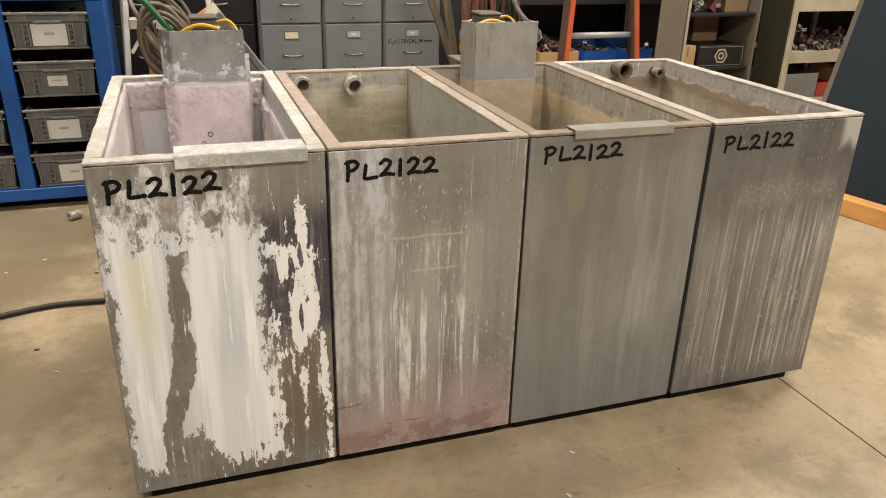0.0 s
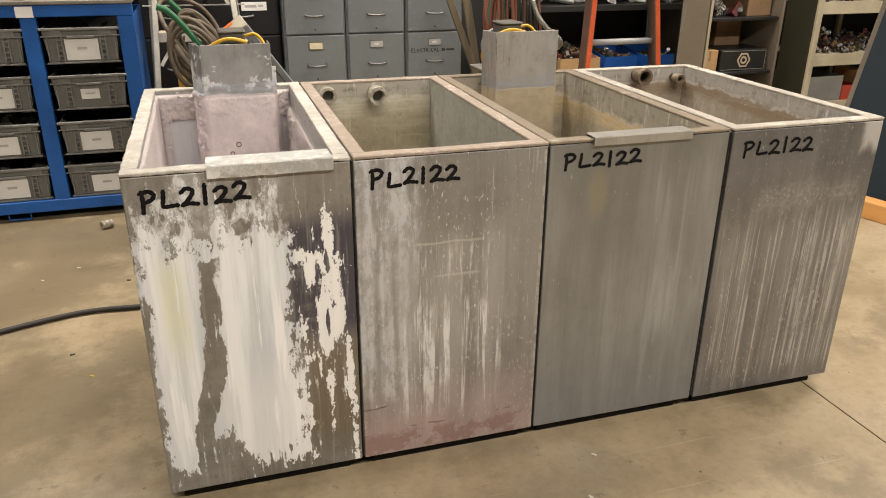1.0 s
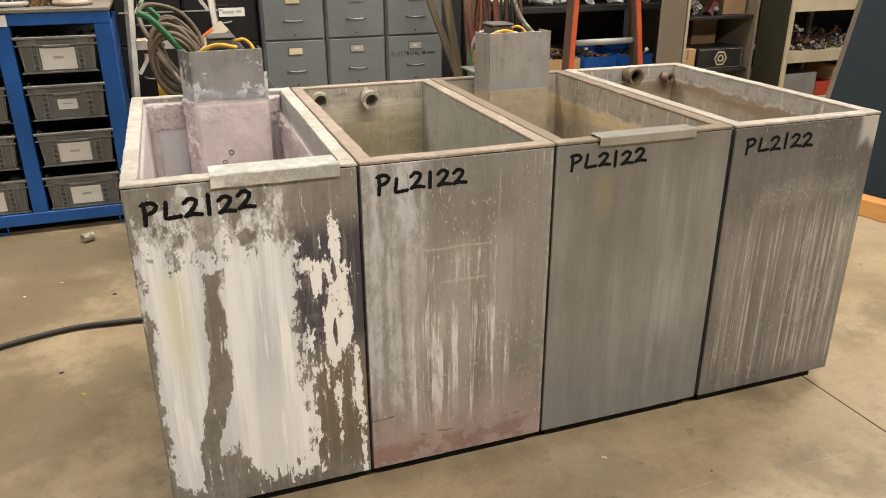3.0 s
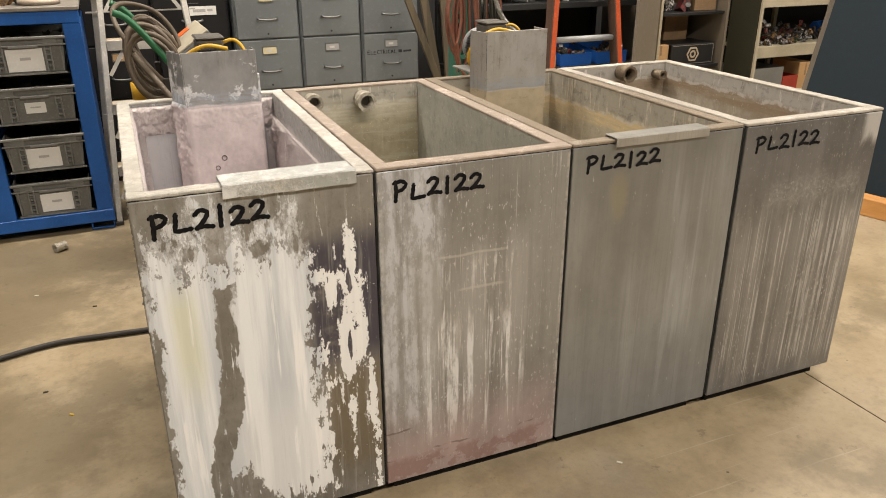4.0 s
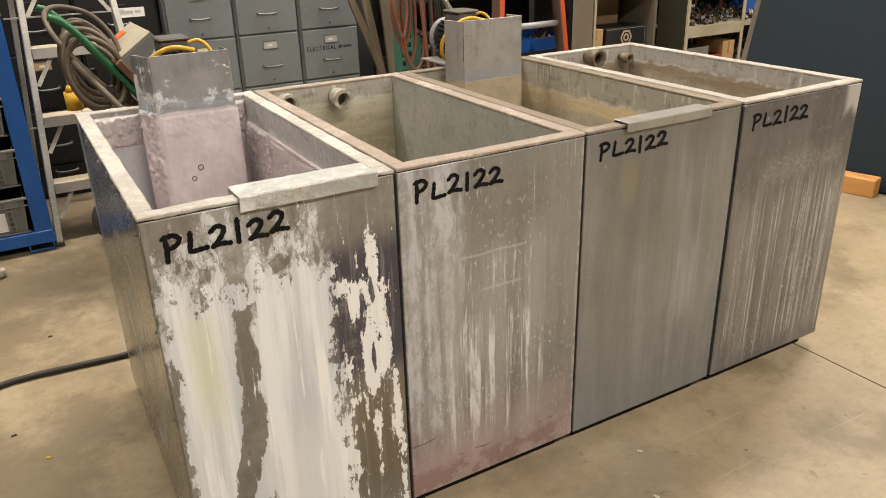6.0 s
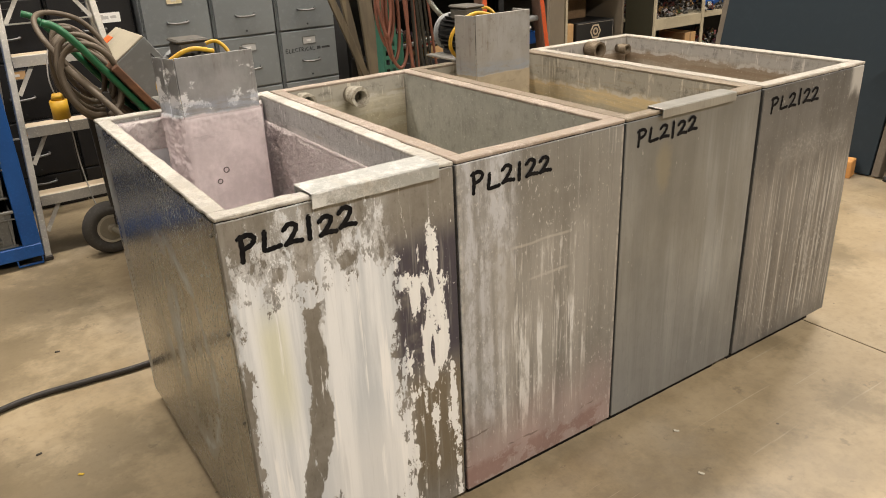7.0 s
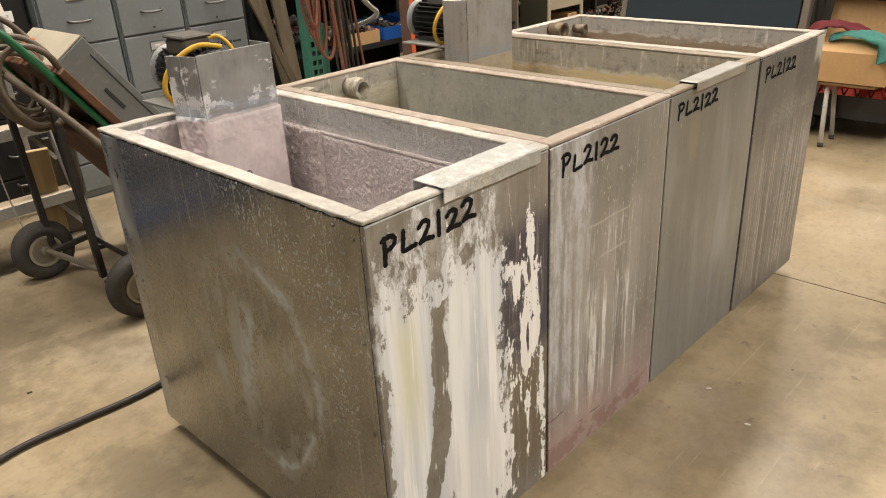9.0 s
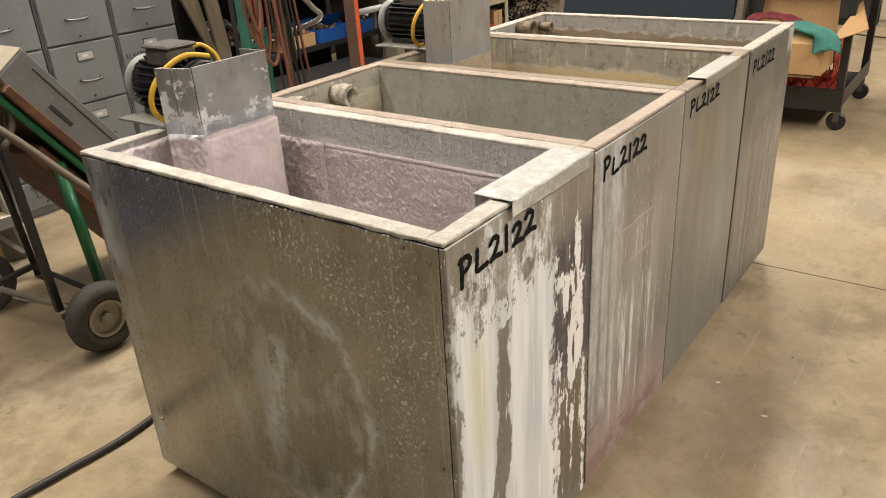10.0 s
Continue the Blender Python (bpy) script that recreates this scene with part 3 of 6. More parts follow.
def baffle(name, sheet, low, split_z, crust, edge=(0.5, 0.55, 0.62)):
    """A guard plate: bare sheet above, flaking crust at the line, coated below."""
    k = Mat(name)
    n, f = k.noise(12, 6, 0.7, shift=len(name)), k.noise(45, 5, 0.65)
    zz = k.add(k.z, k.mul(k.sub(n, 0.5), 0.03))
    c = k.mix(k.ss(k.noise(5, 4), 0.35, 0.65), sheet, tuple(x * 0.72 for x in sheet))
    chipped = k.noise(19, 7, 0.74, shift=len(name) + 4)
    side = k.mul(k.sub(k.m("ABSOLUTE", k.sub(k.x, 0.09)), 0.085), 1.5)
    flakes = k.ss(k.add(k.add(chipped, side), k.mul(k.sub(split_z + 0.05, k.z), 1.1)), 0.535, 0.56)
    flakes = k.mul(flakes, k.ss(k.noise(60, 5, 0.7), 0.32, 0.45))
    c = k.mix(k.mul(flakes, crust), c, (0.72, 0.72, 0.72))
    drip = k.mul(k.ss(k.noise(1.0, 6, 0.7, (34, 34, 3), shift=5), 0.55, 0.68), k.ss(k.noise(4, 4, 0.6, shift=2), 0.4, 0.6))
    c = k.mix(k.mul(drip, 0.5), c, (0.17, 0.11, 0.06))
    c = k.mix(k.mul(k.ss(k.noise(7, 6, 0.7, (1, 1, 0.6), shift=11), 0.52, 0.66), 0.4), c, (0.56, 0.57, 0.57))
    line = k.mul(k.mul(k.ss(zz, split_z - 0.012, split_z), k.ss(zz, split_z + 0.055, split_z + 0.02)), k.ss(k.noise(1.0, 5, 0.7, (14, 14, 70), shift=3), 0.38, 0.58))
    c = k.mix(k.mul(line, 0.75), c, edge)
    down = k.ss(zz, split_z + 0.004, split_z - 0.004)
    lowc = k.mix(k.ss(n, 0.35, 0.65), low, tuple(x * 0.8 for x in low))
    crack = k.mul(k.ss(k.noise(1.0, 7, 0.75, (13, 13, 45), shift=7), 0.55, 0.66), k.ss(zz, split_z - 0.11, split_z - 0.06))
    lowc = k.mix(k.mul(crack, 0.5), lowc, tuple(x * 0.6 for x in low))
    c = k.mix(down, c, lowc)
    soft = k.hi(down, k.mul(flakes, crust))
    return k.done(c, k.m("MULTIPLY_ADD", soft, 0.3, 0.4), k.m("MULTIPLY_ADD", soft, -0.6, 0.65), k.add(k.mul(soft, 0.8), k.mul(f, 0.5)), 0.35, 0.003)


def wood(name, a, b, scale=14, axis=0):
    k = Mat(name)
    st = [1, 1, 1]
    st[axis] = 0.08
    g, n = k.noise(scale, 5, 0.6, st, warp=0.4), k.noise(3, 3)
    c = k.mix(k.ss(g, 0.35, 0.65), a, b)
    c = k.mix(k.mul(k.ss(n, 0.5, 0.75), 0.4), c, tuple(x * 0.6 for x in b))
    return k.done(c, 0.6, 0, g, 0.15)


M_CONCRETE = concrete()
M_JOINT = paint("dirty_joint", (0.05, 0.042, 0.032), 0.8)
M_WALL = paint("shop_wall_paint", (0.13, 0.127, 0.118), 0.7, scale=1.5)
# near-black so that the darkness behind the shelves is in the wall's colour
M_WALL_SHADE = paint("back_wall_shade", (0.02, 0.02, 0.02), 0.7, scale=1.5)
M_CEIL = paint("ceiling_paint", (0.25, 0.245, 0.23), 0.8, scale=1.0)
M_FLAKE = flaking()
M_SIDE = bright_side()
M_FRONT_B = front_b()
M_FRONT_C = front_c()
M_FRONT_D = front_d()
M_BACKSHEET = steel("plain_side_sheet", (0.36, 0.355, 0.33), (0.27, 0.26, 0.235), 0.3)
M_RIM_A = rim("rim_white_crust", (0.42, 0.4, 0.355), (0.57, 0.55, 0.5), 0.66)
M_RIM_B = rim("rim_pinkish_tan", (0.36, 0.3, 0.245), (0.56, 0.475, 0.41), 0.5)
M_RIM_C = rim("rim_brown", (0.26, 0.215, 0.16), (0.42, 0.37, 0.3), 0.4)
M_RIM_D = rim("rim_pale_tan", (0.4, 0.37, 0.32), (0.58, 0.54, 0.48), 0.55)
M_IN_A = lining("pink_crusted_lining", (0.82, 0.755, 0.75), (0.74, 0.67, 0.665), (0.82, 0.79, 0.79), 0.81, 1.0, (0.54, 0.54, 0.53), 85, 0.1, 0.1)
M_CRUST = lining("pink_crumbly_crust", (0.84, 0.76, 0.755), (0.74, 0.66, 0.655), (0.82, 0.79, 0.79), 1.5, 1.0, (0.54, 0.54, 0.53), 120, 0.1, 0.22)
M_IN_B = lining("tan_stained_lining", (0.43, 0.39, 0.28), (0.29, 0.255, 0.175), (0.6, 0.57, 0.47), 0.82, 0.15, (0.46, 0.44, 0.385))
M_IN_B_SIDE = lining("grey_mottled_lining", (0.42, 0.42, 0.375), (0.31, 0.31, 0.275), (0.5, 0.49, 0.45), 0.99, 0.15, (0.46, 0.44, 0.385), 40, 0.5, 0.5)
M_IN_C = lining("gold_banded_lining", (0.46, 0.42, 0.33), (0.32, 0.285, 0.215), (0.66, 0.52, 0.29), 0.80, 0.15, (0.42, 0.395, 0.335))
M_IN_D = lining("brown_banded_lining", (0.42, 0.38, 0.31), (0.29, 0.25, 0.19), (0.26, 0.19, 0.125), 0.83, 0.2, (0.44, 0.42, 0.39))
M_PLATE_A = baffle("pink_dipped_plate", (0.46, 0.465, 0.46), (0.7, 0.62, 0.63), 0.903, 1.0)
M_PLATE_C = baffle("tan_dipped_plate", (0.36, 0.335, 0.295), (0.44, 0.37, 0.26), 0.872, 0.25, (0.42, 0.46, 0.52))
M_CAP_A = rim("cap_white_scale", (0.43, 0.44, 0.42), (0.64, 0.64, 0.61), 0.62)
M_CAP_C = steel("cap_folded_sheet", (0.4, 0.395, 0.365), (0.3, 0.29, 0.26), 0.2, rough=0.4)
# near-black that stands in for shade in gaps, under tanks and in bores
M_SHADE_BLACK = paint("shade_black", (0.012, 0.011, 0.01), 0.9)
k = Mat("black_marker")
M_INK = k.done(k.mix(k.ss(k.noise(60, 4), 0.4, 0.7), (0.006, 0.006, 0.007), (0.014, 0.013, 0.013)), 0.85, spec=0.12)
M_FITTING = rim("crusted_pipe_metal", (0.4, 0.36, 0.29), (0.6, 0.57, 0.48), 0.5)
M_BOLT_MARK = paint("dark_bolt_ring", (0.16, 0.13, 0.13), 0.7)
M_BARE = steel("bluish_bare_sheet", (0.62, 0.64, 0.67), (0.48, 0.5, 0.54), 0.35, (0.66, 0.62, 0.63), None, 0.34, 20, (0.5, 0.64), (0.1, 0.2, 0.7, 0.85), 0.5, 0.3, 0.75, 0.5)
M_FITTING_RUST = rim("rusty_pipe_metal", (0.2, 0.155, 0.105), (0.36, 0.3, 0.21), 0.35)
M_SCREW = paint("screw_steel", (0.45, 0.43, 0.39), 0.35, metal=0.9)
M_MOTOR = paint("motor_black", (0.018, 0.018, 0.018), 0.4)
M_MOTOR_BOX = paint("motor_box_dusty", (0.1, 0.092, 0.078), 0.6, 0.3)
M_COWL = paint("motor_cowl_grey", (0.36, 0.375, 0.38), 0.45)
M_YELLOW = paint("yellow_cable_jacket", (0.72, 0.42, 0.03), 0.4)
M_BLUE = paint("blue_rack_paint", (0.014, 0.115, 0.43), 0.38, 0.1, 0.25)
M_TOTE = paint("grey_tote_plastic", (0.2, 0.2, 0.187), 0.5, 0.2, 0.2)
M_CARD_WHITE = paint("white_card", (0.84, 0.83, 0.8), 0.7, 0.02, 0.08)
M_BAR = paint("faded_ink_bar", (0.58, 0.57, 0.55), 0.8)
M_CABINET = paint("grey_cabinet_enamel", (0.165, 0.18, 0.185), 0.36, 0.1, 0.12, 3)
M_CABINET_EDGE = paint("grey_cabinet_shadow_gap", (0.03, 0.032, 0.034), 0.6)
M_CHROME = paint("worn_chrome", (0.2, 0.2, 0.195), 0.5, metal=1.0)
M_CONDUIT = paint("bright_flexible_steel", (0.6, 0.6, 0.58), 0.35, metal=0.9)
M_BLACK = paint("black_cabinet_enamel", (0.009, 0.009, 0.01), 0.4)
M_LADDER = paint("paint_spotted_aluminium", (0.55, 0.53, 0.48), 0.5, 0.25, 0.25, 8, 0.35)
M_STEP = wood("worn_ladder_step", (0.5, 0.42, 0.31), (0.36, 0.29, 0.2))
M_HOSE = paint("grey_brown_hose", (0.115, 0.088, 0.06), 0.55, 0.15, 0.2)
M_CABLE = paint("black_cable", (0.03, 0.026, 0.022), 0.55)
M_GREEN = paint("green_truck_paint", (0.015, 0.13, 0.05), 0.35)
M_GREEN_POST = paint("green_rack_upright", (0.05, 0.2, 0.14), 0.45)
M_BROWN_BOARD = wood("red_brown_board", (0.16, 0.068, 0.026), (0.08, 0.034, 0.015))
M_TYRE = paint("dusty_tyre_rubber", (0.05, 0.046, 0.04), 0.75, 0.3)
M_HUB = paint("dusty_wheel_hub", (0.3, 0.27, 0.21), 0.5, metal=0.4)
M_ENCLOSURE = paint("grey_enclosure_paint", (0.2, 0.21, 0.205), 0.42, 0.08, 0.12, 3)
M_ENCLOSURE_END = paint("tan_enclosure_end", (0.42, 0.38, 0.29), 0.55)
M_ORANGE = paint("orange_marker", (0.85, 0.16, 0.03), 0.5)
M_SALMON = paint("salmon_hose", (0.21, 0.08, 0.05), 0.5)
M_CORD = paint("olive_cord", (0.045, 0.042, 0.032), 0.6)
M_LADDER_RED = paint("orange_fibreglass", (0.7, 0.12, 0.035), 0.42, 0.1)
# the ladder's orange darkened to brown, shade included in the colour
M_LADDER_SHADE = paint("orange_rail_shade", (0.12, 0.07, 0.05), 0.5)
M_SHELF_DARK = paint("dark_shelf_steel", (0.014, 0.0145, 0.015), 0.5)
M_SHELF_CREAM = paint("cream_shelf_steel", (0.45, 0.4, 0.29), 0.5, 0.1, 0.2)
M_TAUPE = paint("taupe_door_enamel", (0.2, 0.17, 0.13), 0.45, 0.06, 0.12, 2)
M_OLIVE = paint("olive_door_enamel", (0.02, 0.019, 0.009), 0.5, 0.06, 0.12, 2)
M_CARDBOARD = paint("cardboard", (0.5, 0.31, 0.14), 0.75, 0.08, 0.15, 4)
M_CARDBOARD_DARK = paint("old_cardboard", (0.3, 0.19, 0.1), 0.8)
M_BIN_BLUE = paint("blue_bin_plastic", (0.015, 0.1, 0.4), 0.4)
M_TEAL = paint("slate_teal_board", (0.007, 0.018, 0.028), 0.75, 0.05, 0.12, 2)
M_BEAM = wood("orange_pine", (0.62, 0.32, 0.1), (0.5, 0.24, 0.07), axis=1)
M_POST = paint("taupe_frame_post", (0.17, 0.145, 0.115), 0.5)
M_CART = paint("black_cart_steel", (0.022, 0.022, 0.024), 0.42, 0.15)
M_RED = paint("red_crate_plastic", (0.4, 0.05, 0.03), 0.42)
M_CLOTH_RED = paint("red_rag", (0.26, 0.05, 0.06), 0.9, 0.2)
M_CLOTH_TEAL = paint("teal_rag", (0.11, 0.37, 0.32), 0.9, 0.2)
M_STOOL = paint("white_stool_legs", (0.55, 0.53, 0.5), 0.45)
M_LIGHT_BOARD = wood("pale_board", (0.5, 0.37, 0.2), (0.4, 0.28, 0.14), axis=2)
M_GREY_BOARD = paint("grey_board", (0.22, 0.2, 0.17), 0.6)
M_BORE = paint("scaled_pipe_bore", (0.2, 0.185, 0.155), 0.7)
M_RIM_RING = paint("pale_dusty_rim", (0.4, 0.36, 0.28), 0.6)
M_OLD_PLANK = wood("old_dark_plank", (0.13, 0.1, 0.06), (0.07, 0.055, 0.035), axis=2)
M_DEBRIS = paint("pale_chip", (0.7, 0.66, 0.55), 0.7)
M_YELLOW_CHIP = paint("yellow_chip", (0.75, 0.5, 0.05), 0.6)


def mixed_bits():
    k = Mat("assorted_small_parts")
    c = k.ramp(k.island(), (0.0, (0.02, 0.02, 0.022)), (0.2, (0.3, 0.29, 0.27)), (0.3, (0.03, 0.03, 0.035)), (0.45, (0.32, 0.17, 0.05)), (0.52, (0.05, 0.045, 0.04)), (0.66, (0.3, 0.03, 0.02)), (0.72, (0.02, 0.03, 0.05)), (0.82, (0.6, 0.58, 0.54)), (0.9, (0.06, 0.05, 0.045)), (0.96, (0.04, 0.2, 0.08)), (1.0, (0.5, 0.4, 0.06)))
    c = k.mix(k.ss(k.noise(60, 3), 0.36, 0.6), c, (0.03, 0.028, 0.025))
    return k.done(c, 0.5, 0.2)


M_BITS = mixed_bits()


# ---- mesh helpers ----
def thing(name, m, label, category, group="", kind=""):
    ob = new(name)
    ob.empty_display_size = 0.05
    ob.matrix_world = m
    return tagged(ob, label, category, group, kind)


def part(name, bm, material, parent=None, label=""):
    mesh = bpy.data.meshes.new(name)
    bm.normal_update()
    bm.to_mesh(mesh)
    bm.free()
    mesh.materials.append(material)
    ob = new(name, mesh)
    ob.parent = parent
    return tagged(ob, label)


def structure(name, bm, material, label, category):
    return tagged(part(name, bm, material), label, category, kind="structure")


def box(x0, x1, y0, y1, z0, z1, bevel=0.0, bm=None, m=None, seg=1):
    """A box between two corners, with its edges rounded."""
    b = bmesh.new()
    bmesh.ops.create_cube(b, size=1, matrix=Matrix.Translation(((x0 + x1) / 2, (y0 + y1) / 2, (z0 + z1) / 2)) @ Matrix.Diagonal((x1 - x0, y1 - y0, z1 - z0, 1)))
    if bevel:
        bmesh.ops.bevel(b, geom=b.edges[:], offset=bevel, segments=seg, affect="EDGES", profile=0.5)
    if m is not None:
        bmesh.ops.transform(b, matrix=m, verts=b.verts)
    return join(bm, b)


def join(bm, b):
    if bm is None:
        return b
    tmp = bpy.data.meshes.new("tmp")
    b.to_mesh(tmp)
    b.free()
    bm.from_mesh(tmp)
    bpy.data.meshes.remove(tmp)
    return bm


def cyl(a, b, r, r2=None, seg=16, bm=None, cap=True, bevel=0.0):
    a, b = Vector(a), Vector(b)
    n = bmesh.new()
    bmesh.ops.create_cone(n, cap_ends=cap, segments=seg, radius1=r, radius2=r if r2 is None else r2, depth=(b - a).length)
    if bevel:
        bmesh.ops.bevel(n, geom=[e for e in n.edges if len(e.link_faces) == 2 and e.calc_face_angle(0) > 0.8], offset=bevel, segments=2, affect="EDGES")
    for f in n.faces:
        f.smooth = len(f.verts) == 4
    rot = (b - a).to_track_quat("Z", "Y").to_matrix().to_4x4()
    bmesh.ops.transform(n, matrix=Matrix.Translation((a + b) / 2) @ rot, verts=n.verts)
    return join(bm, n)


def ringed(a, b, outer, inner, seg=20, bm=None, hexa=False):
    """A pipe with a bore, from a to b."""
    a, b = Vector(a), Vector(b)
    q = (b - a).to_track_quat("Z", "Y").to_matrix()
    n = bmesh.new()
    loops = []
    for p, r in ((a, outer), (b, outer), (b, inner), (a, inner)):
        loops.append([n.verts.new(p + q @ Vector((r * math.cos(2 * math.pi * i / seg), r * math.sin(2 * math.pi * i / seg), 0))) for i in range(seg)])
    for k in range(4):
        for i in range(seg):
            f = n.faces.new((loops[k][i], loops[k][(i + 1) % seg], loops[(k + 1) % 4][(i + 1) % seg], loops[(k + 1) % 4][i]))
            f.smooth = k in (0, 2) and not hexa
    bmesh.ops.recalc_face_normals(n, faces=n.faces)
    return join(bm, n)


def smooth_line(points, steps=8):
    pts = [Vector(p) for p in points]
    out = []
    for i in range(len(pts) - 1):
        p0, p1, p2, p3 = pts[max(i - 1, 0)], pts[i], pts[i + 1], pts[min(i + 2, len(pts) - 1)]
        for s in range(steps):
            t = s / steps
            out.append(0.5 * (2 * p1 + (p2 - p0) * t + (2 * p0 - 5 * p1 + 4 * p2 - p3) * t * t + (3 * p1 - p0 - 3 * p2 + p3) * t ** 3))
    return out + [pts[-1]]


def tube(points, r, seg=8, steps=8, bm=None):
    """A round hose or bar along a smooth line."""
    line = smooth_line(points, steps) if steps > 1 else [Vector(p) for p in points]
    n = bmesh.new()
    up, rings = Vector((0.13, 0.31, 0.94)), []
    for i, p in enumerate(line):
        d = (line[min(i + 1, len(line) - 1)] - line[max(i - 1, 0)]).normalized()
        side = d.cross(up)
        side = side.normalized() if side.length > 1e-4 else d.orthogonal().normalized()
        up = side.cross(d)
        rings.append([n.verts.new(p + r * (math.cos(2 * math.pi * k / seg) * side + math.sin(2 * math.pi * k / seg) * up)) for k in range(seg)])
    for a, b in zip(rings, rings[1:]):
        for k in range(seg):
            n.faces.new((a[k], a[(k + 1) % seg], b[(k + 1) % seg], b[k])).smooth = True
    n.faces.new(rings[0][::-1])
    n.faces.new(rings[-1])
    return join(bm, n)


def slab(corners, thick, bm=None, bevel=0.0):
    """A flat board with four given corners, thickened along its normal."""
    c = [Vector(p) for p in corners]
    nrm = (c[1] - c[0]).cross(c[3] - c[0]).normalized() * thick
    n = bmesh.new()
    a = [n.verts.new(p) for p in c]
    b = [n.verts.new(p + nrm) for p in c]
    n.faces.new(a[::-1])
    n.faces.new(b)
    for i in range(4):
        n.faces.new((a[i], a[(i + 1) % 4], b[(i + 1) % 4], b[i]))
    if bevel:
        bmesh.ops.bevel(n, geom=n.edges[:], offset=bevel, segments=1, affect="EDGES")
    return join(bm, n)


def stick(a, b, w, d, bm=None, bevel=0.0, up=(0, 0, 1)):
    """A bar of rectangular section from a to b; w across, d along up."""
    a, b = Vector(a), Vector(b)
    z = (b - a).normalized()
    x = z.cross(Vector(up)).normalized()
    y = x.cross(z)
    m = Matrix.Translation((a + b) / 2) @ Matrix((x, y, z)).transposed().to_4x4()
    h = (b - a).length / 2
    return box(-w / 2, w / 2, -d / 2, d / 2, -h, h, bevel, bm, m)


# ---- setting ----
JX = 1.795
structure("floor", join(box(-5, JX - 0.003, -5.5, 6.4, -0.12, 0), box(JX + 0.003, 9.5, -5.5, 6.4, -0.12, 0)), M_CONCRETE, "worn tan concrete shop floor with stains and a saw-cut joint", "floor")
structure("floor_joint", box(JX - 0.003, JX + 0.003, -5.5, 6.4, -0.12, -0.006), M_JOINT, "dirt-filled saw-cut joint in the concrete", "joint")
structure("wall_north", box(-5.2, 9.7, 6.4, 6.6, -0.12, CEIL), M_WALL_SHADE, "near-black wall holding the dark behind the shelving in its colour", "wall")
# unseen walls and ceiling added to give the steel bounce and reflections
structure("wall_south", box(-5.2, 9.7, -5.7, -5.5, -0.12, CEIL), M_WALL, "plain painted wall, unseen, added to close the room", "wall")
structure("wall_west", box(-5.2, -5, -5.5, 6.4, -0.12, CEIL), M_WALL, "plain painted wall, unseen, added to close the room", "wall")
structure("wall_east", box(9.5, 9.7, -5.5, 6.4, -0.12, CEIL), M_WALL, "plain painted wall, unseen, added to close the room", "wall")
structure("ceiling", box(-5.2, 9.7, -5.7, 6.6, CEIL, CEIL + 0.15), M_CEIL, "plain ceiling, unseen, added to close the room", "ceiling")
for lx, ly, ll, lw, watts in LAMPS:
    lamp = thing("ceiling_light", pose(lx, ly, CEIL), "long white tube light on the ceiling, assumed and out of view", "ceiling light", "ceiling lights")
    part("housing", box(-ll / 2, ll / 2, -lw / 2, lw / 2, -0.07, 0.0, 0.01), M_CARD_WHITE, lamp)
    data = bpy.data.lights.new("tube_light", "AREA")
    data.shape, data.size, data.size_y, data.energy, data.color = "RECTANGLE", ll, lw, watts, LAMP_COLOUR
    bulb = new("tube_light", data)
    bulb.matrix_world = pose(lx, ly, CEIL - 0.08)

# ---- the four tanks ----
STROKES = {  # each sign as pen strokes in a unit box
    "P": [[(0.12, 1.0), (0.14, 0.5), (0.1, -0.12)], [(0.02, 0.92), (0.45, 1.02), (0.72, 0.82), (0.55, 0.55), (0.15, 0.42)]],
    "L": [[(0.2, 0.95), (0.16, 0.5), (0.12, 0.06), (0.45, 0.04), (0.85, 0.08)]],
    "2": [[(0.08, 0.78), (0.35, 1.0), (0.66, 0.86), (0.55, 0.52), (0.12, 0.04)], [(0.1, 0.05), (0.45, 0.12), (0.88, 0.06)]],
    "1": [[(0.42, 1.02), (0.4, 0.5), (0.38, -0.02)]],
}


def pen(line, width, bm, y):
    """A marker stroke in the x-z plane."""
    pts = smooth_line([(p[0], 0, p[1]) for p in line], 6)
    left, right = [], []
    for i, p in enumerate(pts):
        d = (pts[min(i + 1, len(pts) - 1)] - pts[max(i - 1, 0)]).normalized()
        n = Vector((-d.z, 0, d.x)) * width * (0.5 + 0.06 * math.sin(i * 1.7))
        left.append(bm.verts.new((p.x + n.x, y, p.z + n.z)))
        right.append(bm.verts.new((p.x - n.x, y, p.z - n.z)))
    for i in range(len(pts) - 1):
        bm.faces.new((left[i], right[i], right[i + 1], left[i + 1]))
    for k, sgn in ((0, -1), (len(pts) - 1, 1)):
        d = (pts[k] - pts[k - sgn]).normalized()
        n = Vector((-d.z, 0, d.x))
        arc = [bm.verts.new((*(pts[k] + width * 0.5 * (math.cos(a) * n + math.sin(a) * d)),)) for a in (0.6, 1.2, 1.57, 1.94, 2.54)]
        for v in arc:
            v.co.y = y
        bm.faces.new([left[k], *arc, right[k]] if sgn > 0 else [right[k], *arc[::-1], left[k]])


def lettering(x0, z0, width, height, rise, stroke, seed):
    rng = random.Random(seed)
    bm = bmesh.new()
    cell = width / 5.6
    x = x0
    lift = 0.0006
    for ch in "PL2122":
        w = cell * (0.72 if ch == "1" else 1.02)
        dz = rng.uniform(-0.0025, 0.0025) + rise * (x - x0) / width
        h = height * rng.uniform(0.9, 1.06)
        for s in STROKES[ch]:
            pen([(x + p[0] * w, z0 + dz + p[1] * h) for p in s], stroke, bm, -lift)
            lift += 0.00012
        x += w
    bmesh.ops.recalc_face_normals(bm, faces=bm.faces)
    return bm


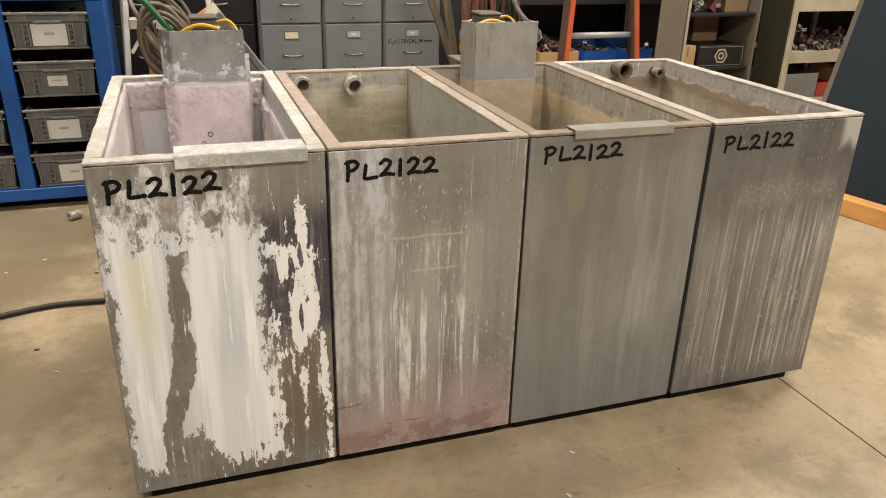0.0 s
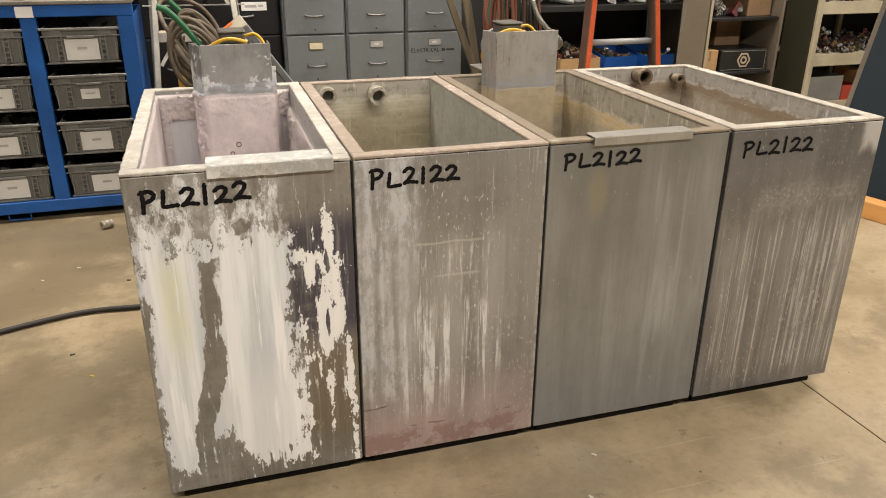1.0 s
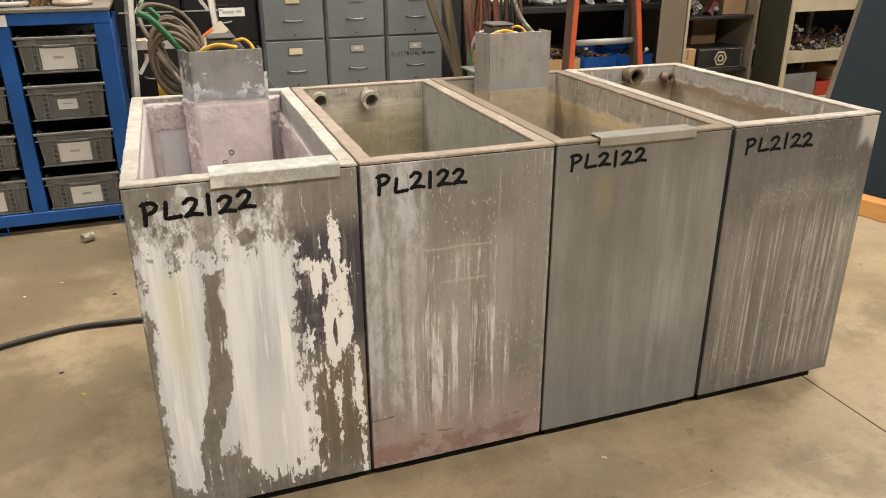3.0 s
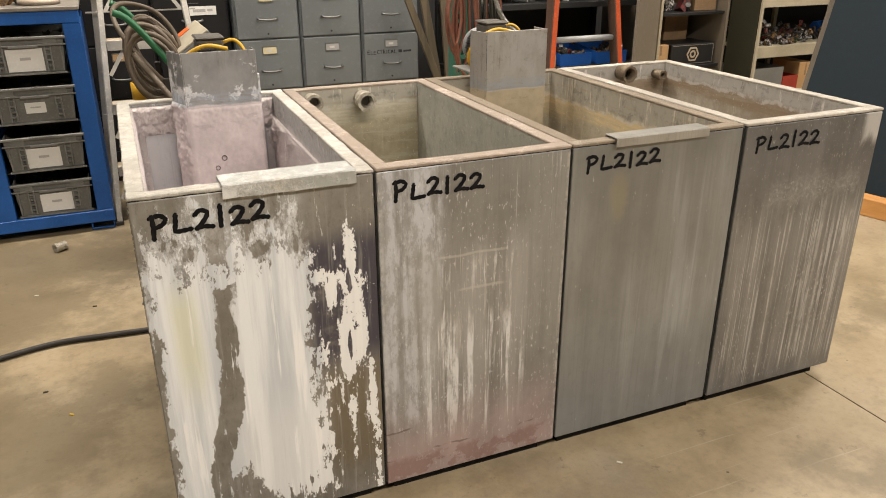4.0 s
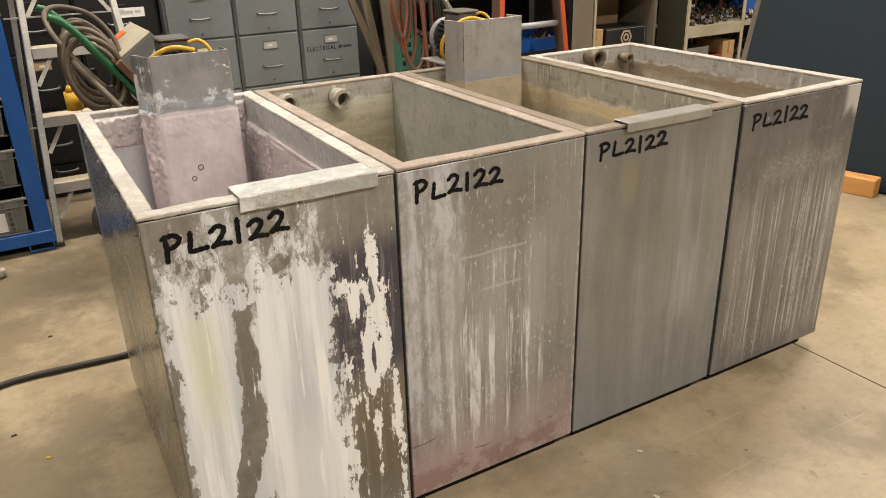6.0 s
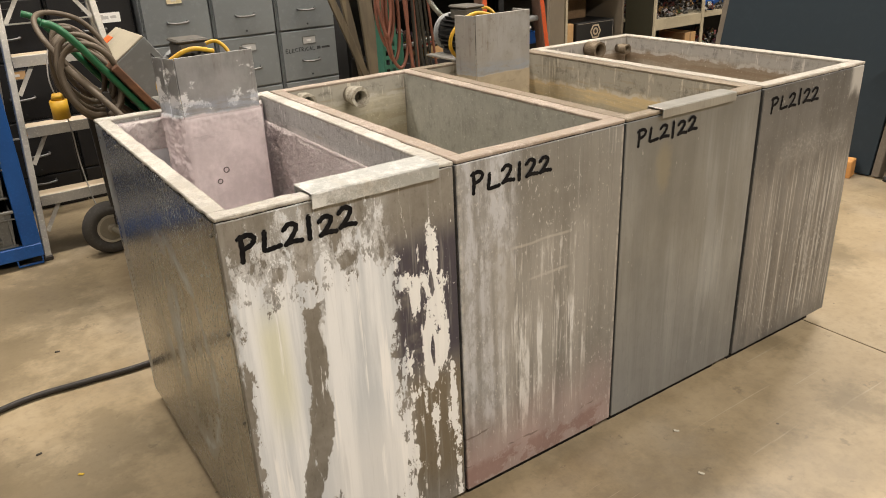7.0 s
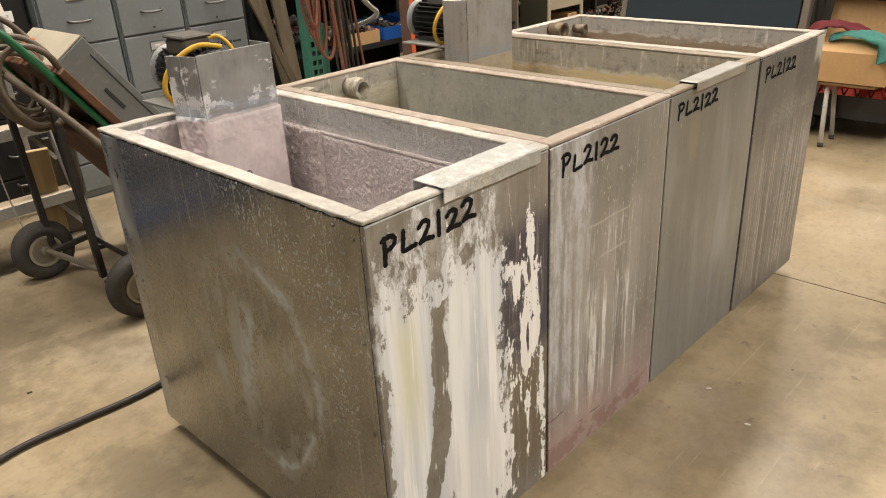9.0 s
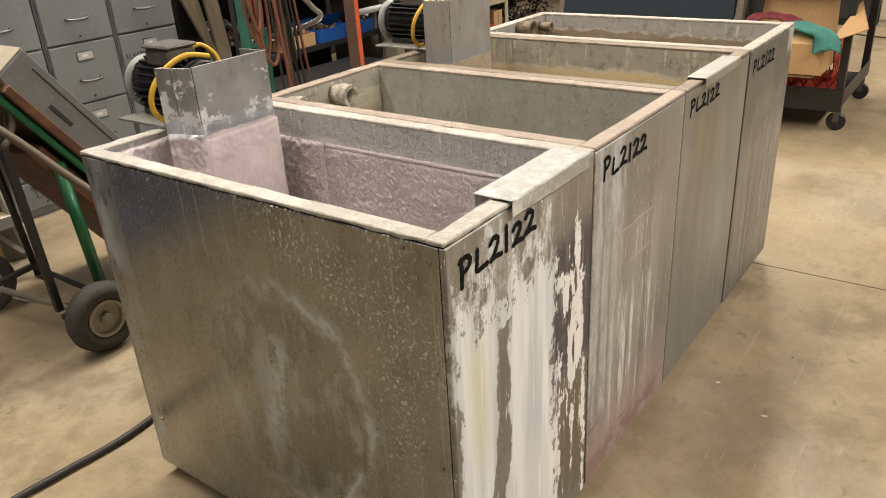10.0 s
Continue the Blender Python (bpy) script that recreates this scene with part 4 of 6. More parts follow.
DEPTH, TOP, SKIRT, FLANGE = 0.985, 0.9, 0.045, 0.036


def frame_ring(w, d, inset, z0, z1, band, bevel=0.002):
    """Four mitred-looking bars round a rectangle."""
    bm = box(inset, w - inset, inset, inset + band, z0, z1, bevel)
    box(inset, w - inset, d - inset - band, d - inset, z0, z1, bevel, bm)
    box(inset, inset + band, inset + band, d - inset - band, z0, z1, bevel, bm)
    box(w - inset - band, w - inset, inset + band, d - inset - band, z0, z1, bevel, bm)
    return bm


def crusty(bm, amount, scale, seed, cell=0.03):
    """Uneven crust: the mesh is cut finer and its upper faces lifted by noise."""
    bmesh.ops.triangulate(bm, faces=[f for f in bm.faces if len(f.verts) > 4])
    for _ in range(7):
        long = [e for e in bm.edges if e.calc_length() > cell]
        if not long:
            break
        bmesh.ops.subdivide_edges(bm, edges=long, cuts=1)
    bm.normal_update()
    for v in bm.verts:
        n = noise.fractal(v.co * scale + Vector((seed, 0, 0)), 1.0, 2.0, 3)
        v.co += v.normal * amount * n
    return bm


def tank(x, y, w, turn, front, side, rim_mat, inner, label, text, screws=False, crust=0.0006, far_wall=None):
    ob = thing("steel_tank", pose(x, y, 0, 0, 0, turn), label, "tank", "row of four tanks")
    d = DEPTH
    lid = TOP - 0.0105
    part("front_panel", box(0.0015, w - 0.0015, 0, 0.012, SKIRT, lid, 0.002), front, ob)
    part("side_panel", box(0, 0.008, 0.0125, d - 0.0125, SKIRT, lid, 0.0015), side, ob)
    part("side_panel", box(w - 0.008, w, 0.0125, d - 0.0125, SKIRT, lid, 0.0015), M_BACKSHEET, ob)
    part("back_panel", box(0.0015, w - 0.0015, d - 0.012, d, SKIRT, lid, 0.002), M_BACKSHEET, ob)
    # black ring paints the shade of the slit below the rim
    part("rim_gap", frame_ring(w, d, 0.003, lid - 0.008, TOP - 0.0085, 0.02, 0), M_SHADE_BLACK, ob, "black ring holding the shade of the gap under the rim")
    rim_bm = frame_ring(w, d, 0.0, TOP - 0.0085, TOP, FLANGE)
    part("rim", crusty(rim_bm, crust, 26, x * 7, 0.014 if crust > 0.002 else 0.024), rim_mat, ob, "scaled flat steel rim")
    i = FLANGE - 0.004
    part("inner_wall", box(i, i + 0.004, i + 0.0042, d - i - 0.0042, 0.09, TOP - 0.008), inner, ob, "stained inner tank wall")
    part("inner_wall", box(w - i - 0.004, w - i, i + 0.0042, d - i - 0.0042, 0.09, TOP - 0.008), far_wall or inner, ob, "stained inner tank wall")
    part("inner_wall", box(i, w - i, i, i + 0.004, 0.09, TOP - 0.008), inner, ob, "stained inner tank wall")
    part("inner_wall", box(i, w - i, d - i - 0.004, d - i, 0.09, TOP - 0.008), inner, ob, "stained inner tank wall")
    part("inner_floor", box(i + 0.0042, w - i - 0.0042, i + 0.0042, d - i - 0.0042, 0.09, 0.096), inner, ob, "stained tank bottom")
    # base frame coloured black so the shade below the panels shows as a band
    base = box(0.03, w - 0.03, 0.036, 0.08, 0, SKIRT)
    box(0.03, w - 0.03, d - 0.08, d - 0.036, 0, SKIRT, 0, base)
    box(0.03, 0.07, 0.08, d - 0.08, 0.008, SKIRT, 0, base)
    box(w - 0.07, w - 0.03, 0.08, d - 0.08, 0.008, SKIRT, 0, base)
    box(0.009, w - 0.009, 0.0125, d - 0.0125, SKIRT + 0.0005, SKIRT + 0.006, 0, base)
    part("base_frame", base, M_SHADE_BLACK, ob, "recessed base frame, black for the shade under the tank")
    part("marker_writing", lettering(*text), M_INK, ob, "black handwritten marker lettering")
    if screws:
        for sy, sz in [(0.03, 0.86), (0.03, 0.66), (0.03, 0.46), (0.03, 0.26), (0.08, 0.875), (0.3, 0.875), (0.52, 0.875), (0.74, 0.875), (0.93, 0.86), (0.93, 0.5), (0.93, 0.2)]:
            part("screw", cyl((0.0, sy, sz), (-0.003, sy, sz), 0.004, 0.0028, 10), M_SCREW, ob)
    return ob


FRONT = 1.692
TURN = -0.6
tank_a = tank(-0.205, FRONT, 0.5025, TURN, M_FLAKE, M_SIDE, M_RIM_A, M_IN_A, "stainless tank with flaking white scale and pink crusted inside", (0.036, 0.815, 0.228, 0.041, 0.006, 0.0098, 1), True, 0.0022)
tank_b = tank(0.302, FRONT - 0.0055, 0.496, TURN, M_FRONT_B, M_BACKSHEET, M_RIM_B, M_IN_B, "stainless tank with pale runs and a pink-stained foot", (0.04, 0.821, 0.216, 0.038, 0.003, 0.0092, 2), crust=0.0015, far_wall=M_IN_B_SIDE)
tank_c = tank(0.802, FRONT - 0.0105, 0.529, TURN, M_FRONT_C, M_BACKSHEET, M_RIM_C, M_IN_C, "cleaner brushed stainless tank with a gold stained band inside", (0.042, 0.829, 0.216, 0.036, -0.003, 0.0085, 3), crust=0.001)
tank_d = tank(1.341, FRONT - 0.0175, 0.508, TURN, M_FRONT_D, M_BACKSHEET, M_RIM_D, M_IN_D, "brown-streaked stainless tank at the end of the row", (0.04, 0.822, 0.226, 0.04, -0.003, 0.0085, 4), crust=0.001)
# black strips set between the tanks in place of the gap's shade
for tank_ob, gap, front in ((tank_b, 0.0035, 0.006), (tank_c, 0.003, 0.006), (tank_d, 0.0095, 0.009)):
    part("gap_strip", box(-gap, -0.0006, front, 0.03, SKIRT + 0.002, TOP - 0.014), M_SHADE_BLACK, tank_ob, "black strip standing in for the shade between the tanks")


def crust_sheet(o, ax, az, normal, width, height, thick, rough, seed, cell=0.0065, calm=0.0, fine=140):
    """A crumbly layer grown on a wall, thinning out at its edges and smoother below the height calm."""
    nx, nz = int(width / cell), int(height / cell)
    o, ax, az, normal = Vector(o), Vector(ax), Vector(az), Vector(normal)
    bm = bmesh.new()
    rows = []
    for iz in range(nz + 1):
        row = []
        for ix in range(nx + 1):
            p = o + ax * (width * ix / nx) + az * (height * iz / nz)
            e = min(1.0, min(ix, nx - ix, iz * 2, (nz - iz) * 1.5) / 2)
            q = p * fine + Vector((seed, seed * 2, 0))
            drift = noise.noise(p * 9 + Vector((seed, 0, 3)))
            level = min(1.0, max(0.3, 0.65 + (p.z - calm) * 9 + drift))
            n = level * (0.75 * noise.fractal(q, 0.7, 2.1, 3) + 0.45 * noise.noise(p * 55 + Vector((0, seed, 0)))) + 0.5 * drift
            row.append(bm.verts.new(p + normal * (0.0006 + e * max(0.0008, thick + rough * n))))
        rows.append(row)
    for a, b in zip(rows, rows[1:]):
        for k in range(nx):
            bm.faces.new((a[k], a[k + 1], b[k + 1], b[k])).smooth = True
    bmesh.ops.recalc_face_normals(bm, faces=bm.faces)
    if bm.faces[0].normal.dot(normal) < 0:
        bmesh.ops.reverse_faces(bm, faces=bm.faces)
    return bm


# thick crust on the first tank's inner walls, with a bead along its upper edge
I0, WA = FLANGE, 0.5025
part("crust", crust_sheet((WA - I0, I0, 0.12), (0, 1, 0), (0, 0, 1), (-1, 0, 0), DEPTH - 2 * I0, 0.7, 0.009, 0.0055, 3, 0.0042, 0.62), M_CRUST, tank_a, "thick crumbly pink crust on the inner wall")
part("crust_bead", crusty(box(WA - I0 - 0.009, WA - I0, I0, DEPTH - I0, 0.818, 0.826, 0.003, seg=2), 0.0016, 60, 5, 0.012), M_CRUST, tank_a, "pale bead along the crust")
part("crust", crust_sheet((WA - I0 - 0.009, 0.7, 0.3), (0, 1, 0), (0, 0, 1), (-1, 0, 0), 0.2, 0.53, 0.008, 0.011, 12, 0.0038, 0.2, 75), M_CRUST, tank_a, "coarse lumpy crust behind the pump")
part("crust", crust_sheet((I0, I0, 0.12), (0, 1, 0), (0, 0, 1), (1, 0, 0), DEPTH - 2 * I0, 0.765, 0.007, 0.003, 5, 0.0065, 0.9), M_CRUST, tank_a, "smooth pink crust on the inner wall")
part("crust", crust_sheet((I0, DEPTH - I0, 0.795), (1, 0, 0), (0, 0, 1), (0, -1, 0), WA - 2 * I0, 0.09, 0.014, 0.012, 8, 0.0035, 0.5, 75), M_CRUST, tank_a, "thick lumpy pink crust below the rim")
part("crust", crust_sheet((I0, DEPTH - I0, 0.12), (1, 0, 0), (0, 0, 1), (0, -1, 0), 0.035, 0.69, 0.014, 0.008, 9, 0.0055, 0.5), M_CRUST, tank_a, "pink crust in the corner")
part("bare_sheet", box(I0 + 0.03, WA - I0 - 0.03, DEPTH - I0 - 0.004, DEPTH - I0, 0.12, 0.81), M_BARE, tank_a, "bluish bare sheet between the crusts")


def pipe_stub(owner, x, z, outer, inner, reach, bore, metal):
    y = DEPTH - FLANGE
    p = part("pipe_fitting", ringed((x, y, z), (x, y - reach, z), outer * 0.9, inner, 24), metal, owner, "crusted threaded pipe stub")
    part("collar", crusty(ringed((x, y - reach * 0.45, z), (x, y - reach, z), outer * 1.04, outer * 0.86, 24), 0.0016, 120, x, 0.006), metal, p)
    part("bore", cyl((x, y - reach * 0.3, z), (x, y - reach * 0.1, z), inner * 0.99, seg=20), bore, p)


pipe_stub(tank_b, 0.085, 0.862, 0.028, 0.02, 0.055, M_BORE, M_FITTING)
pipe_stub(tank_b, 0.258, 0.855, 0.031, 0.022, 0.068, M_BORE, M_FITTING)
# these two bores get black discs for the shade inside the pipe
pipe_stub(tank_d, 0.262, 0.873, 0.03, 0.0235, 0.065, M_SHADE_BLACK, M_FITTING_RUST)
pipe_stub(tank_d, 0.425, 0.856, 0.0185, 0.0125, 0.055, M_SHADE_BLACK, M_FITTING_RUST)


def rim_cap(owner, x0, x1, deep, lip, mat, label, crust):
    """A folded sheet clipped over the front rim."""
    bm = box(x0, x1, -0.008, deep, TOP + 0.003, TOP + 0.006, 0.001)
    box(x0, x1, -0.01, -0.007, TOP - lip, TOP + 0.0045, 0.001, bm)
    box(x0, x1, deep - 0.003, deep, TOP - 0.02, TOP + 0.004, 0.001, bm)
    if crust:
        crusty(bm, crust, 30, 4)
    cap = thing("rim_cap", owner.matrix_world.copy(), label, "sheet cap")
    part("folded_sheet", bm, mat, cap)


bpy.context.view_layer.update()
rim_cap(tank_a, 0.18, 0.46, 0.068, 0.024, M_CAP_A, "folded sheet cap with white scale clipped over the tank rim", 0.0024)
rim_cap(tank_c, 0.118, 0.405, 0.042, 0.018, M_CAP_C, "clean folded sheet cap clipped over the tank rim", 0)


def guard(name, x0, x1, y, z0, z1, mat, label, lower, flare=0.03):
    """A dipping pump's guard plate: a folded channel hanging in the tank."""
    ob = thing(name, pose(0, 0, 0), label, "pump")
    w = x1 - x0
    part("guard_plate", box(x0, x1, y, y + 0.003, z0, z1, 0.001), mat, ob)
    fl = x0 - flare
    part("plate_flange", slab([(x0, y + 0.0034, z0), (fl, y + 0.09, z0), (fl, y + 0.09, z1 - 0.002), (x0, y + 0.0034, z1 - 0.002)], -0.003, None, 0.0008), mat, ob)
    part("plate_flange", box(x1 - 0.0025, x1 + 0.0005, y + 0.0034, y + 0.09, z0, z1 - 0.002, 0.001), mat, ob)
    part("return_lip", box(fl + 0.004, fl + 0.022, y + 0.0915, y + 0.0945, z0, z1 - 0.004, 0.001), mat, ob)
    part("fold_rib", box(x0 - flare * 0.62 - 0.002, x0 - flare * 0.62 + 0.003, y + 0.044, y + 0.054, z0, z1 - 0.004, 0.0015), mat, ob)
    if lower:
        part("lower_plate", crust_sheet((x0 - 0.004, y - 0.0008, z0), (1, 0, 0), (0, 0, 1), (0, -1, 0), w + 0.008, lower - z0, 0.0045, 0.0036, x0, 0.004, 0.86, 100), mat, ob, "crumbly pink coat on the plate")
        part("side_crust", crust_sheet((x0 - 0.003, y - 0.004, z0), Vector((fl - x0, 0.0866, 0)).normalized(), (0, 0, 1), Vector((-0.0866, fl - x0, 0)).normalized(), 0.096, lower - z0 + 0.012, 0.005, 0.0085, x0 + 3, 0.0035, 0.7, 60), mat, ob, "crumbly pink coat on the flange")
        part("rear_channel", box(x1 + 0.001, x1 + 0.02, y + 0.086, y + 0.093, z0, z1 - 0.085, 0.001), mat, ob, "scaled rear channel of the guard")
        for hx, hz, r in ((0.06, 0.715, 0.0075), (0.082, 0.744, 0.0085)):
            part("bolt_mark", ringed((hx, y - 0.003, hz), (hx, y - 0.009, hz), r, r * 0.72, 16), M_BOLT_MARK, ob, "dark ring left by a bolt")
    cx, zc = (x1 - 0.12) + 0.03, 0.975
    part("mount_plate", box(cx - 0.115, cx + 0.09, y + 0.095, y + 0.34, TOP + 0.002, TOP + 0.008, 0.001), M_BACKSHEET, ob)
    body = part("motor_body", cyl((cx, y + 0.13, zc), (cx, y + 0.34, zc), 0.058, seg=28, bevel=0.004), M_MOTOR, ob, "black finned electric motor")
    for i in range(20):
        a = math.radians(-40 + i * 280 / 19)
        m = Matrix.Translation((cx, y + 0.235, zc)) @ Matrix.Rotation(-a, 4, "Y")
        part("cooling_fin", box(0.056, 0.072, -0.085, 0.085, -0.0016, 0.0016, 0, None, m), M_MOTOR, body)
    part("fan_cowl", cyl((cx, y + 0.335, zc), (cx, y + 0.366, zc), 0.071, 0.064, 28, bevel=0.008), M_COWL, body, "pale grey fan cowl")
    part("end_bell", cyl((cx, y + 0.12, zc), (cx, y + 0.15, zc), 0.066, seg=28, bevel=0.004), M_MOTOR, body)
    jb = part("junction_box", box(cx - 0.055, cx + 0.025, y + 0.17, y + 0.265, zc + 0.055, zc + 0.094, 0.006), M_MOTOR_BOX, body, "dusty black junction box")
    part("lid", box(cx - 0.059, cx + 0.029, y + 0.166, y + 0.269, zc + 0.095, zc + 0.104, 0.004), M_MOTOR_BOX, jb)
    part("motor_foot", box(cx - 0.06, cx + 0.06, y + 0.16, y + 0.31, TOP + 0.0085, zc - 0.05, 0.003), M_MOTOR, body)
    part("yellow_cable", tube([(cx + 0.025, y + 0.21, zc + 0.08), (cx + 0.06, y + 0.2, zc + 0.088), (cx + 0.085, y + 0.18, zc + 0.06), (cx + 0.088, y + 0.16, zc + 0.01)], 0.0055), M_YELLOW, ob, "yellow power cable")
    part("yellow_cable", tube([(cx + 0.03, y + 0.135, zc + 0.07), (cx - 0.03, y + 0.14, zc + 0.082), (cx - 0.085, y + 0.15, zc + 0.06), (cx - 0.125, y + 0.155, zc + 0.02), (cx - 0.13, y + 0.16, zc - 0.025), (cx - 0.1, y + 0.165, zc - 0.06), (cx - 0.065, y + 0.17, zc - 0.064)], 0.0065), M_YELLOW, ob, "yellow power cable")
    return ob


pump_a = guard("dipping_pump", -0.005, 0.206, 2.485, 0.35, 1.058, M_PLATE_A, "dipping pump with a scaled guard plate and black motor", 0.898)
guard("dipping_pump", 0.97, 1.2, 2.49, 0.35, 1.068, M_PLATE_C, "dipping pump with a plain guard plate and black motor", 0, 0.017)

# ---- floor things ----
part("black_cable", tube([(-1.3, 2.62, 0.012), (-1.0, 2.76, 0.012), (-0.75, 2.86, 0.012), (-0.54, 2.915, 0.012), (-0.36, 2.905, 0.012), (-0.16, 2.89, 0.012), (0.1, 2.93, 0.012), (0.5, 3.0, 0.012), (0.9, 3.1, 0.012)], 0.0098, 10), M_CABLE)
tagged(bpy.data.objects["black_cable"], "thick black cable lying on the concrete floor", "cable")
nut = thing("pipe_coupling", pose(-0.543, 3.886, 0.022, 0, 0, 35), "small dull pipe coupling lying on the floor", "fitting")
part("sleeve", ringed((-0.025, 0, 0), (0.02, 0, 0), 0.021, 0.014, 16), M_FITTING, nut)
part("collar", ringed((0.016, 0, 0), (0.03, 0, 0), 0.0215, 0.014, 8, hexa=True), M_FITTING, nut)
rng = random.Random(5)
for i, (fx, fy, mm) in enumerate([(0.851, 1.406, M_DEBRIS), (0.943, 1.562, M_DEBRIS), (-0.47, 2.43, M_YELLOW_CHIP), (-0.62, 3.4, M_DEBRIS), (-0.75, 3.3, M_DEBRIS), (-0.4, 3.2, M_JOINT), (-0.55, 2.6, M_JOINT), (2.6, 1.2, M_DEBRIS), (2.3, 0.9, M_JOINT)]):
    bm = box(-0.008, 0.008, -0.004, 0.004, 0, 0.003, 0.001)
    chip = part("floor_chip", bm, mm)
    chip.matrix_world = pose(fx, fy, 0.0003, 0, 0, rng.uniform(0, 180))
    tagged(chip, "small chip of debris on the concrete floor", "debris", "floor debris")


# ---- blue bin rack ----
RY = 4.1
rack = thing("bin_rack", pose(0, RY, 0), "blue steel rack full of grey totes with runners", "rack")
POSTS = [(-0.365, 0.07), (-0.79, 0.07), (-1.215, 0.07), (-1.64, 0.07)]
for px, pw in POSTS:
    part("post", box(px, px + pw, 0, 0.05, 0.055, 1.0, 0.003), M_BLUE, rack)
    part("rear_post", box(px, px + pw, 0.6, 0.65, 0.055, 1.0, 0.003), M_BLUE, rack)
part("end_panel", box(-0.299, -0.29, 0.0, 0.65, 0.055, 1.0, 0.002), M_BLUE, rack)
part("top_rail", box(-1.64, -0.29, -0.002, 0.05, 1.0005, 1.055, 0.003), M_BLUE, rack)
part("bottom_rail", box(-1.64, -0.29, -0.003, 0.06, 0.045, 0.105, 0.003), M_BLUE, rack)
part("base_panel", box(-1.64, -0.29, 0.0605, 0.65, 0.06, 0.07), M_BLUE, rack)
part("back_panel", box(-1.64, -0.29, 0.652, 0.66, 0.06, 1.05), M_BLACK, rack)
part("top_tray", box(-1.64, -0.285, -0.01, 0.66, 1.0555, 1.075, 0.004), M_GREY_BOARD, rack, "scuffed grey top tray")
for fx in (-0.3, -0.92, -1.55):
    part("foot_loop", tube([(fx, 0.02, 0.045), (fx, 0.02, 0.008), (fx - 0.1, 0.02, 0.008), (fx - 0.1, 0.02, 0.045)], 0.006, 8, 1), M_BLUE, rack)
    part("foot", box(fx - 0.08, fx - 0.02, 0.3, 0.36, 0, 0.06), M_BLUE, rack)
LEVELS = [0.112, 0.335, 0.562, 0.785]
for px, _ in POSTS[:3]:
    for z in LEVELS:
        for side in (px - 0.03, px - 0.34):
            part("runner", box(side - 0.035, side + 0.03, 0.02, 0.6, z - 0.009, z - 0.004, 0.001), M_SHELF_DARK, rack)
part("paper_tag", box(-0.8, -0.725, -0.006, -0.0035, 1.0, 1.05), M_CARD_WHITE, rack, "white paper tag")


def tote(m, label_mat):
    ob = thing("tote", m, "grey ribbed plastic tote with a white card on its front", "tote", "totes in the blue rack")
    w, d, h = 0.335, 0.5, 0.165
    bm = bmesh.new()
    lo, up = 0.014, 0.0
    outer0 = [(-w / 2 + lo, lo, 0), (w / 2 - lo, lo, 0), (w / 2 - lo, d - lo, 0), (-w / 2 + lo, d - lo, 0)]
    outer1 = [(-w / 2, up, h), (w / 2, up, h), (w / 2, d, h), (-w / 2, d, h)]
    inner1 = [(-w / 2 + 0.006, 0.006, h), (w / 2 - 0.006, 0.006, h), (w / 2 - 0.006, d - 0.006, h), (-w / 2 + 0.006, d - 0.006, h)]
    inner0 = [(-w / 2 + 0.02, 0.02, 0.006), (w / 2 - 0.02, 0.02, 0.006), (w / 2 - 0.02, d - 0.02, 0.006), (-w / 2 + 0.02, d - 0.02, 0.006)]
    rings = [[bm.verts.new(p) for p in r] for r in (outer0, outer1, inner1, inner0)]
    for a, b in zip(rings, rings[1:]):
        for i in range(4):
            bm.faces.new((a[i], a[(i + 1) % 4], b[(i + 1) % 4], b[i]))
    bm.faces.new(rings[0][::-1])
    bm.faces.new(rings[3])
    bmesh.ops.recalc_face_normals(bm, faces=bm.faces)
    body = part("body", bm, M_TOTE, ob)
    part("rim_lip", join(box(-w / 2 - 0.01, w / 2 + 0.01, -0.012, 0.002, h - 0.012, h, 0.002), box(-w / 2 - 0.008, w / 2 + 0.008, -0.008, 0.003, h - 0.042, h - 0.036, 0.001)), M_TOTE, body)
    for sx in (-1, 1):
        ribs = bmesh.new()
        for k, xx in enumerate((0.085, 0.108, 0.15)):
            box(sx * xx - 0.003, sx * xx + 0.003, -0.006, 0.016, 0.012, h - 0.04, 0, ribs)
        for zz in (0.03, 0.055, 0.08, 0.105):
            box(sx * 0.0965 - 0.009, sx * 0.0965 + 0.009, -0.004, 0.014, zz, zz + 0.007, 0, ribs)
        box(sx * 0.11 - 0.028, sx * 0.11 + 0.028, -0.0075, 0.004, h - 0.035, h - 0.0125, 0, ribs)
        part("rib_panel", ribs, M_TOTE, body)
    part("base_lip", box(-w / 2 + 0.004, w / 2 - 0.004, 0.0, 0.02, -0.004, 0.004, 0.0015), M_TOTE, body)
    grip = bmesh.new()
    for i in range(11):
        box(-0.052 + i * 0.01, -0.048 + i * 0.01, -0.012, 0.0, h - 0.012, h + 0.002, 0, grip)
    part("grip_teeth", grip, M_TOTE, body)
    part("grip", box(-0.06, 0.06, -0.011, -0.001, h - 0.05, h - 0.036, 0.003), M_TOTE, body)
    return ob


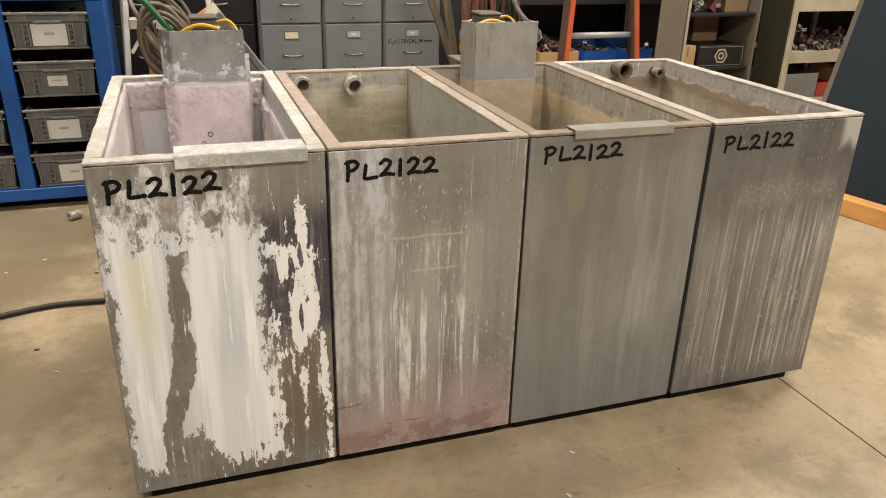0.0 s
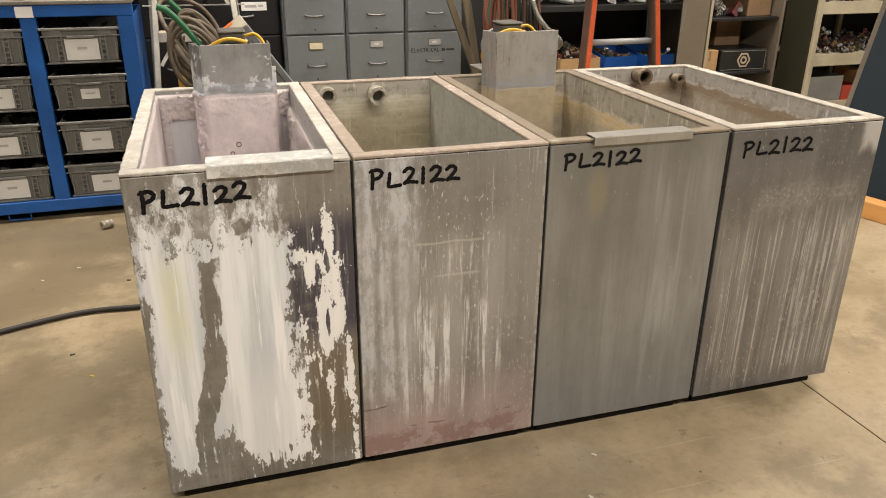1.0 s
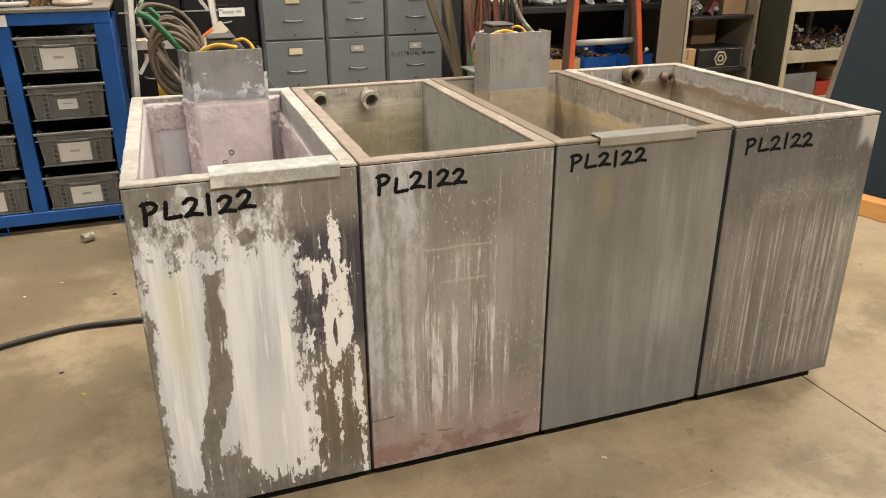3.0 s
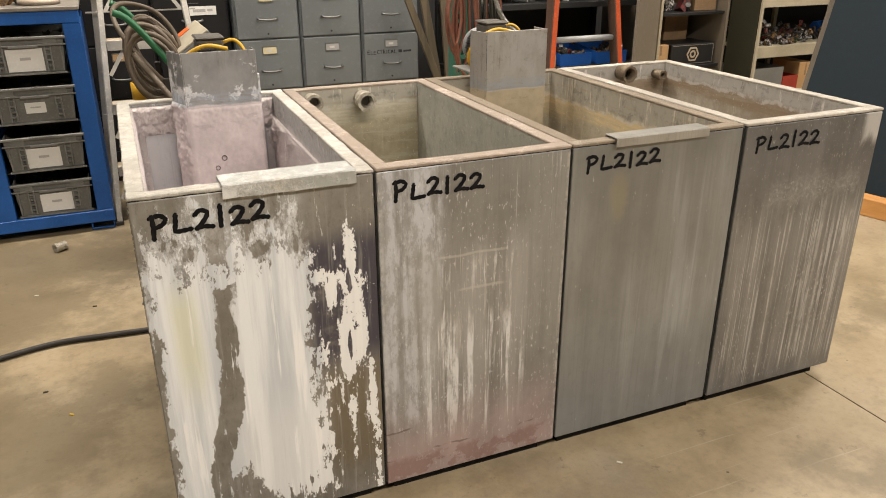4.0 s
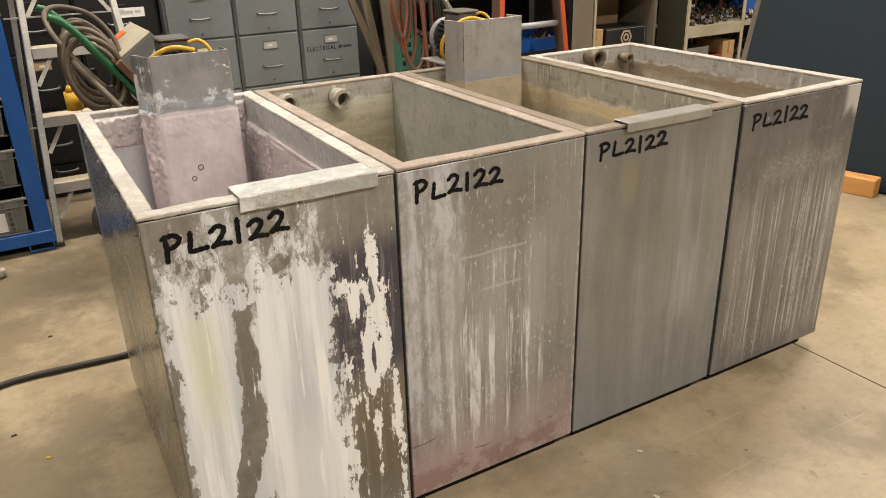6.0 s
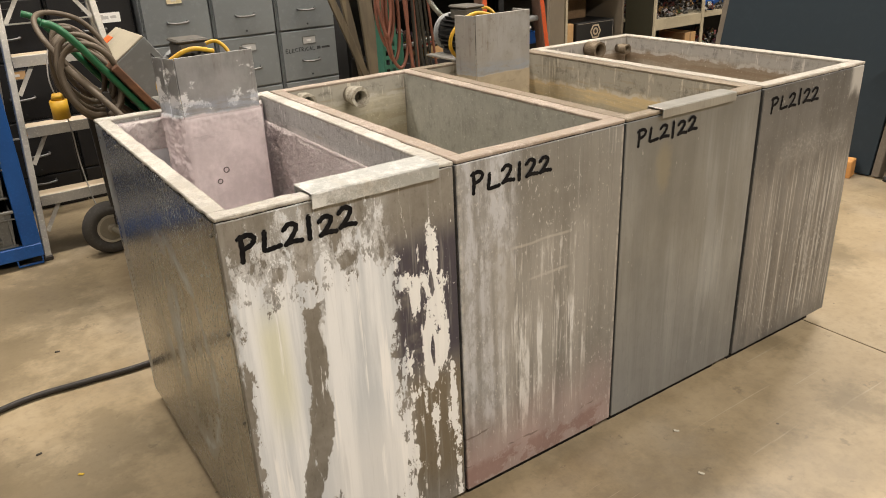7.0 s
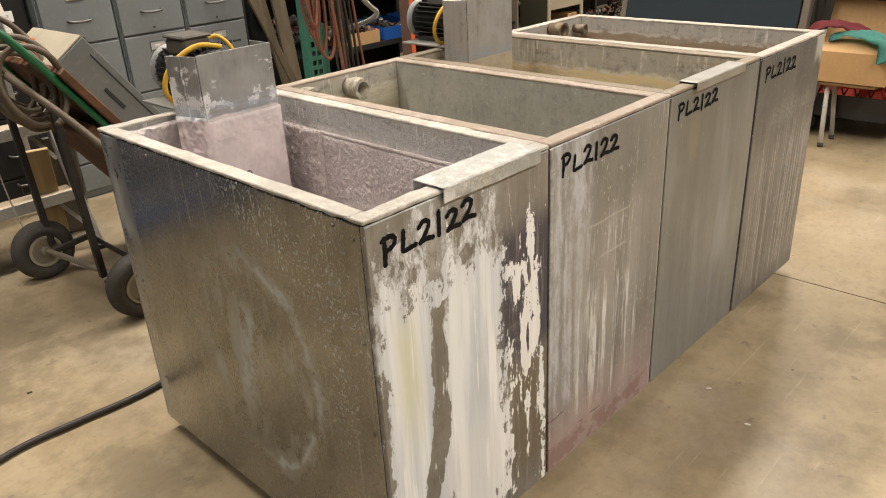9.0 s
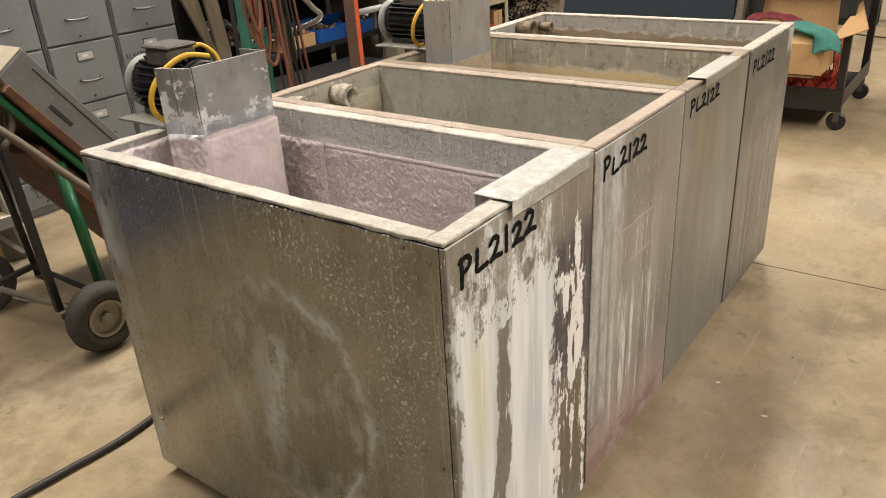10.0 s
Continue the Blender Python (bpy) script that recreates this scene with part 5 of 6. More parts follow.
rng = random.Random(9)
first = tote(pose(0, 0, -5), M_CARD_WHITE)
CARD = [((0.15, 0.1), 0.012), ((0.085, 0.05), 0.045), ((0.145, 0.095), 0.014), ((0.14, 0.09), 0.014)]
totes = []
for ci, (px, _) in enumerate(POSTS[:3]):
    for li, z in enumerate(LEVELS):
        m = pose(px - 0.177 + rng.uniform(-0.006, 0.006), RY + 0.012 + rng.uniform(-0.012, 0.012), z, 0, 0, rng.uniform(-1.2, 1.2))
        if not totes:
            first.matrix_world = m
            ob = first
        else:
            ob = copy_thing(first, m)
        totes.append((ob, ci, li))
for ob, ci, li in totes:
    (cw, chh), cz = CARD[(3 - li + ci) % 4]
    cx = rng.uniform(-0.012, 0.012)
    tilt = 0.0845
    card = part("label_card", slab([(cx - cw / 2, 0.012 - cz * tilt, cz), (cx + cw / 2, 0.012 - cz * tilt, cz), (cx + cw / 2, 0.012 - (cz + chh) * tilt, cz + chh), (cx - cw / 2, 0.012 - (cz + chh) * tilt, cz + chh)], 0.0015), M_CARD_WHITE, ob, "white paper card")
    part("faded_writing", slab([(cx - 0.022, 0.0102 - (cz + chh * 0.5) * tilt, cz + chh * 0.5), (cx + 0.022, 0.0102 - (cz + chh * 0.5) * tilt, cz + chh * 0.5), (cx + 0.022, 0.0102 - (cz + chh * 0.62) * tilt, cz + chh * 0.62), (cx - 0.022, 0.0102 - (cz + chh * 0.62) * tilt, cz + chh * 0.62)], 0.0012), M_BAR, card)


def bits(name, m, size, count, small, big, seed, label, mat=None):
    """A heap of many small odd parts as one piece of clutter."""
    r = random.Random(seed)
    bm = bmesh.new()
    for _ in range(count):
        x, y = r.uniform(0, size[0]), r.uniform(0, size[1])
        z = size[2] * r.uniform(0.0, 1.0) * (0.6 + 0.4 * math.sin(x * 9 + seed))
        s = r.uniform(small, big)
        mm = Matrix.Translation((x, y, max(z, s * 0.5))) @ Euler((r.uniform(0, 3), r.uniform(0, 3), r.uniform(0, 3))).to_matrix().to_4x4()
        if r.random() < 0.5:
            n = bmesh.new()
            bmesh.ops.create_cone(n, cap_ends=True, segments=7, radius1=s * 0.45, radius2=s * 0.4, depth=s * r.uniform(0.8, 2.4), matrix=mm)
            join(bm, n)
        else:
            box(-s * 0.6, s * 0.6, -s * 0.4, s * 0.4, -s * 0.3, s * 0.3, 0, bm, mm)
    ob = part(name, bm, mat or M_BITS)
    ob.matrix_world = m
    return tagged(ob, label, "small parts", kind="stuff")


for i, ob in enumerate(totes):
    z = LEVELS[i % 4]
    bits("tote_contents", pose(POSTS[i // 4][0] - 0.31, RY + 0.07, z + 0.07), (0.27, 0.36, 0.09), 26, 0.03, 0.06, 40 + i, "assorted metal parts heaped in a tote", M_SCREW if i % 3 == 2 else M_CORD)
bits("rack_top_clutter", pose(-1.6, RY + 0.03, 1.076), (1.2, 0.4, 0.04), 40, 0.025, 0.06, 77, "loose fittings lying on the rack top")
for k, (cx, cy) in enumerate([(-0.95, 0.09), (-1.02, 0.13), (-0.88, 0.15)]):
    plug = thing("orange_plug", pose(cx, RY + cy, 1.0755, 0, 0, 30 * k), "orange plastic plug lying on the rack top", "plug", "orange plugs")
    part("plug_body", cyl((0, 0, 0), (0, 0, 0.035), 0.024, 0.018, 12, bevel=0.003), M_ORANGE, plug)
part("loose_tube", tube([(-0.9, RY + 0.2, 1.09), (-0.78, RY + 0.08, 1.09), (-0.66, RY + 0.1, 1.09), (-0.62, RY + 0.25, 1.09)], 0.012), M_STOOL)
tagged(bpy.data.objects["loose_tube"], "short pale hose lying on the rack top", "hose")
part("pink_disc", cyl((-0.45, RY + 0.14, 1.0755), (-0.45, RY + 0.14, 1.1), 0.09, 0.088, 28, bevel=0.004), M_RIM_B)
tagged(bpy.data.objects["pink_disc"], "flat pinkish round lid on the rack top", "lid")

# ---- white step ladder ----
lad = thing("step_ladder", pose(0, 0, 0), "paint-spotted aluminium step ladder standing open", "ladder")
LB, LT = (4.16, 0.0), (4.5, 1.55)


def lad_x(z):
    return 0.275 - 0.075 * z


def lad_y(z):
    return LB[0] + (LT[0] - LB[0]) * z / 1.55


for s in (-1, 1):
    part("front_rail", stick((s * lad_x(0), LB[0], 0), (s * lad_x(1.55), LT[0], 1.55), 0.028, 0.05, None, 0.003, (0, 1, 0)), M_LADDER, lad)
    part("rear_rail", stick((s * 0.3, 4.86, 0), (s * 0.19, 4.54, 1.5), 0.025, 0.022, None, 0.002, (0, 1, 0)), M_LADDER, lad)
    part("rubber_foot", box(s * 0.275 - 0.02, s * 0.275 + 0.02, LB[0] - 0.03, LB[0] + 0.03, 0, 0.022, 0.004), M_CABLE, lad)
for z in (0.29, 0.59, 0.89, 1.19):
    hw, yy = lad_x(z) - 0.013, lad_y(z)
    part("step", box(-hw, hw, yy - 0.03, yy + 0.06, z - 0.028, z, 0.004), M_STEP, lad, "worn paint-spotted tread")
    part("step_edge", box(-hw, hw, yy - 0.034, yy - 0.0305, z - 0.05, z - 0.002, 0.001), M_LADDER, lad)
    for s in (-1, 1):
        part("step_brace", stick((s * (hw - 0.075), yy, z - 0.05), (s * (hw + 0.005), lad_y(z - 0.16), z - 0.17), 0.018, 0.004, None, 0, (0, 1, 0)), M_LADDER, lad)
for z in (0.45, 1.0):
    part("rear_bar", stick((-0.27, 4.8 - 0.2 * z, z), (0.27, 4.8 - 0.2 * z, z), 0.02, 0.006, None, 0, (0, 0, 1)), M_LADDER, lad)
part("top_cap", box(-0.17, 0.17, 4.44, 4.58, 1.55, 1.575, 0.005), M_LADDER, lad)


# ---- filing cabinets ----
def cabinet(name, x0, x1, y, depth, height, seams, mat, label, group, card_rows, strip=False):
    ob = thing(name, pose(x0, y, 0), label, "filing cabinet", group)
    w = x1 - x0
    part("body", join(box(0.0, w, 0.012, depth, 0.0, height, 0.003), box(0.008, w - 0.008, 0.004, 0.013, 0.03, height - 0.015, 0)), mat, ob)
    for i, (z0, z1) in enumerate(zip(seams, seams[1:])):
        dr = part("drawer", box(0.012, w - 0.012, -0.012, 0.0035, z0 + 0.004, z1 - 0.006, 0.004, seg=2), mat, ob)
        hz = z0 + 0.115
        part("handle", tube([(w / 2 - 0.055, -0.012, hz + 0.004), (w / 2 - 0.05, -0.036, hz), (w / 2, -0.042, hz - 0.004), (w / 2 + 0.05, -0.036, hz), (w / 2 + 0.055, -0.012, hz + 0.004)], 0.0065, 8, 5), M_CHROME, dr, "worn chrome pull handle")
        fr = part("card_frame", join(join(box(w / 2 - 0.045, w / 2 + 0.045, -0.015, -0.012, z1 - 0.09, z1 - 0.086), box(w / 2 - 0.045, w / 2 + 0.045, -0.015, -0.012, z1 - 0.046, z1 - 0.042)), box(w / 2 - 0.045, w / 2 - 0.041, -0.015, -0.012, z1 - 0.086, z1 - 0.046)), M_CHROME, dr)
        if i in card_rows:
            part("card", box(w / 2 - 0.04, w / 2 + 0.04, -0.0138, -0.0125, z1 - 0.085, z1 - 0.047), card_rows[i], fr, "small index card")
            part("card_writing", box(w / 2 - 0.018, w / 2 + 0.012, -0.0146, -0.0142, z1 - 0.073, z1 - 0.06), M_BAR, fr)
        part("lock", cyl((w * 0.5, -0.0125, z0 + 0.03), (w * 0.5, -0.016, z0 + 0.03), 0.006, seg=10), M_CABINET_EDGE, dr)
    return ob


SEAMS = [0.04, 0.19, 0.49, 0.79, 1.09, 1.36]
M_CARD_CREAM = paint("cream_card", (0.66, 0.58, 0.36), 0.7)
M_CARD_GREY = paint("grey_card", (0.36, 0.36, 0.35), 0.6)
CY = 4.855
cabinet("filing_cabinet", 0.505, 0.888, CY, 0.66, 1.38, SEAMS, M_CABINET, "grey steel filing cabinet with chrome handles, closed", "grey filing cabinets", {2: M_CARD_CREAM, 3: M_CARD_CREAM, 1: M_CARD_GREY})
cabinet("filing_cabinet", 0.893, 1.272, CY, 0.66, 1.38, SEAMS, M_CABINET, "grey steel filing cabinet with chrome handles, closed", "grey filing cabinets", {2: M_CARD_GREY, 1: M_CARD_GREY})
cab3 = cabinet("filing_cabinet", 1.277, 1.66, CY, 0.66, 1.38, SEAMS, M_CABINET, "grey steel filing cabinet with black handwriting on a drawer", "grey filing cabinets", {2: M_CARD_GREY})
SCRIPT = {
    "E": [[(0.75, 0.95), (0.15, 0.9), (0.12, 0.08), (0.8, 0.1)], [(0.14, 0.5), (0.6, 0.55)]],
    "C": [[(0.8, 0.85), (0.35, 0.92), (0.12, 0.5), (0.35, 0.08), (0.8, 0.15)]],
    "T": [[(0.05, 0.9), (0.85, 0.95)], [(0.45, 0.92), (0.4, 0.05)]],
    "R": [[(0.15, 0.05), (0.18, 0.92), (0.65, 0.85), (0.6, 0.55), (0.2, 0.5), (0.75, 0.05)]],
    "I": [[(0.42, 0.92), (0.4, 0.06)]],
    "A": [[(0.08, 0.05), (0.42, 0.95), (0.8, 0.05)], [(0.22, 0.4), (0.66, 0.42)]],
    "L": [[(0.2, 0.95), (0.14, 0.08), (0.75, 0.1)]],
}
bm, px, lift = bmesh.new(), 0.03, 0.0
rng = random.Random(12)
for ch in "ELECTRICAL":
    cw, chh, dz = (0.011 if ch == "I" else 0.0195), rng.uniform(0.022, 0.028), rng.uniform(-0.002, 0.002)
    for stroke in SCRIPT[ch]:
        pen([(px + a * cw, 0.66 + dz + b * chh) for a, b in stroke], 0.0034, bm, -0.0124 - lift)
        lift += 0.00006
    px += cw * 1.06
bmesh.ops.recalc_face_normals(bm, faces=bm.faces)
part("drawer_writing", bm, M_INK, cab3, "black handwritten drawer title")
part("faded_writing", box(0.238, 0.262, -0.0132, -0.0125, 0.664, 0.682), M_CABINET_EDGE, cab3)
part("faded_writing", box(0.27, 0.325, -0.0132, -0.0125, 0.666, 0.678), M_CABINET_EDGE, cab3)
for x0, x1 in ((-0.72, -0.335), (-0.33, 0.06), (0.065, 0.495)):
    cabinet("black_filing_cabinet", x0, x1, 4.93, 0.6, 1.38, SEAMS, M_BLACK, "black steel filing cabinet with closed drawers", "black filing cabinets", {2: M_CARDBOARD, 1: M_CARDBOARD})
strip = thing("label_strip", pose(0.27, 4.917, 0.935), "white paper strip stuck on the black cabinet", "label")
part("paper", box(0, 0.15, -0.002, 0.0, 0, 0.05), M_CARD_WHITE, strip)
part("faded_writing", box(0.02, 0.09, -0.003, -0.0022, 0.018, 0.034), M_BAR, strip)
part("faded_writing", box(0.1, 0.13, -0.003, -0.0022, 0.02, 0.034), M_BAR, strip)

# ---- hand truck with its load ----
truck = thing("hand_truck", pose(0, 0, 0), "green tubular hand truck resting tilted on its legs", "hand truck")
D, N = Vector((0.575, 0, -0.818)), Vector((0.818, 0, 0.575))


def on_truck(s, n, y):
    p = D * s + N * n
    return Vector((p.x, y, p.z))


for y in (3.5, 3.98):
    part("rail", tube([on_truck(-0.98, 0.5, y), on_truck(-0.9, 0.53, y), on_truck(-0.6, 0.533, y), on_truck(-0.2, 0.533, y), on_truck(0.2, 0.533, y)], 0.0135, 10, 4), M_GREEN, truck)
    near = y < 3.7
    part("leg", cyl((0.15, y, 0.64), (0.185, y, 0.1), 0.02 if near else 0.013, seg=14), M_GREEN if near else M_CABLE, truck)
    part("lower_brace", stick((0.175, y, 0.14), (0.02, y, 0.125), 0.022, 0.022, None, 0.003), M_CABLE, truck)
    part("rear_leg", stick((0.01, y + 0.03, 0.82), (0.03, y + 0.03, 0.14), 0.025, 0.025, None, 0.003, (1, 0, 0)), M_CABLE, truck)
part("bed_board", box(3.47, 4.02, -0.72, 0.2, 0.548, 0.578, 0.004, None, Matrix((( 0, D.x, N.x, 0), (1, 0, 0, 0), (0, D.z, N.z, 0), (0, 0, 0, 1)))), M_BROWN_BOARD, truck, "red-brown wooden bed board")
part("under_board", box(3.53, 3.95, -0.5, 0.18, 0.46, 0.512, 0.004, None, Matrix((( 0, D.x, N.x, 0), (1, 0, 0, 0), (0, D.z, N.z, 0), (0, 0, 0, 1)))), M_BROWN_BOARD, truck, "red-brown underside board")
part("toe_plate", box(3.45, 3.97, 0.2, 0.215, 0.5, 0.8, 0.003, None, Matrix((( 0, D.x, N.x, 0), (1, 0, 0, 0), (0, D.z, N.z, 0), (0, 0, 0, 1)))), M_GREEN, truck)
part("axle", cyl((0.104, 3.36, 0.125), (-0.004, 4.06, 0.125), 0.012), M_HUB, truck)
part("cross_bar", cyl((0.175, 3.46, 0.14), (0.175, 3.96, 0.14), 0.01), M_CABLE, truck)
for y, x in ((3.39, 0.1), (4.035, 0.0)):
    n = bmesh.new()
    seg, rs = 32, 10
    rings = []
    for i in range(seg):
        a = 2 * math.pi * i / seg
        ring = []
        for k in range(rs):
            b = 2 * math.pi * k / rs
            rr = 0.091 + 0.034 * math.cos(b)
            ring.append(n.verts.new((x + rr * math.cos(a), y + 0.042 * math.sin(b), 0.125 + rr * math.sin(a))))
        rings.append(ring)
    for i in range(seg):
        for k in range(rs):
            n.faces.new((rings[i][k], rings[i][(k + 1) % rs], rings[(i + 1) % seg][(k + 1) % rs], rings[(i + 1) % seg][k])).smooth = True
    bmesh.ops.recalc_face_normals(n, faces=n.faces)
    wh = part("wheel", cyl((x, y - 0.022, 0.125), (x, y + 0.022, 0.125), 0.06, seg=24, bevel=0.006), M_HUB, truck, "dusty steel wheel disc")
    part("tyre", n, M_TYRE, wh, "dusty black rubber tyre")
    part("rim_ring", ringed((x, y - 0.034, 0.125), (x, y + 0.034, 0.125), 0.066, 0.056, 28), M_RIM_RING, wh, "pale dusty wheel rim")
    part("hub", cyl((x, y - 0.04, 0.125), (x, y + 0.04, 0.125), 0.02, seg=14, bevel=0.003), M_HUB, wh)
load = thing("grey_enclosure", Matrix((( 0, D.x, N.x, 0), (1, 0, 0, 0), (0, D.z, N.z, 0), (0, 0, 0, 1))), "grey steel enclosure lying tilted on the hand truck", "enclosure")
part("shell", box(3.66, 4.09, -0.682, 0.19, 0.5785, 0.745, 0.004, seg=2), M_ENCLOSURE, load)
part("end_cover", box(3.661, 4.089, -0.69, -0.6825, 0.5795, 0.744, 0.002), M_ENCLOSURE_END, load, "dusty tan end cover")
part("lid_seam", box(3.6565, 3.6595, -0.62, 0.15, 0.715, 0.719), M_CABINET_EDGE, load)
part("latch", box(3.655, 3.6598, -0.5, -0.4, 0.655, 0.668), M_CABINET_EDGE, load)
part("orange_sticker", box(3.97, 4.06, -0.6935, -0.6905, 0.63, 0.69), M_ORANGE, load, "bright orange sticker")

coil = thing("hose_coil", pose(0, 0, 0), "grey-brown hose coiled over the hand truck handles", "hose")
rng = random.Random(21)
for i in range(10):
    y0 = 3.5 + 0.042 * i
    a0, b0 = 0.15 + rng.uniform(-0.022, 0.022), 0.088 + rng.uniform(-0.015, 0.015)
    c = Vector((-0.03 + 0.004 * i + rng.uniform(-0.012, 0.012), 0, 0.87 + rng.uniform(-0.02, 0.02)))
    ang = math.radians(-72 + rng.uniform(-12, 12))
    e1, e2 = Vector((math.cos(ang), 0, math.sin(ang))), Vector((-math.sin(ang), 0, math.cos(ang)))
    pts = []
    for k in range(13):
        t = 2 * math.pi * k / 12
        p = c + e1 * a0 * math.cos(t) + e2 * b0 * math.sin(t)
        pts.append((p.x, y0 + 0.045 * k / 12 + 0.02 * math.sin(t * 2 + i), p.z))
    part("loop", tube(pts, 0.0105, 8, 5), M_HOSE, coil)
part("big_loop", tube([(0.1, 3.6, 0.7), (-0.02, 3.55, 0.83), (-0.13, 3.6, 0.99), (-0.15, 3.7, 1.08), (-0.09, 3.78, 1.1), (0.02, 3.8, 1.06), (0.09, 3.78, 0.96), (0.1, 3.74, 0.85)], 0.0105, 8), M_HOSE, coil)
part("hose_tail", tube([(-0.1, 3.55, 0.92), (0.0, 3.42, 0.78), (0.09, 3.32, 0.64), (0.17, 3.2, 0.52), (0.25, 3.1, 0.42), (0.34, 3.05, 0.2), (0.42, 3.1, 0.02)], 0.0125, 8), M_HOSE, coil)
part("thin_cord", tube([(-0.07, 4.1, 0.95), (-0.1, 4.08, 0.8), (-0.06, 4.1, 0.62), (-0.05, 4.12, 0.4), (-0.02, 4.1, 0.18), (0.06, 4.02, 0.06), (0.12, 3.98, 0.008)], 0.003, 6), M_STOOL, coil, "thin pale cord")
plug = thing("yellow_connector", pose(-0.085, 4.08, 0.7), "yellow plug connector hanging from a cord", "connector")
part("cup", ringed((0, 0, -0.06), (0, 0, 0.02), 0.036, 0.028, 16), M_YELLOW, plug)
part("cap", cyl((0, 0, 0.02), (0, 0, 0.05), 0.03, 0.018, 16, bevel=0.003), M_YELLOW, plug)
part("cord", tube([(0, 0, 0.05), (0.005, 0, 0.12), (0.02, -0.02, 0.2)], 0.004, 6), M_CABLE, plug)
for k, (bx, by, bw, mm) in enumerate([(0.1, 4.3, 0.1, M_LIGHT_BOARD), (0.24, 4.45, 0.12, M_GREY_BOARD)]):
    plank = thing("leaning_board", pose(bx, by, 0.003, 12, 0, -15), "short rough board leaning behind the hand truck", "board", "loose boards")
    part("plank", box(0, bw, 0, 0.02, 0, 0.5, 0.002), mm, plank)

# ---- green upright with hoses ----
up = thing("rack_upright", pose(1.62, 4.21, 0), "green perforated rack upright with hoses hung on it", "rack upright")
bm = bmesh.new()
for x0 in (0.0, 0.036, 0.072):
    box(x0, x0 + 0.012, 0, 0.003, 0, 2.2, 0, bm)
for i in range(44):
    box(0, 0.084, 0.0002, 0.0028, i * 0.05, i * 0.05 + 0.022, 0, bm)
part("perforated_face", bm, M_GREEN_POST, up)
part("flange", box(-0.003, 0.0, 0, 0.07, 0, 2.2), M_GREEN_POST, up)
part("flange", box(0.084, 0.087, 0, 0.07, 0, 2.2), M_GREEN_POST, up)
part("foot_plate", box(0.02, 0.14, -0.02, 0.1, 0, 0.012), M_GREEN_POST, up)
part("brace", box(0.088, 0.15, 0.03, 0.036, 0.3, 0.78, 0.002), M_GREEN_POST, up)
part("hook", tube([(0.03, 0, 1.22), (0.03, -0.06, 1.18), (0.03, -0.1, 1.2), (0.03, -0.12, 1.25)], 0.006, 6), M_CHROME, up)
sal = thing("salmon_hose", pose(1.62, 4.13, 0), "salmon rubber hose hung in loops on the upright", "hose")
for i, (dx, low, wd) in enumerate([(-0.03, 0.74, 0.05), (0.0, 0.66, 0.045), (0.03, 0.62, 0.06), (-0.05, 0.8, 0.035)]):
    part("loop", tube([(dx + 0.02, 0.0 - i * 0.012, 1.22), (dx - wd, -0.01 - i * 0.012, 1.0), (dx - wd * 0.9, -0.015 - i * 0.012, low + 0.1), (dx, -0.02 - i * 0.012, low), (dx + wd * 0.9, -0.015 - i * 0.012, low + 0.1), (dx + wd, -0.01 - i * 0.012, 1.0), (dx + 0.025, -i * 0.012, 1.22)], 0.0095, 8), M_SALMON, sal)
part("tail", tube([(0.05, -0.05, 1.2), (0.075, -0.055, 0.9), (0.1, -0.06, 0.6), (0.11, -0.06, 0.35)], 0.0095, 8), M_SALMON, sal)
cords = thing("cord_bundle", pose(1.8, 4.2, 0), "dark cords hanging in a bundle beside the upright", "cords")
rng = random.Random(4)
for i in range(12):
    x, y = rng.uniform(-0.05, 0.09), rng.uniform(-0.08, 0.08)
    low = rng.uniform(0.35, 0.62)
    part("cord", tube([(x * 0.6, y * 0.5, 1.35), (x, y, 1.0), (x * 1.25 + 0.02, y, low + 0.15), (x * 1.4 + 0.03, y, low)], 0.0075, 6), M_CORD if i % 4 else M_SALMON, cords)
for k, (a, b, w, mm) in enumerate([((1.42, 4.5, 1.1), (1.83, 4.42, 0.0), 0.04, M_OLD_PLANK), ((1.55, 4.62, 1.3), (1.76, 4.55, 0.0), 0.05, M_OLD_PLANK), ((1.78, 4.75, 1.4), (1.82, 4.6, 0.0), 0.09, M_OLD_PLANK)]):
    bd = thing("leaning_plank", pose(0, 0, 0), "narrow plank leaning beside the filing cabinet", "plank", "leaning planks")
    part("plank", stick(a, b, w, 0.02, None, 0.002, (0, 1, 0)), mm, bd)

# ---- orange ladder ----
ol = thing("fibreglass_ladder", pose(0, 0, 0), "orange fibreglass ladder with grey rungs standing upright", "ladder")


def rail_x(s, z):
    return 2.29 + s * (0.285 - 0.085 * z)


for s in (-1, 1):
    a, b = (rail_x(s, 0), 3.8, 0), (rail_x(s, 2.0), 3.98, 2.0)
    part("rail", stick(a, b, 0.03, 0.012, None, 0.002, (0, 1, 0)), M_LADDER_RED, ol)
    off = -0.019
    part("rail_web", stick((a[0] + off, a[1] + 0.03, 0), (b[0] + off, b[1] + 0.03, 2.0), 0.008, 0.07, None, 0.001, (0, 1, 0)), M_LADDER_SHADE, ol, "orange web of the rail with its shade put into the colour")
for z in (0.2, 0.51, 0.815, 1.12, 1.43, 1.74):
    yy = 3.835 + 0.09 * z
    part("rung", cyl((rail_x(-1, z), yy, z), (rail_x(1, z), yy, z), 0.017, seg=12), M_GREY_BOARD if z != 0.815 else M_COWL, ol)


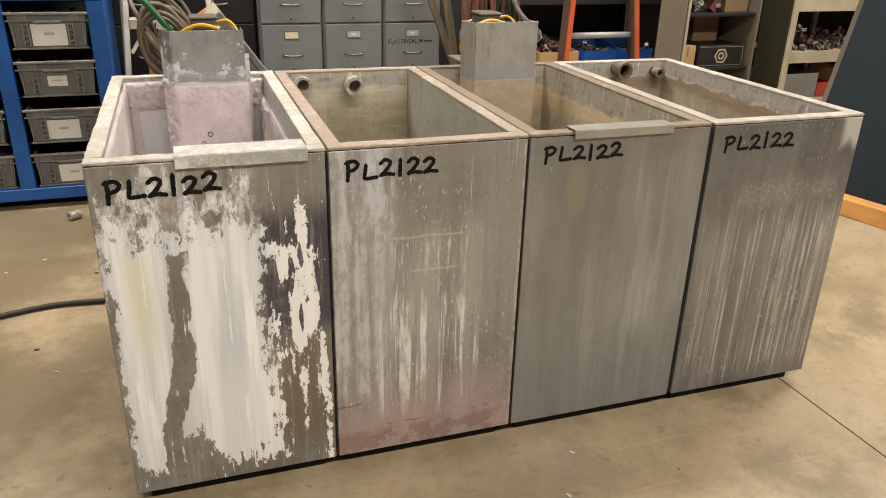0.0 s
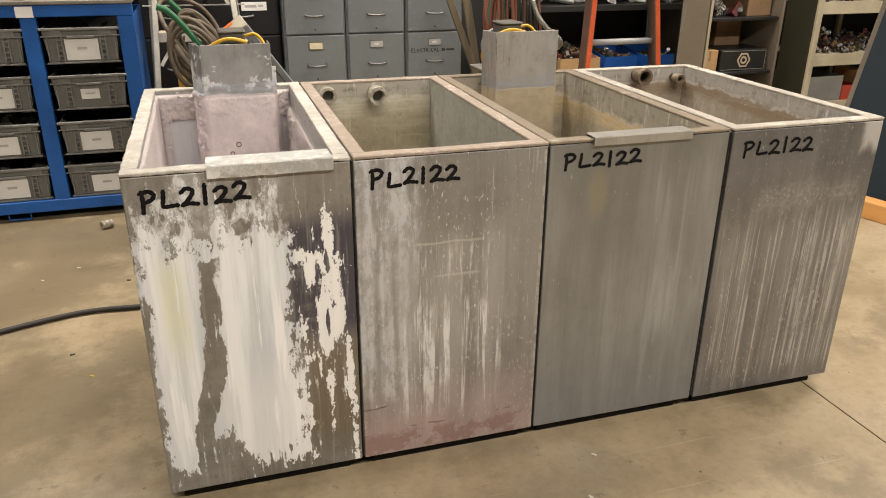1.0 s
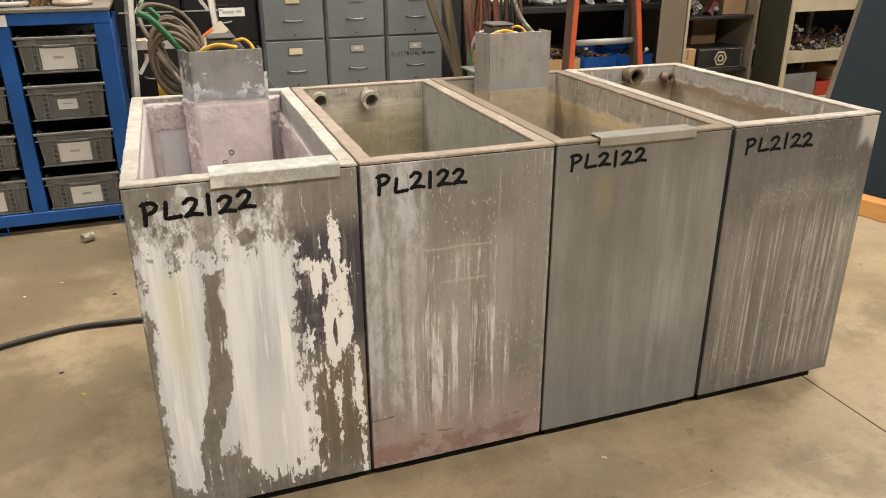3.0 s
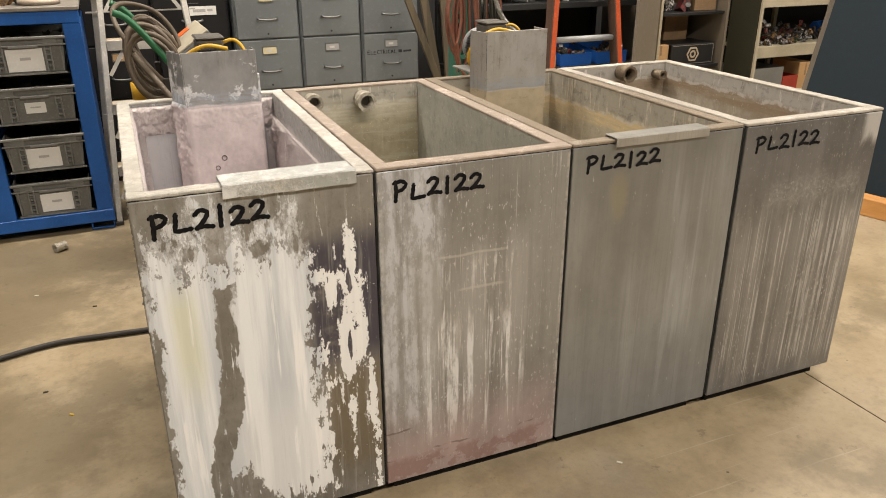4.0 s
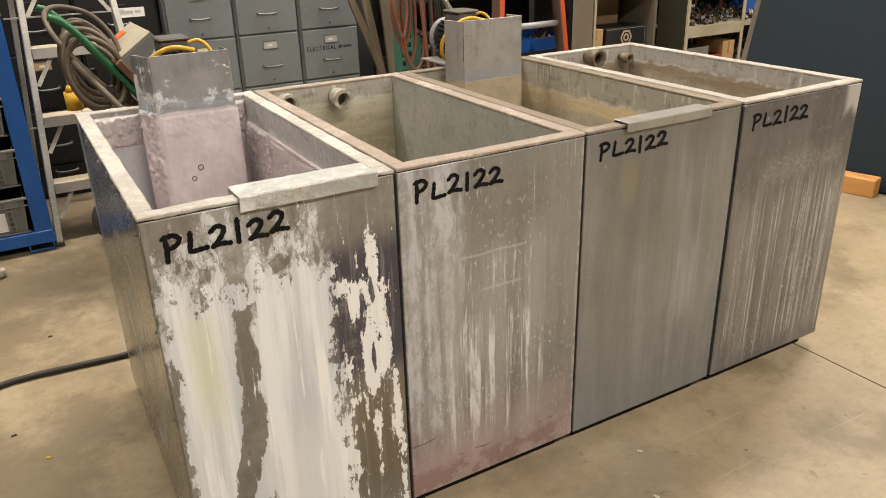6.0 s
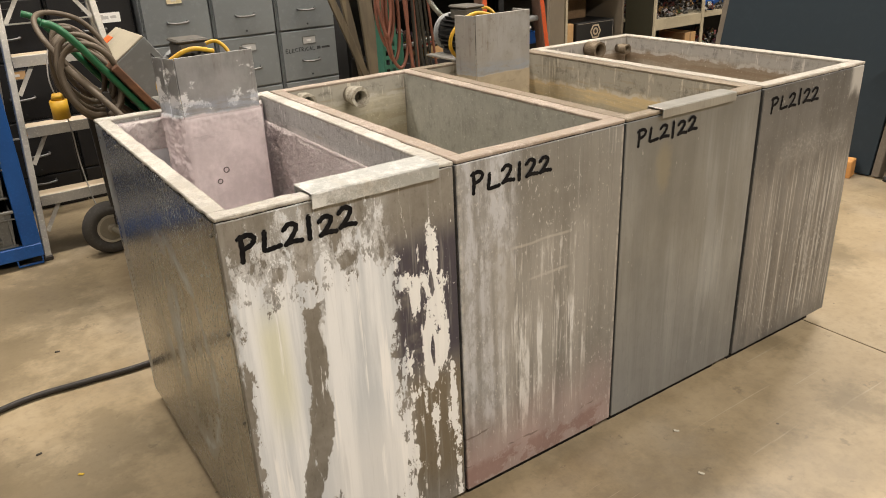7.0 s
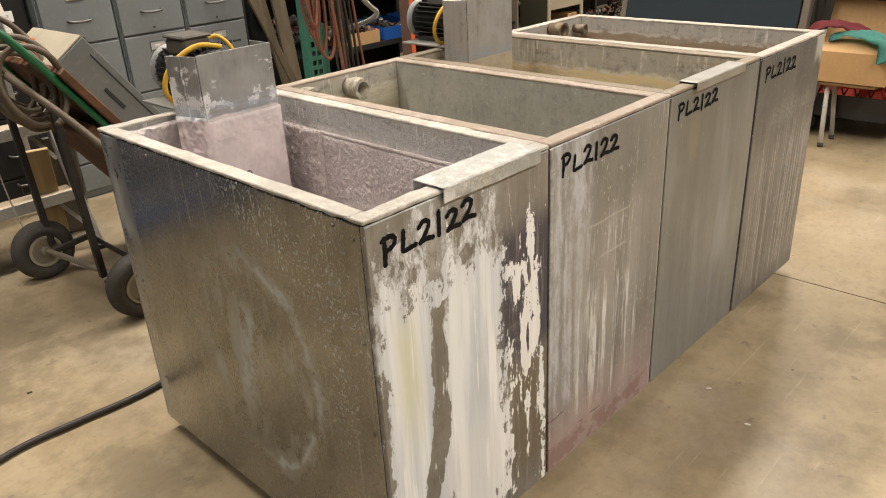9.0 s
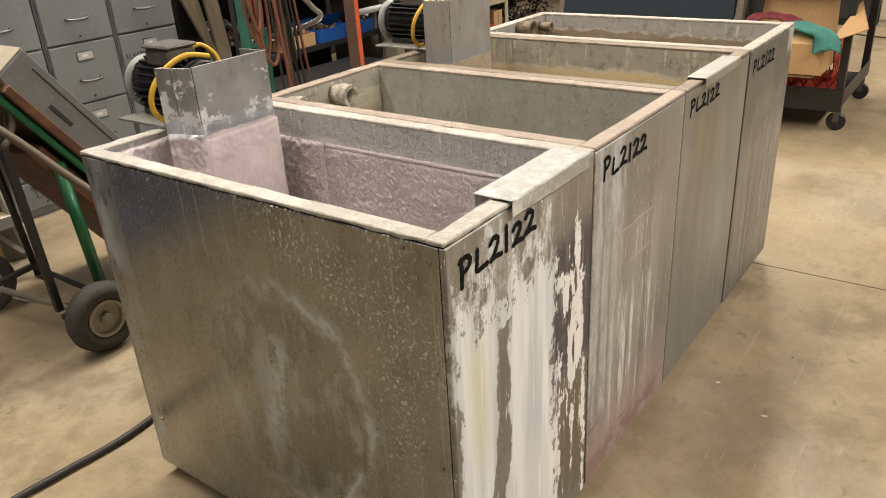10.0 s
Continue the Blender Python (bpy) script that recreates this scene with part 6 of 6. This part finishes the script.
# ---- shelves behind ----
def shelving(name, x0, x1, y0, y1, levels, top, mat, post_mat, lip, label):
    ob = thing(name, pose(0, 0, 0), label, "shelving")
    for z in levels:
        part("shelf", join(box(x0 + 0.002, x1 - 0.002, y0 + 0.004, y1, z - 0.02, z, 0.002), box(x0 + 0.002, x1 - 0.002, y0, y0 + 0.0035, z - lip, z + 0.001, 0.001)), mat, ob)
    for x in (x0, x1 - 0.035):
        for y in (y0 - 0.006, y1):
            part("post", box(x, x + 0.035, y, y + 0.005 if y < y1 else y + 0.035, 0, top, 0.001), post_mat, ob)
    part("back_sheet", box(x0, x1, y1 + 0.036, y1 + 0.04, 0, top), M_SHELF_DARK, ob)
    return ob


shelving("dark_shelving", 1.98, 3.32, 4.78, 5.3, (0.12, 0.5, 0.93, 1.35), 1.6, M_SHELF_DARK, M_SHELF_DARK, 0.035, "dark steel shelving with bins and loose parts")


def open_bin(x, y, z, w, d, h, mat, label, front=0.55):
    ob = thing("parts_bin", pose(x, y, z), label, "bin", "open parts bins")
    bm = box(0, w, 0, d, 0, 0.004, 0)
    box(0, w, 0, 0.004, 0.0045, h * front, 0, bm)
    box(0, w, d - 0.004, d, 0.0045, h, 0, bm)
    for xx in (0, w - 0.004):
        slab([(xx, 0.0045, 0.0045), (xx, d - 0.0045, 0.0045), (xx, d - 0.0045, h), (xx, 0.0045, h * front)], -0.004 if xx == 0 else -0.004, bm)
    part("shell", bm, mat, ob)
    return ob


open_bin(2.36, 4.79, 0.501, 0.3, 0.3, 0.11, M_CARDBOARD, "open cardboard tray on the shelf", 0.75)
open_bin(2.7, 4.785, 0.501, 0.25, 0.3, 0.12, M_BIN_BLUE, "blue plastic parts bin with small parts", 0.7)
open_bin(3.0, 4.785, 0.501, 0.25, 0.3, 0.12, M_BIN_BLUE, "blue plastic parts bin with small parts", 0.7)
bits("bin_parts", pose(2.02, 4.83, 0.56), (0.34, 0.3, 0.17), 130, 0.012, 0.042, 1, "tangle of small machine parts on the shelf")
bits("bin_parts", pose(2.4, 4.82, 0.55), (0.26, 0.24, 0.14), 110, 0.012, 0.034, 2, "small parts heaped in a tray")
bits("bin_parts", pose(2.72, 4.81, 0.54), (0.21, 0.24, 0.15), 120, 0.012, 0.034, 3, "small parts heaped in a bin")
bits("bin_parts", pose(3.02, 4.81, 0.54), (0.21, 0.24, 0.15), 120, 0.012, 0.034, 4, "small parts heaped in a bin")
bits("shelf_goods", pose(2.05, 4.84, 0.935), (1.2, 0.3, 0.08), 40, 0.03, 0.08, 6, "boxes and parts on the upper shelf", M_CARD_WHITE)
conduit = thing("flexible_conduit", pose(0, 0, 0), "bright flexible metal conduit hanging down", "conduit")
line = smooth_line([(1.71, 4.0, 1.45), (1.735, 4.0, 1.2), (1.77, 4.0, 1.045), (1.81, 4.0, 0.955), (1.88, 4.0, 0.877), (1.965, 4.03, 0.818), (2.04, 4.2, 0.755), (2.1, 4.5, 0.68), (2.14, 4.85, 0.6)], 20)
bm = bmesh.new()
for i, (a, b) in enumerate(zip(line, line[1:])):
    cyl(a, b, 0.0145 if i % 2 else 0.0115, seg=10, bm=bm)
part("corrugated_tube", bm, M_CONDUIT, conduit)
bl = thing("wooden_bench", pose(0, 0, 0), "low dark bench under the shelving", "bench")
part("bench_top", box(1.95, 2.9, 4.3, 4.7, 0.36, 0.39, 0.003), M_SHELF_DARK, bl)
for x in (1.97, 2.84):
    for y in (4.32, 4.64):
        part("leg", box(x, x + 0.04, y, y + 0.04, 0, 0.36), M_SHELF_DARK, bl)

cup = thing("steel_cupboard", pose(0, 0, 0), "steel cupboard with both doors standing open", "cupboard")
part("carcass", join(join(box(3.37, 3.39, 4.66, 5.3, 0, 1.8), box(4.02, 4.04, 4.66, 5.3, 0, 1.8)), join(box(3.39, 4.02, 5.28, 5.3, 0, 1.8), box(3.39, 4.02, 4.66, 5.28, 1.78, 1.8))), M_TAUPE, cup)
for z in (0.1, 0.455, 0.835, 1.25):
    part("shelf", box(3.392, 4.018, 4.68, 5.278, z - 0.02, z, 0.002), M_SHELF_DARK, cup)
part("door", slab([(3.36, 4.6, 0.06), (3.0, 4.36, 0.06), (3.0, 4.36, 1.78), (3.36, 4.6, 1.78)], 0.02, None, 0.002), M_TAUPE, cup, "taupe enamelled door swung open")
part("door_edge", stick((3.374, 4.6, 0.06), (3.374, 4.6, 1.78), 0.022, 0.02, None, 0.002, (0, 1, 0)), M_SHELF_CREAM, cup)
part("door", slab([(4.05, 4.64, 0.06), (4.1, 4.42, 0.06), (4.1, 4.42, 1.78), (4.05, 4.64, 1.78)], 0.02, None, 0.002), M_OLIVE, cup, "dark olive door swung open")
part("door_edge", stick((4.102, 4.407, 0.06), (4.102, 4.407, 1.78), 0.02, 0.02, None, 0.002, (0, 1, 0)), M_SHELF_CREAM, cup)


def carton(x, y, z, w, d, h, mat, turn, label):
    ob = thing("carton", pose(x, y, z, 0, 0, turn), label, "carton", "cartons on shelves")
    part("card_box", box(0, w, 0, d, 0, h, 0.003), mat, ob)
    part("tape", box(w * 0.44, w * 0.56, -0.001, -0.0002, h * 0.5, h - 0.003), M_CARDBOARD_DARK, ob)
    return ob


carton(3.45, 4.74, 0.456, 0.14, 0.3, 0.15, M_CARDBOARD, 0, "plain tan carton on the cupboard shelf")
logo = thing("printed_carton", pose(3.6, 4.72, 0.456), "dark printed carton with a pale hexagon mark", "carton")
part("card_box", box(0, 0.4, 0, 0.3, 0, 0.15, 0.003), M_SHELF_DARK, logo)
part("border", join(join(box(0.01, 0.39, -0.0015, -0.0002, 0.138, 0.143), box(0.01, 0.39, -0.0015, -0.0002, 0.006, 0.011)), box(0.385, 0.39, -0.0015, -0.0002, 0.012, 0.137)), M_GREY_BOARD, logo)
part("hexagon_mark", ringed((0.2, -0.0003, 0.075), (0.2, -0.002, 0.075), 0.058, 0.045, 6, hexa=True), M_STEP, logo)
part("round_mark", ringed((0.2, -0.0003, 0.075), (0.2, -0.002, 0.075), 0.028, 0.015, 16), M_STEP, logo)
carton(3.7, 4.95, 0.607, 0.22, 0.2, 0.19, M_CARDBOARD_DARK, 0, "brown carton stacked on the cupboard shelf")
carton(3.8, 4.76, 0.836, 0.2, 0.3, 0.2, M_CARDBOARD_DARK, 0, "brown carton on the upper cupboard shelf")
bits("shelf_goods", pose(3.45, 4.72, 0.836), (0.3, 0.25, 0.1), 18, 0.03, 0.09, 8, "tools and a pink bag on the cupboard shelf")

shelving("cream_shelving", 4.62, 5.4, 4.95, 5.5, (0.12, 0.5, 0.9, 1.3), 1.7, M_SHELF_CREAM, M_SHELF_CREAM, 0.09, "cream steel shelving crowded with small machine parts")
shelving("cream_shelving", 5.42, 6.6, 5.0, 5.55, (0.12, 0.5, 0.9, 1.3), 1.7, M_SHELF_CREAM, M_SHELF_CREAM, 0.05, "cream steel shelving crowded with small machine parts")
for i, (x, z, w) in enumerate([(4.67, 0.5, 0.66), (4.67, 0.9, 0.64), (5.48, 0.5, 1.0), (5.48, 0.9, 1.0), (5.48, 0.12, 1.0)]):
    bits("shelf_goods", pose(x, 4.99, z), (w, 0.36, 0.2), 280, 0.012, 0.042, 20 + i, "crowded relays, valves and small machine parts")
bits("yellow_goods", pose(5.5, 5.02, 0.98), (0.5, 0.3, 0.1), 10, 0.1, 0.16, 31, "yellow packages on the shelf", M_YELLOW)
bits("blue_goods", pose(5.6, 5.02, 0.52), (0.5, 0.3, 0.1), 8, 0.08, 0.14, 32, "blue packages on the shelf", M_BIN_BLUE)
open_bin(4.67, 4.97, 0.121, 0.34, 0.4, 0.2, M_TOTE, "grey plastic bin on the bottom shelf", 1.0)
open_bin(5.02, 4.97, 0.121, 0.17, 0.36, 0.12, M_RED, "red plastic tray on the bottom shelf", 1.0)
carton(5.2, 4.98, 0.121, 0.15, 0.3, 0.22, M_CARDBOARD, 0, "tan carton on the bottom shelf")

# ---- slate board on its pine foot ----
board = thing("teal_partition", pose(0, 0, 0), "large slate-teal board leaning back on a pine beam", "partition")
B0, B1 = Vector((3.46, 3.42, 0.003)), Vector((3.5, 2.36, 0.003))
RISE = Vector((0.2, 0.0, 1.0))
part("sheet", slab([B0, B0 + RISE * 1.7, B1 + RISE * 1.7, B1], -0.03, None, 0.003), M_TEAL, board)
part("frame_edge", stick(B0 + Vector((0, 0.02, 0)), B0 + Vector((0, 0.02, 0)) + RISE * 1.7, 0.045, 0.04, None, 0.003, (0, 1, 0)), M_POST, board)
part("frame_edge", stick(B1 - Vector((0, 0.03, 0)), B1 - Vector((0, 0.03, 0)) + RISE * 1.7, 0.06, 0.04, None, 0.003, (0, 1, 0)), M_POST, board)
beam = thing("pine_beam", pose(0, 0, 0), "orange pine beam lying on the floor under the board", "beam")
part("timber", stick((3.2, 3.28, 0.047), (3.415, 2.42, 0.047), 0.09, 0.094, None, 0.004), M_BEAM, beam)

# ---- stool with an open carton, cart with a crate ----
stool = thing("low_stool", pose(0, 0, 0), "low stool with splayed white tube legs", "stool")
part("seat", box(3.46, 3.66, 1.87, 2.24, 0.345, 0.366, 0.006), M_CARDBOARD_DARK, stool)
for tx, ty, fx, fy in ((3.5, 2.2, 3.468, 2.268), (3.62, 2.2, 3.655, 2.275), (3.5, 2.12, 3.468, 2.1), (3.62, 2.12, 3.655, 2.1)):
    leg = part("leg", cyl((fx, fy, 0), (tx, ty, 0.345), 0.013, seg=12), M_STOOL, stool)
    part("rubber_foot", cyl((fx, fy, 0), (fx + (tx - fx) * 0.07, fy + (ty - fy) * 0.07, 0.024), 0.0155, seg=12), M_TYRE, leg)
# tub shape added to fill the shaded dark area behind the stool
tub = thing("black_tub", pose(3.72, 2.32, 0), "black tub-shaped block added to fill the dark area behind the stool", "tub")
part("tub_body", box(0, 0.5, 0, 0.34, 0, 0.36, 0.02, seg=2), M_MOTOR, tub)
part("tub_rim", frame_ring(0.52, 0.36, 0.0, 0.3605, 0.378, 0.03, 0.004), M_MOTOR, tub)
part("blue_panel", box(-0.003, -0.0005, 0.05, 0.2, 0.02, 0.35), M_BLUE, tub, "dark blue side panel")
ct = thing("open_carton", pose(3.45, 1.83, 0.367), "open cardboard carton with rags hanging out", "carton")
CX, CY, CZ = 0.3, 0.42, 0.16
bm = box(0, CX, 0, CY, 0, 0.006, 0)
for a in ((0, CX, 0, 0.005), (0, CX, CY - 0.005, CY), (0, 0.005, 0.0055, CY - 0.0055), (CX - 0.005, CX, 0.0055, CY - 0.0055)):
    box(a[0], a[1], a[2], a[3], 0.0065, CZ, 0, bm)
part("card_box", bm, M_CARDBOARD, ct)
part("flap", slab([(CX, 0, CZ), (CX, CY, CZ), (CX + 0.06, CY - 0.01, CZ + 0.22), (CX + 0.06, 0.02, CZ + 0.22)], 0.005), M_CARDBOARD, ct)
part("flap", slab([(0.1, 0, CZ), (CX, 0, CZ + 0.01), (CX, -0.1, CZ + 0.2), (0.16, -0.17, CZ + 0.07)], 0.005), M_CARDBOARD, ct)
part("flap", slab([(0.0, CY, CZ), (CX - 0.02, CY, CZ), (CX - 0.05, CY + 0.13, CZ + 0.09), (0.02, CY + 0.12, CZ + 0.06)], -0.005), M_CARDBOARD, ct)
part("flap", slab([(0, 0.0, CZ), (0, CY, CZ), (0.09, CY - 0.02, CZ + 0.055), (0.09, 0.03, CZ + 0.055)], 0.005), M_CARDBOARD, ct)


def rag(name, pts, width, mat, label):
    """A crumpled strip of cloth draped along a line."""
    ob = thing(name, pose(0, 0, 0), label, "rag")
    line = smooth_line(pts, 6)
    bm = bmesh.new()
    rows = []
    for i, p in enumerate(line):
        d = (line[min(i + 1, len(line) - 1)] - line[max(i - 1, 0)]).normalized()
        side = d.cross(Vector((0, 0, 1))).normalized()
        row = []
        for k in range(11):
            u = k / 10 - 0.5
            q = p + side * u * width
            q.z += 0.03 * math.cos(u * 3.1) + 0.014 * noise.noise(q * 22) + 0.005 * math.sin(k * 1.9 + i * 0.3)
            row.append(bm.verts.new(q))
        rows.append(row)
    for a, b in zip(rows, rows[1:]):
        for k in range(10):
            bm.faces.new((a[k], a[k + 1], b[k + 1], b[k])).smooth = True
    bmesh.ops.solidify(bm, geom=bm.faces[:], thickness=0.006)
    part("cloth", bm, mat, ob)


rag("red_rag", [(3.53, 2.3, 0.57), (3.56, 2.22, 0.63), (3.6, 2.1, 0.63), (3.63, 1.98, 0.58), (3.64, 1.92, 0.5)], 0.16, M_CLOTH_RED, "red rag draped over the open carton")
rag("teal_rag", [(3.56, 2.15, 0.57), (3.55, 2.03, 0.6), (3.52, 1.9, 0.585), (3.48, 1.835, 0.56), (3.43, 1.815, 0.48)], 0.14, M_CLOTH_TEAL, "teal rag hanging over the carton edge")

cart = thing("utility_cart", pose(3.68, 1.74, 0), "black steel utility cart on swivel casters", "cart")
part("deck", join(box(0, 0.9, 0, 0.56, 0.15, 0.158, 0.002), join(box(0, 0.9, -0.004, 0.0, 0.15, 0.25, 0.001), join(box(0, 0.9, 0.56, 0.564, 0.15, 0.25, 0.001), box(-0.0095, -0.0055, 0, 0.56, 0.12, 0.25, 0.001)))), M_CART, cart)
part("upper_deck", box(0, 0.9, 0, 0.56, 0.82, 0.9, 0.004), M_CART, cart)
for x, y in ((-0.0045, 0.0005), (0.8605, 0.0005), (-0.0045, 0.52), (0.8605, 0.52)):
    part("post", box(x, x + 0.044, y, y + 0.04, 0.159, 0.82, 0.003), M_CART, cart)
    wx, wy = x + 0.06 if x < 0.1 else x - 0.02, y + 0.02
    cs = part("caster", cyl((wx - 0.014, wy, 0.052), (wx + 0.014, wy, 0.052), 0.052, seg=24, bevel=0.006), M_MOTOR, cart, "black swivel caster")
    part("fork", join(box(wx - 0.022, wx - 0.0185, wy - 0.016, wy + 0.016, 0.05, 0.148), box(wx + 0.0185, wx + 0.022, wy - 0.016, wy + 0.016, 0.05, 0.148)), M_CHROME, cs)
crate = thing("red_crate", pose(3.79, 1.83, 0.159), "red lattice plastic crate standing on the cart", "crate")
bm = bmesh.new()
cw, cd, chh = 0.42, 0.42, 0.31
for (a, b) in (((0, 0), (cw, 0)), ((0, cd), (cw, cd)), ((0, 0), (0, cd)), ((cw, 0), (cw, cd))):
    a3, b3 = Vector((*a, 0)), Vector((*b, 0))
    for z, h in ((0.03, 0.06), (chh - 0.03, 0.06), (0.135, 0.02)):
        stick(a3 + Vector((0, 0, z)), b3 + Vector((0, 0, z)), 0.008, h, bm)
    L = (b3 - a3).length
    nn = int(L / 0.06)
    for i in range(nn):
        p = a3 + (b3 - a3) * (i / nn)
        q = a3 + (b3 - a3) * ((i + 1) / nn)
        stick(p + Vector((0, 0, 0.06)), q + Vector((0, 0, chh - 0.06)), 0.007, 0.008, bm)
        stick(q + Vector((0, 0, 0.06)), p + Vector((0, 0, chh - 0.06)), 0.0065, 0.008, bm)
box(0.005, cw - 0.005, 0.005, cd - 0.005, 0, 0.008, 0, bm)
part("lattice", bm, M_RED, crate)

# ---- beyond the cart ----
far = thing("dark_cabinet", pose(7.3, 2.13, 0), "tall black steel cabinet against the far side", "cabinet")
part("body", box(0.02, 0.6, 0, 1.9, 0.06, 1.5, 0.006), M_BLACK, far)
part("door", box(0, 0.0195, 0.004, 0.945, 0.3, 1.49, 0.004), M_BLACK, far)
part("door", box(0, 0.0195, 0.951, 1.896, 0.3, 1.49, 0.004), M_BLACK, far)
part("plinth", box(0.04, 0.58, 0.03, 1.87, 0, 0.0595), M_SHELF_DARK, far)
part("kick_panel", box(0.004, 0.0195, 0.004, 1.896, 0.065, 0.29, 0.003), M_SHELF_DARK, far)
pale = thing("cream_cabinet", pose(7.33, 0.9, 0), "dull cream steel cabinet at the far side", "cabinet")
part("body", box(0.02, 0.6, 0, 1.15, 0, 1.5, 0.006), M_SHELF_CREAM, pale)
part("door", box(0, 0.0195, 0.004, 0.572, 0.06, 1.49, 0.004), M_SHELF_CREAM, pale)
part("door", box(0, 0.0195, 0.578, 1.146, 0.06, 1.49, 0.004), M_SHELF_CREAM, pale)
lead = thing("extension_lead", pose(0, 0, 0.006), "black cord lying on the concrete by the cabinets", "extension lead")
part("cord", tube([(7.1, 2.3, 0), (6.9, 2.2, 0), (6.8, 2.08, 0), (6.74, 1.9, 0), (6.66, 1.6, 0), (6.75, 1.3, 0)], 0.006, 6), M_CABLE, lead)
